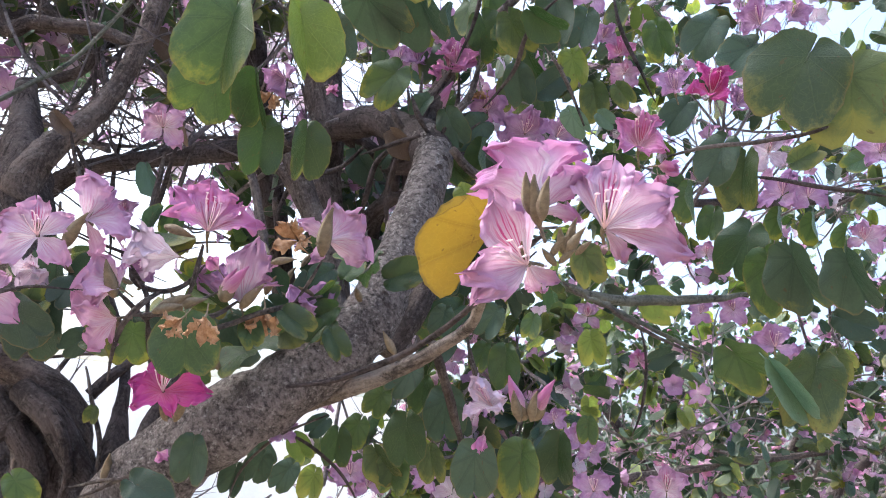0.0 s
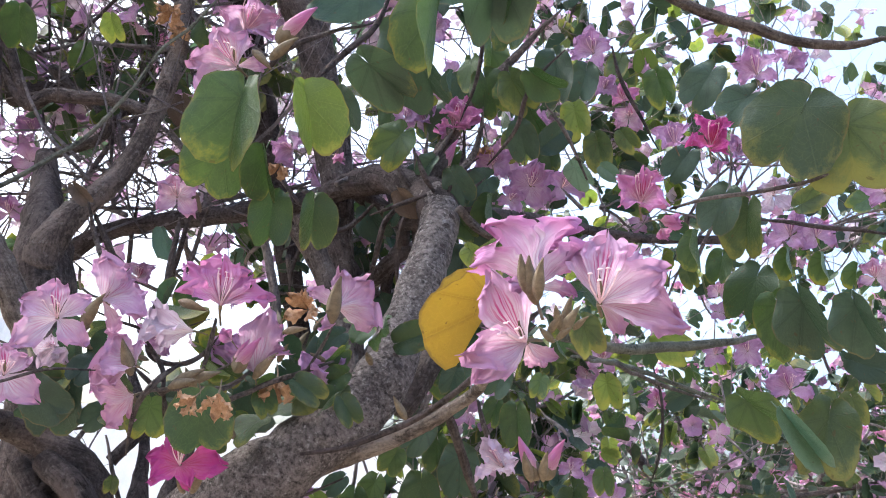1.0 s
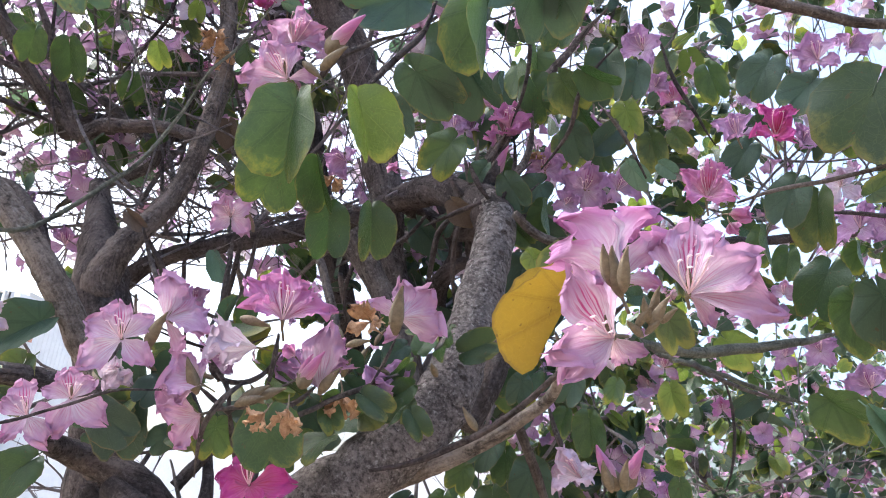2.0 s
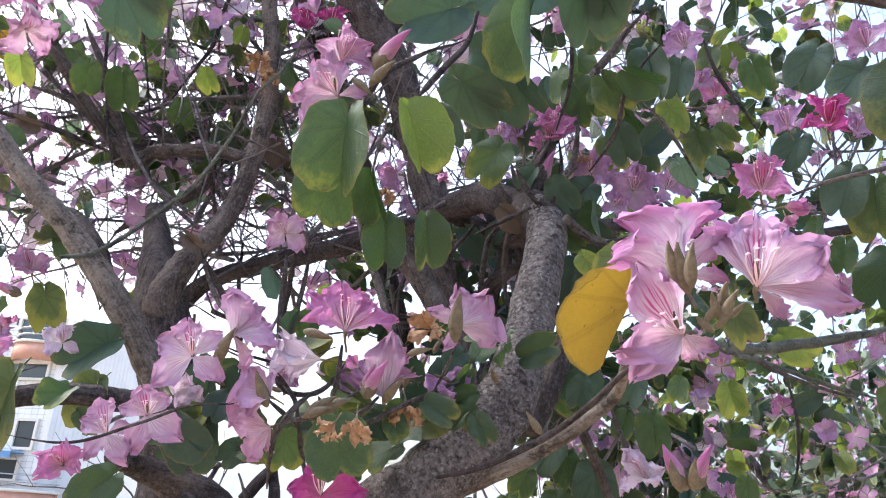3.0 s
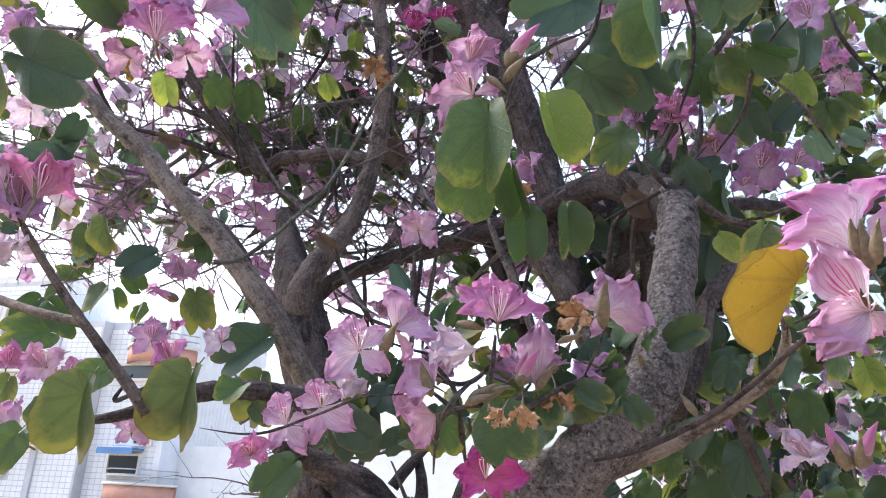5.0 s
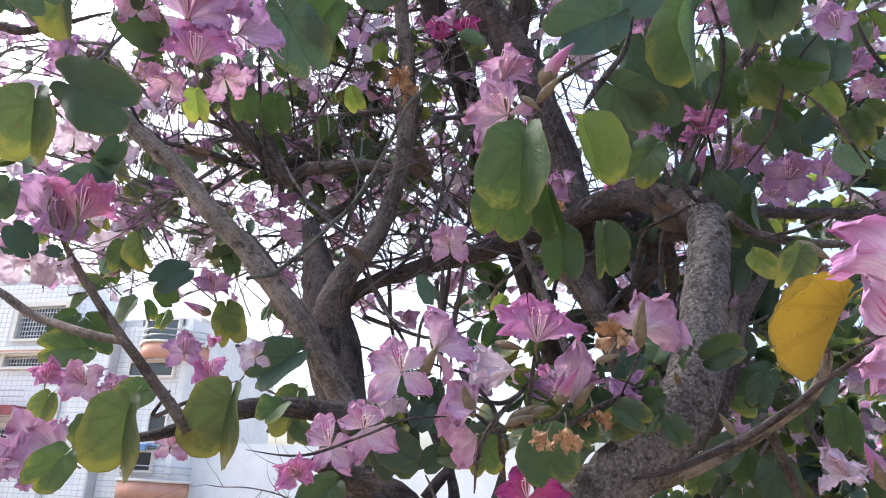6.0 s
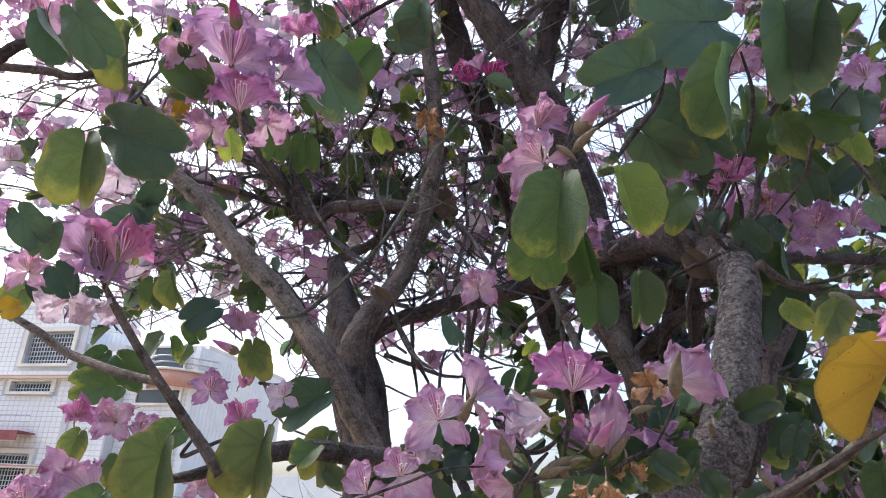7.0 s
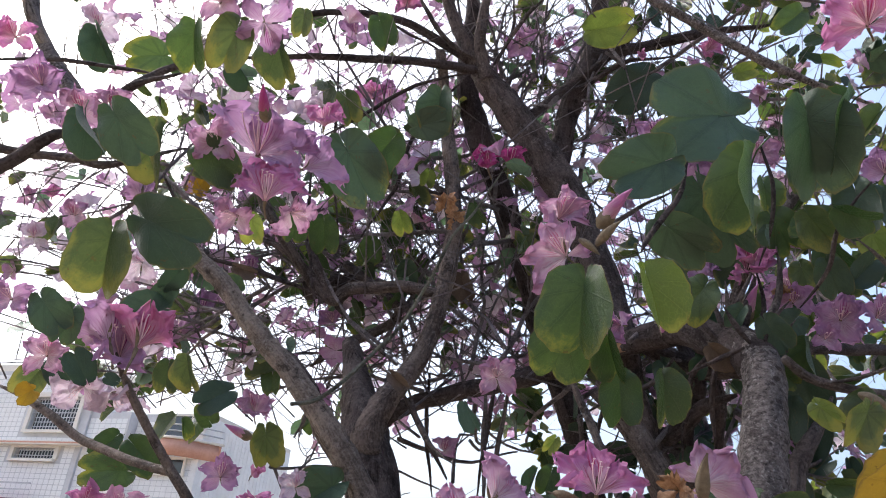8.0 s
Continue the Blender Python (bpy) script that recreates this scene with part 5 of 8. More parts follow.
leaf(tree, (0.050, 1.084, 2.344), (0.116, 1.118, 2.326), (-0.04, -0.40, -0.92), 2, "green")
leaf(tree, (-0.386, 1.370, 3.063), (-0.262, 1.384, 3.077), (0.15, -0.60, -0.79), 1, "lime")
leaf(tree, (0.035, 1.010, 2.693), (-0.013, 1.013, 2.655), (0.19, -0.94, -0.29), 1, "green")
leaf(tree, (-0.058, 1.363, 2.864), (-0.005, 1.358, 2.866), (-0.02, -0.67, -0.73), 1, "lime")
leaf(tree, (-0.710, 0.841, 2.413), (-0.667, 0.912, 2.312), (0.58, -0.76, -0.28), 0, "dark")
leaf(tree, (-0.636, 0.889, 2.443), (-0.695, 0.901, 2.377), (0.41, -0.75, -0.52), 1, "green")
leaf(tree, (-0.650, 1.100, 2.708), (-0.668, 1.145, 2.612), (0.01, -0.91, -0.42), 2, "dark")
leaf(tree, (-0.711, 1.117, 2.634), (-0.622, 1.112, 2.639), (-0.00, -0.77, -0.64), 0, "dark")
leaf(tree, (-0.877, 1.191, 3.048), (-0.856, 1.238, 2.975), (0.30, -0.84, -0.45), 1, "green")
leaf(tree, (-0.969, 1.251, 2.871), (-0.955, 1.295, 2.797), (0.39, -0.82, -0.42), 1, "aging")
leaf(tree, (-0.817, 0.539, 2.091), (-0.830, 0.560, 2.002), (0.27, -0.93, -0.26), 8, "aging")
leaf(tree, (-0.810, 0.564, 2.119), (-0.711, 0.588, 2.074), (-0.14, -0.91, -0.42), 0, "dark")
leaf(tree, (-0.787, 0.611, 2.255), (-0.735, 0.646, 2.208), (0.09, -0.84, -0.54), 1, "aging")
leaf(tree, (-0.756, 0.478, 2.188), (-0.773, 0.483, 2.135), (0.49, -0.84, -0.23), 0, "dark")
leaf(tree, (-0.773, 0.432, 2.146), (-0.758, 0.445, 2.125), (0.21, -0.89, -0.40), 1, "dark")
leaf(tree, (-1.054, 0.768, 2.595), (-1.108, 0.712, 2.555), (0.72, -0.61, -0.27), 0, "green")
leaf(tree, (-0.753, 0.503, 2.365), (-0.761, 0.533, 2.303), (0.04, -0.90, -0.44), 2, "green")
leaf(tree, (-0.681, 0.502, 2.351), (-0.712, 0.523, 2.290), (0.39, -0.79, -0.47), 1, "aging")
leaf(tree, (-0.715, 0.552, 2.344), (-0.701, 0.580, 2.302), (-0.27, -0.76, -0.60), 3, "dark")
leaf(tree, (-0.654, 0.543, 2.360), (-0.647, 0.580, 2.297), (-0.21, -0.83, -0.51), 2, "aging")
leaf(tree, (-0.862, 0.872, 2.760), (-0.876, 0.894, 2.709), (0.21, -0.88, -0.44), 1, "aging")
leaf(tree, (-0.676, 0.358, 2.109), (-0.646, 0.394, 2.064), (0.24, -0.83, -0.50), 0, "dark")
leaf(tree, (-0.724, 0.369, 2.121), (-0.704, 0.400, 2.079), (-0.26, -0.72, -0.64), 3, "dark")
leaf(tree, (-0.682, 0.433, 2.144), (-0.695, 0.463, 2.080), (-0.34, -0.88, -0.33), 3, "aging")
leaf(tree, (-1.180, 0.702, 2.627), (-1.157, 0.752, 2.551), (0.13, -0.85, -0.52), 3, "dark")
leaf(tree, (-0.997, 0.667, 1.931), (-0.987, 0.635, 1.910), (0.91, -0.41, 0.07), 0, "gold")
leaf(tree, (-1.150, 0.805, 2.011), (-1.195, 0.813, 1.963), (0.38, -0.78, -0.50), 1, "aging")
leaf(tree, (-1.136, 0.805, 2.020), (-1.106, 0.836, 1.983), (0.52, -0.81, -0.25), 1, "dark")
leaf(tree, (-0.889, 0.749, 2.077), (-0.925, 0.694, 2.051), (0.72, -0.64, 0.08), 0, "dark")
leaf(tree, (-0.894, 0.734, 2.102), (-0.860, 0.730, 2.134), (0.60, -0.41, -0.68), 0, "dark")
leaf(tree, (-0.998, 0.947, 2.076), (-0.994, 0.981, 2.017), (-0.03, -0.87, -0.49), 2, "aging")
leaf(tree, (-1.060, 0.982, 2.079), (-1.073, 1.006, 2.025), (0.45, -0.77, -0.45), 1, "aging")
leaf(tree, (-0.988, 1.081, 2.057), (-1.033, 1.037, 2.013), (0.57, -0.80, 0.11), 0, "dark")
leaf(tree, (-1.117, 0.972, 1.946), (-1.150, 0.958, 1.903), (0.45, -0.87, -0.03), 1, "green")
leaf(tree, (-1.063, 0.942, 1.929), (-1.023, 0.981, 1.884), (0.51, -0.82, -0.26), 1, "green")
leaf(tree, (-0.976, 1.195, 2.019), (-0.966, 1.221, 1.937), (0.73, -0.67, -0.12), 1, "aging")
leaf(tree, (-0.768, 1.138, 1.911), (-0.847, 1.103, 1.848), (0.27, -0.93, 0.18), 2, "dark")
leaf(tree, (-0.677, 0.981, 1.816), (-0.707, 0.999, 1.740), (-0.02, -0.97, -0.23), 1, "aging")
leaf(tree, (-0.718, 0.870, 1.804), (-0.756, 0.899, 1.694), (-0.15, -0.97, -0.20), 8, "aging")
leaf(tree, (-0.826, 0.799, 1.777), (-0.858, 0.829, 1.669), (-0.03, -0.97, -0.26), 8, "aging")
leaf(tree, (-0.838, 0.853, 1.800), (-0.885, 0.823, 1.772), (0.48, -0.85, 0.15), 0, "green")
leaf(tree, (-0.855, 0.739, 1.702), (-0.902, 0.729, 1.653), (0.51, -0.83, -0.23), 0, "green")
leaf(tree, (-1.082, 0.984, 1.889), (-1.135, 0.915, 1.875), (0.71, -0.66, 0.14), 0, "green")
leaf(tree, (-1.073, 0.908, 1.800), (-1.100, 0.917, 1.751), (0.43, -0.81, -0.39), 1, "aging")
leaf(tree, (-0.946, 0.855, 1.759), (-0.949, 0.872, 1.709), (0.03, -0.94, -0.34), 2, "aging")
leaf(tree, (-1.077, 1.162, 2.016), (-1.083, 1.116, 2.049), (0.81, -0.44, -0.39), 1, "green")
leaf(tree, (-0.926, 0.679, 1.946), (-0.942, 0.651, 1.984), (0.79, -0.60, -0.12), 0, "dark")
leaf(tree, (-0.887, 0.692, 1.948), (-0.905, 0.680, 1.953), (0.57, -0.82, -0.06), 0, "dark")
leaf(tree, (-0.273, 0.813, 1.748), (-0.265, 0.827, 1.683), (0.35, -0.92, -0.15), 7, "green")
leaf(tree, (-0.360, 0.894, 1.743), (-0.364, 0.908, 1.695), (0.62, -0.74, -0.27), 7, "green")
leaf(tree, (-0.489, 0.911, 1.771), (-0.498, 0.937, 1.682), (0.16, -0.94, -0.29), 0, "dark")
leaf(tree, (-0.486, 0.918, 1.819), (-0.481, 0.937, 1.757), (-0.43, -0.86, -0.29), 3, "dark")
leaf(tree, (-0.269, 0.911, 1.630), (-0.272, 0.927, 1.576), (-0.04, -0.96, -0.28), 1, "dark")
leaf(tree, (-0.335, 0.924, 1.575), (-0.280, 0.915, 1.553), (-0.08, -0.96, 0.27), 0, "dark")
leaf(tree, (-0.524, 1.025, 1.556), (-0.491, 1.038, 1.520), (0.44, -0.89, 0.10), 0, "green")
leaf(tree, (-0.254, 0.973, 1.777), (-0.237, 0.963, 1.741), (0.10, -0.96, 0.28), 1, "green")
leaf(tree, (-0.158, 1.023, 1.799), (-0.174, 1.018, 1.766), (-0.04, -0.98, 0.14), 1, "aging")
leaf(tree, (-0.184, 1.014, 1.825), (-0.157, 1.008, 1.850), (0.41, -0.68, -0.61), 2, "green")
leaf(tree, (-0.534, 0.841, 1.683), (-0.578, 0.826, 1.638), (0.34, -0.94, 0.01), 0, "green")
leaf(tree, (-0.490, 0.853, 1.743), (-0.436, 0.859, 1.705), (-0.03, -0.98, -0.19), 0, "dark")
leaf(tree, (-0.222, 1.008, 1.772), (-0.175, 0.973, 1.788), (-0.36, -0.77, -0.53), 1, "aging")
leaf(tree, (-0.303, 0.974, 1.799), (-0.351, 0.948, 1.832), (0.57, -0.80, 0.21), 3, "green")
leaf(tree, (0.110, 0.691, 1.838), (0.125, 0.698, 1.802), (0.01, -0.98, -0.21), 1, "aging")
leaf(tree, (0.092, 0.716, 1.819), (0.105, 0.722, 1.801), (-0.67, -0.42, -0.61), 3, "aging")
leaf(tree, (0.476, 1.038, 2.311), (0.428, 1.076, 2.186), (-0.24, -0.95, -0.20), 7, "aging")
leaf(tree, (0.532, 1.047, 2.295), (0.556, 1.093, 2.168), (-0.40, -0.83, -0.37), 7, "aging")
leaf(tree, (0.003, 1.313, 2.257), (-0.053, 1.300, 2.197), (0.38, -0.92, -0.10), 0, "dark")
leaf(tree, (0.140, 1.218, 2.249), (0.181, 1.231, 2.210), (-0.45, -0.58, -0.68), 1, "pale")
leaf(tree, (0.193, 1.220, 2.251), (0.223, 1.215, 2.226), (-0.46, -0.79, -0.40), 1, "pale")
leaf(tree, (0.387, 1.218, 2.465), (0.342, 1.239, 2.386), (-0.20, -0.97, -0.14), 0, "dark")
leaf(tree, (0.446, 1.187, 2.402), (0.384, 1.184, 2.336), (0.07, -0.98, 0.20), 0, "dark")
leaf(tree, (0.434, 1.196, 2.196), (0.433, 1.225, 2.097), (-0.68, -0.70, -0.20), 2, "aging")
leaf(tree, (0.384, 1.142, 2.192), (0.358, 1.164, 2.115), (-0.36, -0.92, -0.13), 0, "dark")
leaf(tree, (0.353, 1.209, 2.137), (0.365, 1.229, 2.070), (-0.96, -0.19, -0.22), 3, "green")
leaf(tree, (0.546, 1.468, 2.176), (0.510, 1.498, 2.069), (-0.43, -0.90, -0.11), 5, "green")
leaf(tree, (0.524, 1.338, 2.081), (0.579, 1.373, 1.973), (-0.50, -0.72, -0.48), 1, "green")
leaf(tree, (0.542, 1.288, 2.079), (0.610, 1.323, 1.971), (-0.65, -0.50, -0.57), 2, "dark")
leaf(tree, (0.589, 1.195, 2.047), (0.644, 1.225, 1.956), (-0.69, -0.45, -0.56), 2, "dark")
leaf(tree, (0.639, 1.323, 1.975), (0.705, 1.306, 1.951), (-0.36, -0.89, -0.26), 0, "dark")
leaf(tree, (0.425, 1.236, 1.881), (0.513, 1.257, 1.824), (-0.27, -0.68, -0.68), 6, "green")
leaf(tree, (0.548, 1.192, 1.873), (0.537, 1.225, 1.759), (-0.25, -0.94, -0.25), 1, "aging")
leaf(tree, (0.464, 1.163, 1.851), (0.539, 1.190, 1.774), (-0.24, -0.82, -0.52), 4, "pale")
leaf(tree, (0.646, 1.340, 1.920), (0.667, 1.356, 1.867), (-0.63, -0.63, -0.46), 1, "aging")
leaf(tree, (0.321, 1.922, 2.017), (0.343, 1.948, 1.933), (-0.13, -0.94, -0.32), 6, "lime")
leaf(tree, (0.098, 0.974, 1.832), (0.092, 0.977, 1.800), (-0.06, -0.99, -0.09), 1, "green")
leaf(tree, (0.047, 1.071, 1.673), (0.054, 1.087, 1.595), (-0.01, -0.98, -0.20), 0, "dark")
leaf(tree, (0.110, 1.092, 1.682), (0.113, 1.116, 1.602), (-0.49, -0.83, -0.26), 1, "green")
leaf(tree, (0.161, 1.120, 1.702), (0.167, 1.141, 1.631), (-0.45, -0.85, -0.29), 2, "aging")
leaf(tree, (0.240, 1.369, 1.754), (0.246, 1.383, 1.708), (-0.31, -0.90, -0.31), 1, "green")
leaf(tree, (-0.054, 1.161, 1.703), (-0.048, 1.185, 1.625), (-0.09, -0.95, -0.29), 0, "green")
leaf(tree, (-0.003, 1.202, 1.751), (0.004, 1.226, 1.669), (0.03, -0.96, -0.28), 0, "dark")
leaf(tree, (-0.101, 1.251, 1.743), (-0.122, 1.264, 1.697), (0.02, -0.96, -0.27), 5, "green")
leaf(tree, (-0.164, 1.269, 1.675), (-0.165, 1.286, 1.614), (0.15, -0.95, -0.28), 1, "green")
leaf(tree, (-0.041, 1.247, 1.769), (-0.038, 1.265, 1.709), (-0.28, -0.91, -0.29), 1, "green")
leaf(tree, (0.073, 1.084, 1.807), (0.081, 1.102, 1.747), (-0.45, -0.84, -0.31), 1, "green")
leaf(tree, (-0.017, 1.117, 1.858), (-0.027, 1.130, 1.813), (-0.15, -0.96, -0.24), 1, "dark")
leaf(tree, (0.053, 1.020, 1.846), (0.036, 1.031, 1.804), (-0.21, -0.96, -0.18), 1, "dark")
leaf(tree, (-0.107, 1.277, 1.656), (-0.064, 1.295, 1.602), (-0.21, -0.87, -0.45), 2, "aging")
leaf(tree, (-0.250, 1.175, 1.625), (-0.268, 1.188, 1.576), (0.13, -0.94, -0.31), 0, "dark")
leaf(tree, (-0.174, 1.182, 1.612), (-0.184, 1.196, 1.563), (-0.23, -0.95, -0.22), 1, "lime")
leaf(tree, (0.061, 1.218, 2.411), (-0.004, 1.217, 2.356), (0.21, -0.96, -0.18), 0, "green")
leaf(tree, (0.096, 1.161, 2.434), (0.109, 1.190, 2.338), (-0.58, -0.76, -0.31), 1, "dark")
leaf(tree, (0.058, 1.275, 2.395), (0.105, 1.301, 2.316), (-0.65, -0.52, -0.56), 2, "green")
leaf(tree, (0.150, 1.366, 2.456), (0.176, 1.388, 2.384), (-0.46, -0.78, -0.42), 1, "lime")
leaf(tree, (0.202, 1.385, 2.399), (0.223, 1.408, 2.326), (-0.48, -0.79, -0.38), 1, "aging")
leaf(tree, (0.036, 1.470, 2.438), (0.051, 1.491, 2.371), (-0.39, -0.85, -0.35), 1, "aging")
leaf(tree, (0.111, 1.481, 2.413), (0.131, 1.498, 2.359), (-0.27, -0.89, -0.37), 1, "aging")
leaf(tree, (0.327, 1.439, 2.592), (0.361, 1.463, 2.516), (-0.55, -0.70, -0.47), 1, "green")
leaf(tree, (0.292, 1.655, 2.560), (0.338, 1.671, 2.515), (-0.29, -0.78, -0.56), 1, "aging")
leaf(tree, (0.163, 1.257, 2.474), (0.151, 1.277, 2.402), (-0.22, -0.95, -0.24), 1, "dark")
leaf(tree, (-0.182, 1.167, 2.368), (-0.203, 1.186, 2.300), (-0.11, -0.96, -0.24), 0, "dark")
leaf(tree, (0.252, 1.428, 2.616), (0.236, 1.445, 2.556), (-0.38, -0.91, -0.16), 1, "aging")
leaf(tree, (0.369, 1.306, 2.341), (0.325, 1.322, 2.280), (-0.18, -0.98, -0.12), 0, "dark")
leaf(tree, (0.343, 1.257, 2.150), (0.292, 1.248, 2.171), (0.16, -0.99, -0.01), 1, "green")
leaf(tree, (0.500, 1.552, 2.236), (0.491, 1.573, 2.166), (-0.58, -0.80, -0.16), 1, "green")
leaf(tree, (0.473, 1.752, 2.262), (0.499, 1.768, 2.214), (-0.49, -0.71, -0.50), 1, "aging")
leaf(tree, (0.569, 1.340, 2.258), (0.617, 1.311, 2.285), (-0.33, -0.86, -0.39), 1, "aging")
leaf(tree, (0.708, 1.557, 2.253), (0.728, 1.578, 2.186), (-0.92, -0.19, -0.35), 3, "green")
leaf(tree, (0.636, 1.553, 2.254), (0.650, 1.574, 2.187), (-0.93, -0.25, -0.28), 3, "green")
leaf(tree, (0.781, 1.565, 2.239), (0.777, 1.582, 2.182), (-0.90, -0.43, -0.06), 3, "green")
leaf(tree, (0.750, 1.431, 2.333), (0.701, 1.423, 2.298), (0.29, -0.92, 0.29), 1, "green")
leaf(tree, (-1.074, 1.278, 2.549), (-1.119, 1.285, 2.512), (0.32, -0.77, -0.55), 1, "green")
leaf(tree, (-1.151, 1.608, 2.790), (-1.171, 1.624, 2.740), (0.54, -0.72, -0.44), 1, "lime")
leaf(tree, (-1.195, 1.526, 2.599), (-1.162, 1.561, 2.531), (0.29, -0.90, -0.32), 1, "lime")
leaf(tree, (-1.172, 1.579, 2.474), (-1.111, 1.569, 2.547), (0.56, -0.62, -0.55), 0, "green")
leaf(tree, (-1.073, 1.672, 2.598), (-1.011, 1.675, 2.638), (0.36, -0.78, -0.51), 0, "green")
leaf(tree, (-0.961, 1.647, 2.750), (-0.995, 1.671, 2.660), (0.46, -0.80, -0.39), 0, "green")
leaf(tree, (-1.083, 1.704, 2.799), (-1.052, 1.721, 2.777), (0.23, -0.90, -0.37), 1, "lime")
leaf(tree, (-1.003, 1.545, 2.399), (-0.984, 1.570, 2.347), (-0.21, -0.85, -0.48), 2, "green")
leaf(tree, (-0.644, 1.359, 2.581), (-0.622, 1.385, 2.528), (-0.39, -0.75, -0.54), 2, "green")
leaf(tree, (-0.018, 1.080, 2.031), (0.019, 1.084, 1.996), (-0.42, -0.70, -0.54), 1, "lime")
leaf(tree, (-0.028, 1.275, 2.094), (-0.040, 1.299, 2.021), (-0.36, -0.90, -0.23), 1, "dark")
leaf(tree, (0.069, 1.128, 2.052), (0.019, 1.137, 2.000), (-0.16, -0.99, -0.01), 1, "aging")
leaf(tree, (0.007, 1.266, 2.196), (0.016, 1.306, 2.129), (-0.82, -0.44, -0.36), 3, "green")
leaf(tree, (0.044, 1.214, 2.319), (0.067, 1.254, 2.261), (-0.08, -0.81, -0.59), 1, "dark")
leaf(tree, (0.087, 1.247, 2.289), (0.136, 1.240, 2.336), (0.29, -0.86, -0.42), 1, "dark")
leaf(tree, (-0.462, 0.878, 1.825), (-0.468, 0.897, 1.773), (-0.16, -0.93, -0.32), 2, "dark")
leaf(tree, (-0.428, 0.889, 1.814), (-0.441, 0.901, 1.776), (0.03, -0.95, -0.31), 1, "dark")
leaf(tree, (-0.385, 0.933, 1.865), (-0.328, 0.943, 1.872), (0.16, -0.24, -0.96), 4, "aging")
leaf(tree, (-0.363, 0.945, 1.903), (-0.378, 0.957, 1.866), (-0.04, -0.96, -0.27), 1, "green")
leaf(tree, (-0.375, 1.028, 1.965), (-0.392, 1.034, 1.941), (0.25, -0.89, -0.39), 1, "lime")
leaf(tree, (-0.291, 1.007, 1.783), (-0.264, 1.020, 1.742), (0.10, -0.97, -0.22), 1, "dark")
leaf(tree, (-0.310, 0.910, 1.797), (-0.275, 0.916, 1.782), (-0.22, -0.60, -0.77), 4, "lime")
leaf(tree, (-0.313, 0.939, 1.806), (-0.278, 0.957, 1.779), (-0.02, -0.82, -0.57), 2, "green")
leaf(tree, (-0.285, 0.967, 1.749), (-0.302, 0.954, 1.733), (0.49, -0.87, 0.08), 1, "green")
leaf(tree, (-0.251, 1.010, 1.799), (-0.272, 1.010, 1.769), (0.08, -0.99, -0.06), 1, "green")
leaf(tree, (-0.407, 0.938, 1.840), (-0.385, 0.951, 1.820), (0.11, -0.90, -0.43), 1, "dark")
leaf(tree, (0.447, 1.904, 2.135), (0.540, 1.948, 2.073), (-0.03, -0.79, -0.61), 0, "lime")
leaf(tree, (0.027, 0.941, 1.989), (0.003, 0.957, 1.934), (0.29, -0.87, -0.39), 1, "aging")
leaf(tree, (-0.431, 0.942, 1.733), (-0.459, 0.931, 1.703), (0.32, -0.94, 0.04), 0, "dark")
leaf(tree, (-0.535, 0.925, 1.720), (-0.461, 0.908, 1.741), (-0.14, -0.74, -0.68), 0, "dark")
leaf(tree, (-0.457, 1.052, 1.652), (-0.461, 1.059, 1.628), (0.39, -0.86, -0.32), 1, "aging")
leaf(tree, (-0.274, 1.127, 1.605), (-0.284, 1.140, 1.559), (-0.13, -0.96, -0.25), 1, "dark")
leaf(tree, (-0.217, 1.231, 1.615), (-0.242, 1.224, 1.570), (0.08, -0.99, 0.12), 0, "dark")
leaf(tree, (-0.137, 1.315, 1.699), (-0.157, 1.331, 1.643), (-0.12, -0.97, -0.22), 0, "green")
leaf(tree, (-0.071, 1.280, 1.653), (-0.071, 1.300, 1.584), (-0.10, -0.95, -0.28), 1, "green")
leaf(tree, (-0.200, 1.365, 1.694), (-0.232, 1.356, 1.661), (0.23, -0.97, 0.02), 0, "dark")
leaf(tree, (-0.021, 1.329, 1.670), (-0.003, 1.348, 1.610), (-0.24, -0.91, -0.35), 1, "aging")
leaf(tree, (-0.275, 1.476, 1.662), (-0.243, 1.491, 1.616), (0.13, -0.97, -0.23), 1, "lime")
leaf(tree, (-0.140, 1.437, 1.638), (-0.153, 1.454, 1.579), (-0.28, -0.94, -0.21), 1, "green")
leaf(tree, (0.008, 1.362, 1.741), (0.034, 1.378, 1.689), (-0.06, -0.94, -0.33), 1, "dark")
leaf(tree, (-0.320, 1.375, 1.641), (-0.285, 1.389, 1.599), (0.17, -0.97, -0.19), 1, "dark")
leaf(tree, (0.049, 1.232, 1.832), (0.037, 1.245, 1.788), (-0.38, -0.91, -0.16), 1, "green")
leaf(tree, (-0.007, 1.328, 1.851), (-0.031, 1.339, 1.810), (-0.17, -0.97, -0.16), 1, "dark")
leaf(tree, (-0.974, 0.606, 2.039), (-0.941, 0.634, 1.993), (0.48, -0.86, -0.19), 0, "dark")
leaf(tree, (-0.945, 0.639, 2.035), (-0.962, 0.644, 1.982), (0.48, -0.85, -0.22), 0, "dark")
leaf(tree, (-0.885, 0.743, 2.111), (-0.913, 0.739, 2.075), (0.53, -0.79, -0.30), 0, "dark")
leaf(tree, (-1.081, 1.167, 2.299), (-1.113, 1.144, 2.330), (0.52, -0.85, -0.09), 0, "green")
leaf(tree, (-0.153, 1.212, 2.167), (-0.107, 1.236, 2.136), (-0.07, -0.72, -0.69), 2, "dry")
leaf(tree, (-0.523, 1.210, 2.147), (-0.507, 1.240, 2.103), (0.15, -0.84, -0.52), 3, "dry")
leaf(tree, (-0.751, 1.247, 2.141), (-0.721, 1.272, 2.114), (0.31, -0.83, -0.46), 3, "dry")
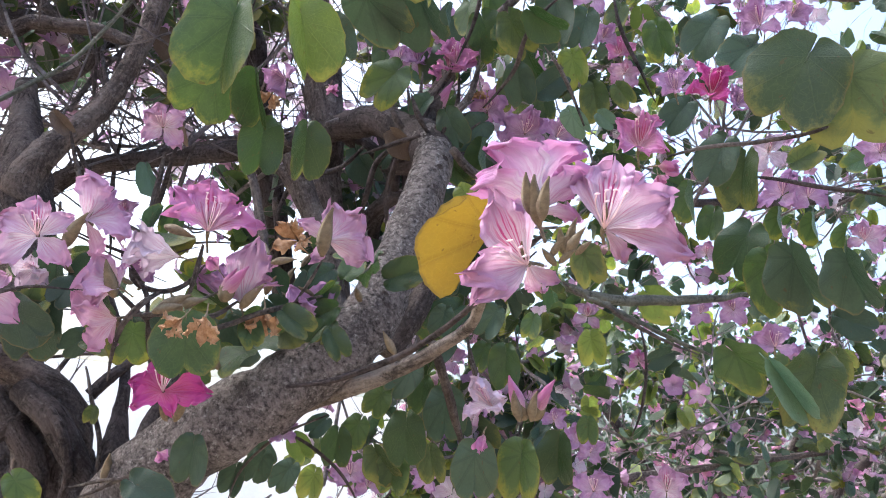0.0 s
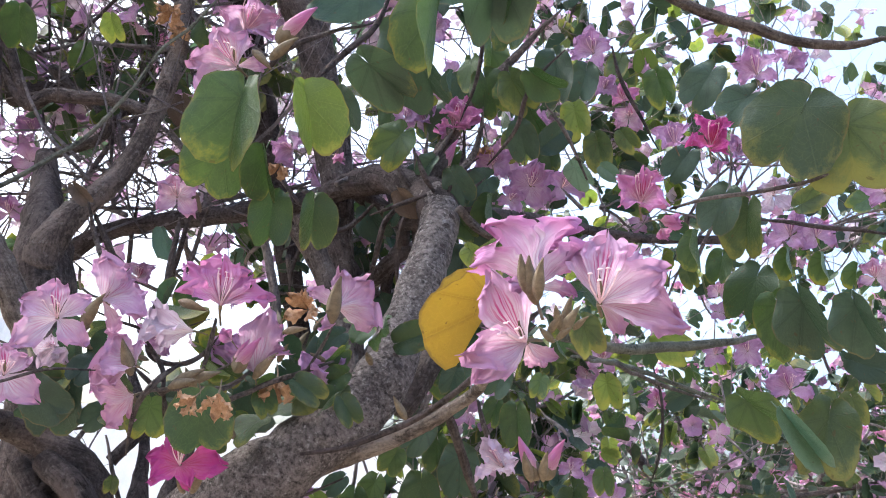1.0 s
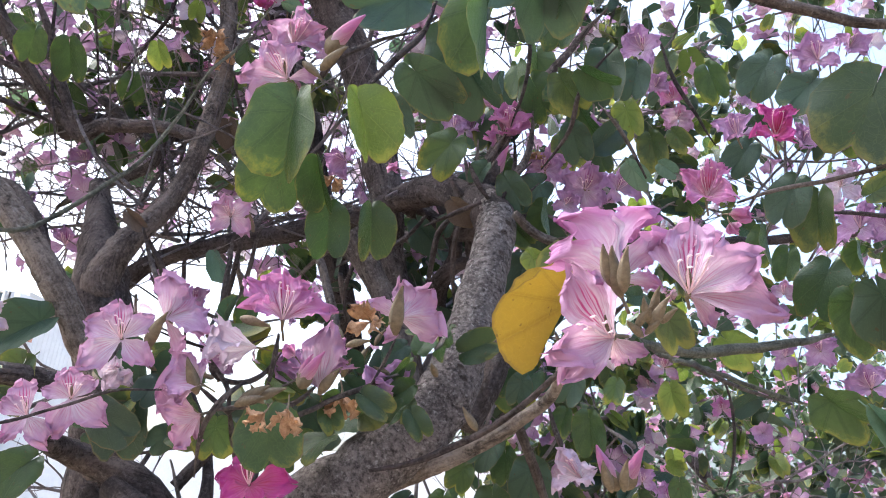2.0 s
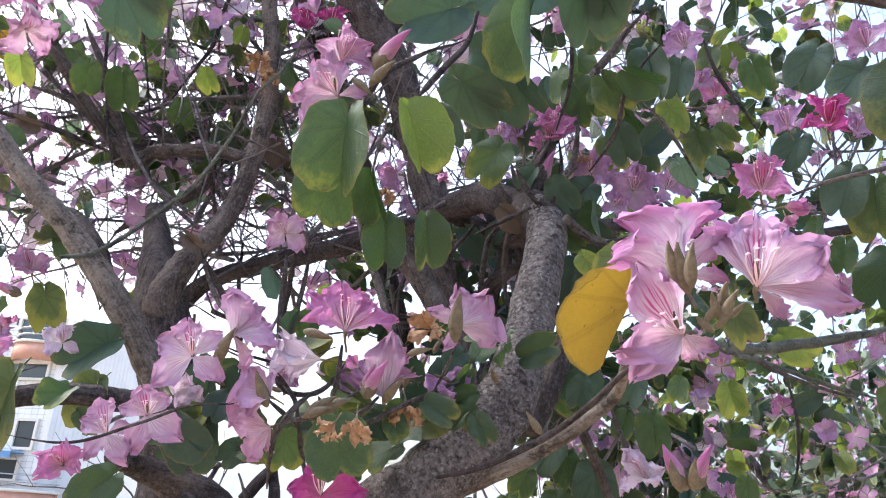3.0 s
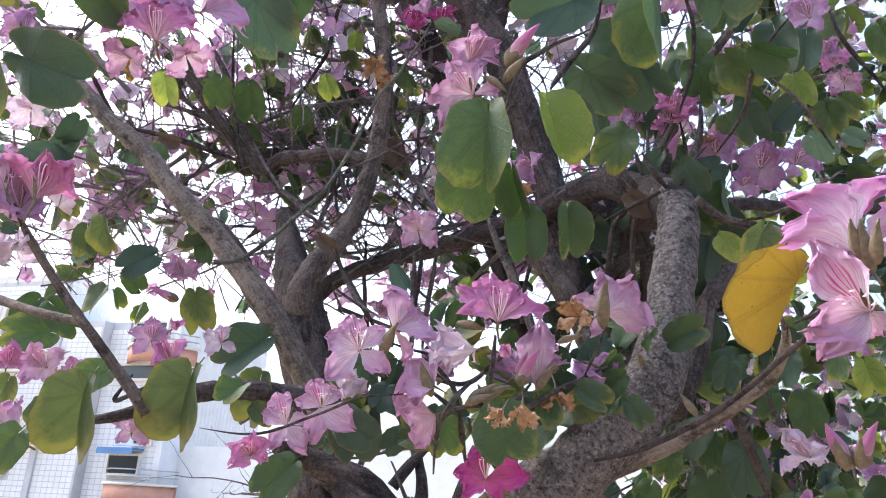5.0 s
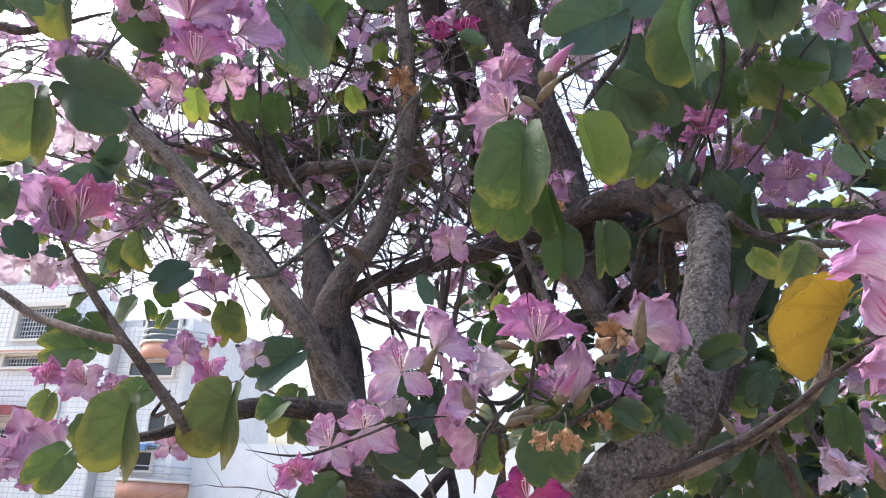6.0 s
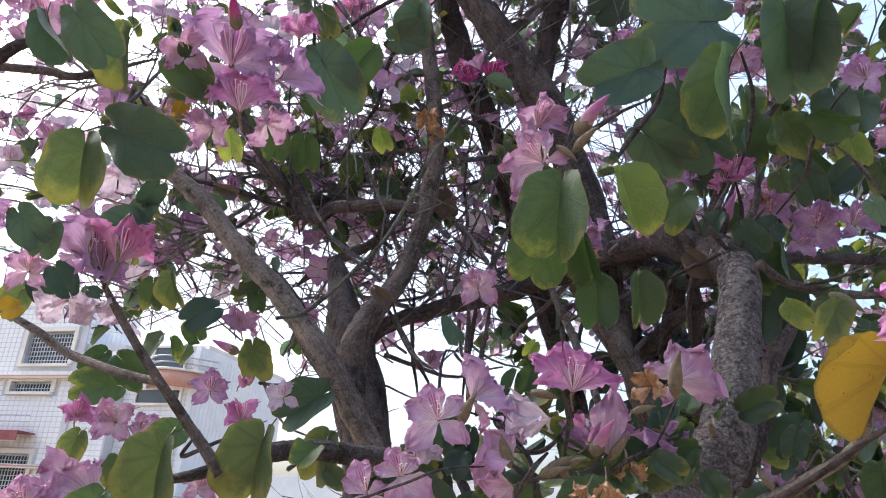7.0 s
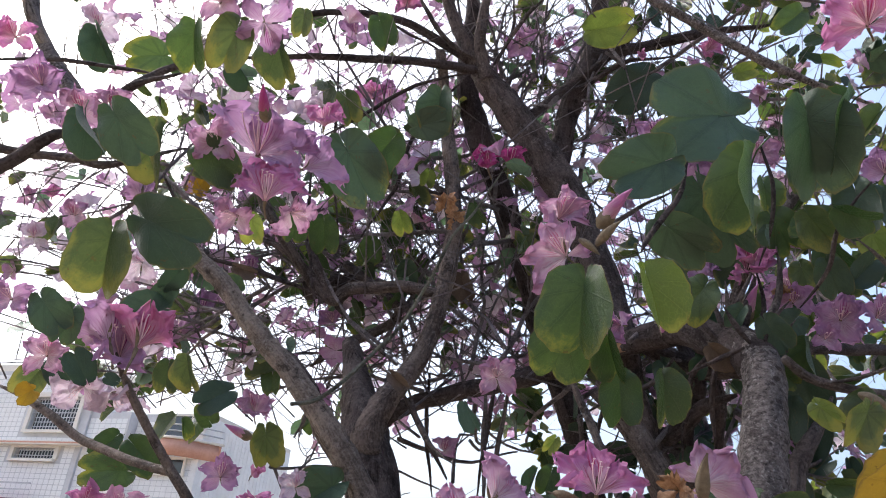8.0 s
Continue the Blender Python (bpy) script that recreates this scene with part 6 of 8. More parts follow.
leaf(tree, (-0.693, 1.450, 2.448), (-0.677, 1.479, 2.382), (-0.01, -0.91, -0.41), 2, "dry")
leaf(tree, (-1.126, 1.189, 2.370), (-1.075, 1.209, 2.356), (0.12, -0.76, -0.64), 3, "dry")
leaf(tree, (0.002, 1.196, 1.882), (-0.050, 1.201, 1.831), (-0.09, -1.00, 0.01), 0, "green")
leaf(tree, (-0.025, 1.336, 1.931), (-0.042, 1.312, 1.984), (0.19, -0.91, -0.36), 1, "dark")
leaf(tree, (-0.052, 1.218, 1.783), (-0.095, 1.224, 1.733), (-0.14, -0.99, -0.00), 0, "dark")
leaf(tree, (-0.056, 1.239, 1.873), (-0.007, 1.270, 1.826), (0.07, -0.86, -0.51), 1, "green")
leaf(tree, (0.036, 0.732, 1.872), (-0.008, 0.751, 1.778), (-0.98, -0.02, 0.2), 9, "gold")
leaf(tree, (-0.006, 1.427, 2.222), (0.037, 1.495, 2.127), (-0.16, -0.77, -0.62), 1, "dark")
leaf(tree, (-0.030, 1.527, 2.130), (0.005, 1.591, 2.035), (-0.15, -0.79, -0.59), 0, "dark")
leaf(tree, (0.044, 1.552, 2.137), (0.005, 1.586, 2.044), (-0.44, -0.88, -0.15), 1, "dark")
leaf(tree, (-0.244, 1.404, 2.208), (-0.195, 1.437, 2.149), (-0.15, -0.81, -0.56), 2, "dark")
leaf(tree, (-0.210, 1.553, 2.066), (-0.154, 1.584, 2.017), (-0.06, -0.83, -0.55), 1, "dark")
leaf(tree, (-0.335, 1.072, 1.782), (-0.245, 1.054, 1.751), (-0.30, -0.95, -0.13), 0, "dark")
leaf(tree, (-0.321, 1.114, 1.747), (-0.282, 1.079, 1.779), (-0.17, -0.56, -0.81), 1, "aging")
leaf(tree, (-0.444, 1.117, 1.789), (-0.464, 1.126, 1.754), (-0.04, -0.97, -0.24), 1, "dark")
leaf(tree, (-0.663, 1.213, 1.780), (-0.691, 1.228, 1.724), (0.23, -0.90, -0.36), 1, "dark")
leaf(tree, (-0.279, 1.138, 1.815), (-0.229, 1.142, 1.771), (-0.05, -0.99, -0.13), 0, "dark")
leaf(tree, (-0.222, 1.138, 1.823), (-0.177, 1.121, 1.804), (-0.46, -0.89, -0.10), 1, "dark")
leaf(tree, (-0.151, 1.321, 2.469), (-0.143, 1.348, 2.401), (0.45, -0.84, -0.29), 2, "green")
leaf(tree, (0.069, 1.511, 2.571), (0.079, 1.522, 2.510), (-0.53, -0.83, -0.22), 1, "dark")
leaf(tree, (-0.061, 1.319, 2.513), (-0.055, 1.327, 2.436), (-0.61, -0.81, -0.08), 0, "green")
leaf(tree, (-0.144, 1.530, 2.506), (-0.187, 1.519, 2.439), (0.72, -0.66, -0.27), 1, "green")
leaf(tree, (-0.068, 1.364, 2.326), (-0.110, 1.370, 2.266), (0.54, -0.73, -0.42), 2, "green")
leaf(tree, (-0.089, 1.311, 2.395), (-0.113, 1.315, 2.310), (0.06, -1.00, -0.02), 0, "aging")
leaf(tree, (-0.024, 1.370, 2.583), (-0.018, 1.389, 2.501), (0.43, -0.90, -0.16), 2, "green")
leaf(tree, (-0.174, 1.418, 2.575), (-0.208, 1.408, 2.508), (0.53, -0.85, -0.01), 2, "dark")
leaf(tree, (-0.199, 1.275, 2.377), (-0.196, 1.298, 2.317), (-0.35, -0.87, -0.36), 1, "green")
leaf(tree, (-0.093, 1.504, 2.586), (-0.099, 1.512, 2.508), (0.22, -0.97, -0.07), 0, "aging")
leaf(tree, (-0.186, 1.450, 2.776), (-0.148, 1.457, 2.692), (-0.21, -0.97, -0.10), 1, "dark")
leaf(tree, (-0.066, 1.279, 2.220), (-0.037, 1.284, 2.176), (-0.40, -0.85, -0.34), 2, "dark")
leaf(tree, (-0.131, 1.323, 2.273), (-0.145, 1.328, 2.221), (-0.14, -0.99, -0.05), 2, "dark")
leaf(tree, (-0.047, 1.289, 2.155), (-0.012, 1.292, 2.117), (-0.37, -0.83, -0.42), 2, "green")
leaf(tree, (-0.166, 1.326, 2.187), (-0.181, 1.330, 2.143), (-0.11, -0.99, -0.05), 2, "dark")
leaf(tree, (-0.065, 1.189, 2.205), (-0.028, 1.209, 2.149), (-0.20, -0.87, -0.45), 0, "dark")
leaf(tree, (-0.095, 1.192, 2.229), (-0.120, 1.198, 2.190), (-0.20, -0.98, -0.03), 2, "dark")

branch(tree, "shoot", SHOOT_GREEN, [(-0.841, 1.049, 2.022, 0.0036), (-0.808, 1.092, 2.044, 0.0040), (-0.764, 1.142, 2.121, 0.0042), (-0.728, 1.190, 2.203, 0.0040), (-0.689, 1.217, 2.292, 0.0038), (-0.639, 1.220, 2.416, 0.0034), (-0.589, 1.230, 2.495, 0.0030), (-0.530, 1.216, 2.583, 0.0026)], 8)
leaf(tree, (-1.609, 1.585, 2.916), (-1.690, 1.630, 2.859), (0.45, -0.8, -0.3), 2, "gold")
leaf(tree, (-0.952, 0.971, 2.364), (-0.964, 1.014, 2.318), (0.27, -0.85, -0.35), 1, "lime")
leaf(tree, (-0.974, 1.163, 2.479), (-1.005, 1.202, 2.420), (0.47, -0.85, -0.35), 0, "green")
leaf(tree, (-0.952, 1.231, 2.502), (-0.966, 1.288, 2.433), (0.29, -0.85, -0.35), 1, "green")
leaf(tree, (-0.921, 1.422, 2.545), (-0.948, 1.466, 2.484), (0.43, -0.85, -0.35), 0, "green")
leaf(tree, (-0.847, 1.482, 2.506), (-0.856, 1.529, 2.455), (0.31, -0.85, -0.35), 1, "dark")
leaf(tree, (-0.781, 1.256, 2.514), (-0.779, 1.303, 2.476), (0.21, -0.85, -0.35), 2, "lime")
leaf(tree, (-0.742, 1.309, 2.654), (-0.762, 1.343, 2.627), (0.41, -0.85, -0.35), 1, "lime")
leaf(tree, (-1.097, 1.453, 2.535), (-1.091, 1.513, 2.480), (0.15, -0.85, -0.35), 1, "green")
leaf(tree, (-1.131, 1.509, 2.827), (-1.133, 1.574, 2.777), (0.20, -0.85, -0.35), 1, "green")

flower(tree, (-0.557, 0.778, 1.685), (0.32, -0.94, 0.11), (-0.10, -0.13, 0.99), 0.060, "trumpet", "pink")
flower(tree, (-0.286, 0.915, 1.825), (-0.34, -0.83, 0.44), (0.01, -0.20, 0.98), 0.042, "closed", "pink")
flower(tree, (-0.202, 0.930, 1.877), (-0.06, -0.99, -0.15), (0.03, -0.25, 0.97), 0.068, "withered", "pale")
flower(tree, (-0.245, 0.790, 1.746), (0.02, -0.40, -0.92), (-0.21, 0.88, 0.43), 0.050, "withered", "pale")
flower(tree, (-0.263, 0.776, 1.739), (-0.36, -0.51, -0.78), (-0.23, 0.87, 0.42), 0.041, "withered", "pale")
flower(tree, (-0.240, 0.983, 1.794), (0.19, -0.43, -0.88), (-0.16, 0.88, 0.45), 0.070, "withered", "pale")
flower(tree, (-0.503, 1.139, 2.094), (0.34, -0.93, -0.16), (0.05, -0.36, 0.93), 0.077, "open", "pale")
flower(tree, (-0.358, 0.916, 2.269), (0.54, -0.84, 0.05), (0.10, -0.54, 0.83), 0.108, "trumpet", "pale")
flower(tree, (-0.622, 1.380, 2.690), (0.07, -0.92, 0.39), (-0.25, 0.55, 0.79), 0.104, "trumpet", "magenta")
flower(tree, (-0.567, 1.366, 2.680), (0.40, -0.86, 0.32), (-0.23, 0.55, 0.80), 0.102, "trumpet", "magenta")
flower(tree, (-0.078, 1.301, 2.341), (0.14, -0.90, 0.42), (0.01, 0.69, 0.72), 0.095, "trumpet", "pink")
flower(tree, (-0.059, 1.324, 2.382), (0.52, -0.85, 0.07), (0.04, -0.49, 0.87), 0.075, "trumpet", "pink")
flower(tree, (-0.274, 0.975, 2.117), (-0.22, -0.92, -0.32), (0.06, -0.43, 0.90), 0.065, "trumpet", "lilac")
flower(tree, (-0.221, 1.007, 2.129), (0.51, -0.71, -0.48), (0.05, -0.43, 0.90), 0.058, "closed", "pink")
flower(tree, (-0.290, 0.979, 2.094), (-0.20, -0.35, -0.92), (-0.17, 0.72, 0.67), 0.049, "withered", "pale")
flower(tree, (0.079, 1.372, 2.270), (-0.09, -0.97, -0.23), (0.03, -0.42, 0.91), 0.1, "open", "lilac")
flower(tree, (0.140, 1.387, 2.278), (0.29, -0.95, -0.12), (0.03, -0.42, 0.91), 0.084, "open", "lilac")
flower(tree, (-0.010, 1.507, 2.373), (-0.22, -0.97, -0.13), (0.04, -0.44, 0.90), 0.071, "open", "pale")
flower(tree, (-0.166, 1.257, 2.331), (0.18, -0.97, 0.14), (0.05, -0.48, 0.88), 0.052, "open", "lilac")
flower(tree, (0.230, 1.053, 2.114), (-0.14, -0.90, 0.40), (0.13, 0.72, 0.68), 0.102, "trumpet", "pink")
flower(tree, (0.261, 1.061, 2.093), (0.65, -0.71, -0.25), (-0.15, -0.38, 0.91), 0.065, "closed", "pink")
flower(tree, (0.267, 1.083, 2.089), (0.12, -0.52, -0.85), (-0.15, -0.37, 0.92), 0.050, "closed", "pink")
flower(tree, (0.300, 1.139, 2.259), (-0.37, -0.89, 0.26), (0.15, 0.67, 0.72), 0.077, "trumpet", "lilac")
flower(tree, (0.352, 1.123, 2.250), (-0.20, -0.92, 0.34), (0.19, 0.66, 0.72), 0.098, "trumpet", "magenta")
flower(tree, (0.406, 1.173, 2.266), (0.18, -0.98, 0.12), (-0.18, -0.44, 0.88), 0.065, "trumpet", "lilac")
flower(tree, (0.447, 1.179, 2.430), (-0.36, -0.93, 0.06), (-0.21, -0.51, 0.83), 0.086, "open", "lilac")
flower(tree, (0.516, 1.219, 2.482), (0.01, -1.00, -0.01), (-0.22, -0.51, 0.83), 0.068, "trumpet", "lilac")
flower(tree, (0.638, 1.545, 2.283), (-0.47, -0.87, 0.14), (-0.15, -0.34, 0.93), 0.101, "open", "lilac")
flower(tree, (0.691, 1.547, 2.285), (-0.21, -0.97, 0.15), (-0.15, -0.34, 0.93), 0.089, "open", "lilac")
flower(tree, (0.561, 1.427, 2.318), (-0.15, -0.94, -0.32), (-0.16, -0.39, 0.91), 0.078, "open", "white")
flower(tree, (0.600, 1.712, 2.066), (-0.33, -0.94, -0.04), (-0.10, -0.22, 0.97), 0.082, "open", "lilac")
flower(tree, (0.622, 1.537, 1.955), (-0.27, -0.94, 0.21), (-0.08, -0.18, 0.98), 0.095, "open", "lilac")
flower(tree, (0.558, 1.812, 2.073), (-0.20, -0.96, 0.18), (-0.10, -0.21, 0.97), 0.067, "open", "lilac")
flower(tree, (0.820, 1.574, 2.216), (-0.36, -0.93, 0.08), (-0.13, -0.30, 0.95), 0.083, "open", "pale")
flower(tree, (0.729, 1.336, 2.299), (-0.47, -0.87, -0.12), (-0.17, -0.38, 0.91), 0.083, "open", "lilac")
flower(tree, (0.613, 1.964, 2.273), (-0.30, -0.95, -0.01), (-0.12, -0.28, 0.95), 0.074, "open", "pale")
flower(tree, (0.021, 1.579, 2.419), (-0.15, -0.99, -0.08), (-0.13, -0.45, 0.88), 0.107, "open", "pale")
flower(tree, (0.088, 1.412, 2.288), (0.00, -1.00, -0.03), (-0.13, -0.43, 0.90), 0.095, "open", "lilac")
flower(tree, (0.325, 1.813, 2.736), (-0.22, -0.95, 0.22), (0.09, 0.65, 0.75), 0.097, "trumpet", "pink")
flower(tree, (0.340, 1.826, 2.695), (-0.07, -0.91, -0.41), (-0.16, -0.48, 0.86), 0.089, "open", "pale")
flower(tree, (-0.140, 1.325, 2.369), (0.00, -0.97, 0.24), (-0.13, 0.67, 0.73), 0.065, "trumpet", "lilac")
flower(tree, (-0.219, 1.449, 2.466), (0.21, -0.96, -0.21), (-0.09, -0.52, 0.85), 0.071, "open", "lilac")
flower(tree, (0.060, 1.006, 1.717), (-0.52, -0.84, 0.17), (-0.12, -0.09, 0.99), 0.078, "trumpet", "white")
flower(tree, (0.054, 1.016, 1.682), (-0.05, -0.76, -0.65), (-0.12, -0.05, 0.99), 0.056, "closed", "pink")
flower(tree, (-0.206, 1.065, 1.650), (0.19, -0.85, 0.49), (-0.18, -0.06, 0.98), 0.045, "open", "lilac")
flower(tree, (-0.150, 1.393, 1.608), (0.07, -0.95, 0.31), (-0.17, -0.01, 0.99), 0.068, "open", "lilac")
flower(tree, (-0.119, 1.399, 1.593), (0.24, -0.90, 0.35), (-0.16, 0.01, 0.99), 0.058, "open", "lilac")
flower(tree, (0.295, 1.793, 1.742), (-0.08, -0.97, 0.24), (-0.09, -0.05, 0.99), 0.076, "open", "lilac")
flower(tree, (0.341, 1.904, 1.727), (-0.09, -0.96, 0.26), (-0.09, -0.04, 1.00), 0.080, "open", "lilac")
flower(tree, (0.208, 1.575, 1.759), (-0.05, -0.97, 0.23), (-0.10, -0.07, 0.99), 0.056, "open", "lilac")
flower(tree, (0.389, 1.406, 1.653), (-0.16, -0.91, 0.39), (-0.05, -0.01, 1.00), 0.075, "open", "pale")
flower(tree, (0.284, 1.510, 1.637), (-0.19, -0.90, 0.39), (-0.08, 0.01, 1.00), 0.083, "open", "lilac")
flower(tree, (0.563, 2.445, 2.052), (-0.24, -0.96, 0.13), (-0.10, -0.15, 0.98), 0.071, "open", "pink")
flower(tree, (0.325, 2.009, 2.076), (-0.17, -0.99, -0.02), (-0.11, -0.20, 0.97), 0.089, "open", "pale")
flower(tree, (0.313, 2.219, 2.068), (-0.15, -0.99, 0.00), (-0.11, -0.18, 0.98), 0.082, "open", "pale")
flower(tree, (-0.007, 1.640, 1.858), (-0.22, -0.97, 0.13), (-0.13, -0.14, 0.98), 0.071, "open", "lilac")
flower(tree, (-0.921, 0.694, 2.000), (-0.60, 0.04, 0.80), (0.06, -0.35, 0.94), 0.119, "trumpet", "lilac")
flower(tree, (-0.887, 0.707, 1.998), (-0.18, 0.32, 0.93), (0.06, -0.34, 0.94), 0.119, "trumpet", "pink")
flower(tree, (-0.930, 0.727, 1.995), (0.52, -0.72, 0.46), (-0.63, 0.54, 0.55), 0.110, "trumpet", "lilac")
flower(tree, (-0.969, 0.718, 1.952), (0.35, -0.59, -0.73), (0.03, -0.31, 0.95), 0.086, "open", "white")
flower(tree, (-0.933, 0.733, 1.947), (0.71, -0.13, -0.69), (0.02, -0.31, 0.95), 0.078, "open", "white")
flower(tree, (-0.747, 0.683, 2.279), (0.46, -0.89, 0.06), (0.19, -0.52, 0.83), 0.146, "open", "lilac")
flower(tree, (-0.750, 0.675, 2.176), (0.04, -0.76, -0.65), (0.15, -0.47, 0.87), 0.068, "open", "pale")
flower(tree, (-0.759, 0.858, 2.457), (0.53, -0.81, 0.24), (-0.38, 0.48, 0.79), 0.090, "trumpet", "pink")
flower(tree, (-0.765, 0.617, 2.258), (0.13, -0.92, -0.37), (0.21, -0.52, 0.83), 0.067, "open", "pale")
flower(tree, (-0.820, 0.572, 2.149), (-0.44, 0.00, 0.90), (0.18, -0.46, 0.87), 0.070, "trumpet", "lilac")
flower(tree, (-0.861, 0.645, 2.097), (0.43, -0.61, -0.67), (0.13, -0.41, 0.90), 0.059, "open", "white")
flower(tree, (-1.028, 1.161, 1.915), (0.52, -0.82, 0.24), (-0.04, -0.22, 0.97), 0.081, "open", "lilac")
flower(tree, (-0.773, 0.891, 1.819), (0.45, -0.81, 0.38), (-0.05, -0.19, 0.98), 0.069, "trumpet", "pink")
flower(tree, (-0.832, 0.959, 1.883), (0.72, -0.63, 0.29), (-0.03, -0.22, 0.97), 0.053, "closed", "pink")
flower(tree, (-0.996, 1.180, 2.042), (0.40, -0.77, 0.50), (-0.52, 0.67, 0.52), 0.095, "trumpet", "pale")
flower(tree, (-0.818, 1.074, 1.887), (0.47, -0.87, 0.14), (-0.03, -0.21, 0.98), 0.058, "open", "white")
flower(tree, (-1.119, 0.940, 1.824), (0.64, -0.55, 0.54), (-0.07, -0.22, 0.97), 0.074, "trumpet", "pink")
flower(tree, (-1.018, 0.920, 1.817), (0.32, -0.92, 0.24), (-0.07, -0.21, 0.98), 0.080, "open", "pale")
flower(tree, (-0.985, 0.937, 1.803), (0.84, -0.47, 0.28), (-0.07, -0.19, 0.98), 0.071, "open", "pale")
flower(tree, (-0.992, 0.755, 1.684), (0.44, -0.89, 0.12), (-0.14, -0.16, 0.98), 0.074, "open", "pale")
flower(tree, (-0.900, 0.994, 1.728), (0.60, -0.75, 0.27), (-0.10, -0.13, 0.99), 0.062, "open", "pale")
flower(tree, (-1.229, 1.393, 2.458), (0.47, -0.81, 0.35), (-0.49, 0.57, 0.65), 0.085, "trumpet", "lilac")
flower(tree, (-1.355, 1.390, 2.352), (0.60, -0.80, -0.04), (0.08, -0.37, 0.93), 0.127, "open", "lilac")
flower(tree, (-1.398, 1.394, 2.303), (0.64, -0.73, 0.22), (0.06, -0.35, 0.93), 0.099, "open", "lilac")
flower(tree, (-1.034, 1.497, 2.358), (0.27, -0.96, 0.03), (0.07, -0.37, 0.93), 0.085, "trumpet", "lilac")
flower(tree, (-1.086, 1.409, 2.247), (0.68, -0.41, -0.61), (0.05, -0.34, 0.94), 0.080, "closed", "lilac")
flower(tree, (-1.070, 1.552, 2.177), (0.45, -0.88, 0.14), (0.02, -0.29, 0.96), 0.085, "open", "lilac")
flower(tree, (-0.713, 1.499, 2.045), (0.41, -0.89, 0.20), (0.01, -0.23, 0.97), 0.076, "trumpet", "pale")
flower(tree, (-0.954, 1.637, 2.653), (0.39, -0.92, 0.04), (0.11, -0.46, 0.88), 0.078, "open", "lilac")
flower(tree, (-0.913, 1.727, 2.751), (0.36, -0.93, 0.02), (0.11, -0.48, 0.87), 0.065, "open", "pink")
flower(tree, (-1.308, 1.510, 2.374), (0.56, -0.83, -0.04), (0.07, -0.36, 0.93), 0.089, "open", "pale")
flower(tree, (-0.653, 0.512, 2.352), (0.40, -0.37, -0.84), (-0.21, 0.64, -0.74), 0.074, "wide", "lilac")
flower(tree, (-0.720, 0.502, 2.391), (0.39, -0.76, -0.52), (0.23, -0.64, 0.73), 0.065, "open", "pale")
flower(tree, (-0.960, 0.489, 2.288), (0.55, -0.83, -0.09), (0.20, -0.56, 0.81), 0.082, "trumpet", "lilac")
flower(tree, (-0.875, 0.490, 2.235), (0.62, -0.70, -0.36), (0.18, -0.55, 0.82), 0.067, "open", "pale")
flower(tree, (-0.845, 0.499, 2.241), (0.91, -0.40, -0.10), (0.18, -0.55, 0.81), 0.063, "trumpet", "pale")
flower(tree, (0.025, 0.618, 2.302), (-0.25, -0.95, -0.16), (0.02, -0.66, 0.75), 0.089, "open", "pink")
flower(tree, (-0.208, 1.133, 2.514), (0.15, -0.91, -0.38), (0.07, -0.56, 0.83), 0.099, "open", "pale")
flower(tree, (-0.162, 1.152, 2.511), (0.43, -0.89, -0.14), (0.07, -0.55, 0.83), 0.083, "trumpet", "lilac")
flower(tree, (-0.484, 1.434, 3.096), (0.45, -0.70, -0.55), (0.11, -0.66, 0.74), 0.089, "closed", "pink")
flower(tree, (-0.569, 1.411, 3.079), (0.22, -0.88, -0.41), (0.12, -0.66, 0.74), 0.089, "open", "lilac")
flower(tree, (-0.538, 1.504, 2.706), (0.40, -0.86, -0.33), (0.08, -0.52, 0.85), 0.085, "open", "lilac")
flower(tree, (-1.727, 1.127, 2.563), (0.49, -0.86, 0.15), (0.11, -0.48, 0.87), 0.063, "trumpet", "pale")
flower(tree, (-1.678, 1.140, 2.574), (0.70, -0.60, 0.38), (-0.64, 0.40, 0.65), 0.063, "trumpet", "pink")
flower(tree, (-1.637, 1.177, 2.534), (0.69, -0.71, -0.12), (0.09, -0.47, 0.88), 0.071, "open", "lilac")
flower(tree, (-1.238, 0.610, 2.535), (0.58, -0.80, -0.13), (0.24, -0.58, 0.78), 0.072, "open", "pink")
flower(tree, (-1.248, 0.758, 2.699), (0.67, -0.60, -0.42), (0.24, -0.60, 0.76), 0.089, "open", "white")
flower(tree, (-0.877, 1.339, 3.218), (0.46, -0.88, -0.11), (0.17, -0.68, 0.71), 0.094, "trumpet", "pink")
flower(tree, (-1.015, 1.327, 3.143), (0.43, -0.85, -0.31), (0.18, -0.65, 0.74), 0.094, "open", "lilac")
flower(tree, (-0.976, 1.513, 3.046), (0.39, -0.89, -0.24), (0.14, -0.60, 0.79), 0.114, "open", "lilac")
flower(tree, (-1.021, 1.494, 3.049), (0.12, -0.96, -0.24), (0.14, -0.60, 0.79), 0.114, "open", "pink")
flower(tree, (-0.264, 1.358, 2.948), (0.27, -0.83, -0.48), (0.08, -0.65, 0.76), 0.073, "closed", "pink")
flower(tree, (-0.111, 1.403, 2.974), (0.31, -0.93, -0.17), (0.06, -0.65, 0.76), 0.080, "trumpet", "pink")
flower(tree, (-0.128, 1.423, 2.925), (-0.19, -0.95, -0.24), (0.06, -0.63, 0.77), 0.067, "open", "lilac")
flower(tree, (-0.032, 1.279, 2.592), (-0.06, -0.96, -0.27), (0.06, -0.55, 0.83), 0.078, "open", "pale")
flower(tree, (-0.016, 1.316, 2.757), (0.06, -0.99, -0.13), (0.05, -0.61, 0.79), 0.083, "closed", "pale")
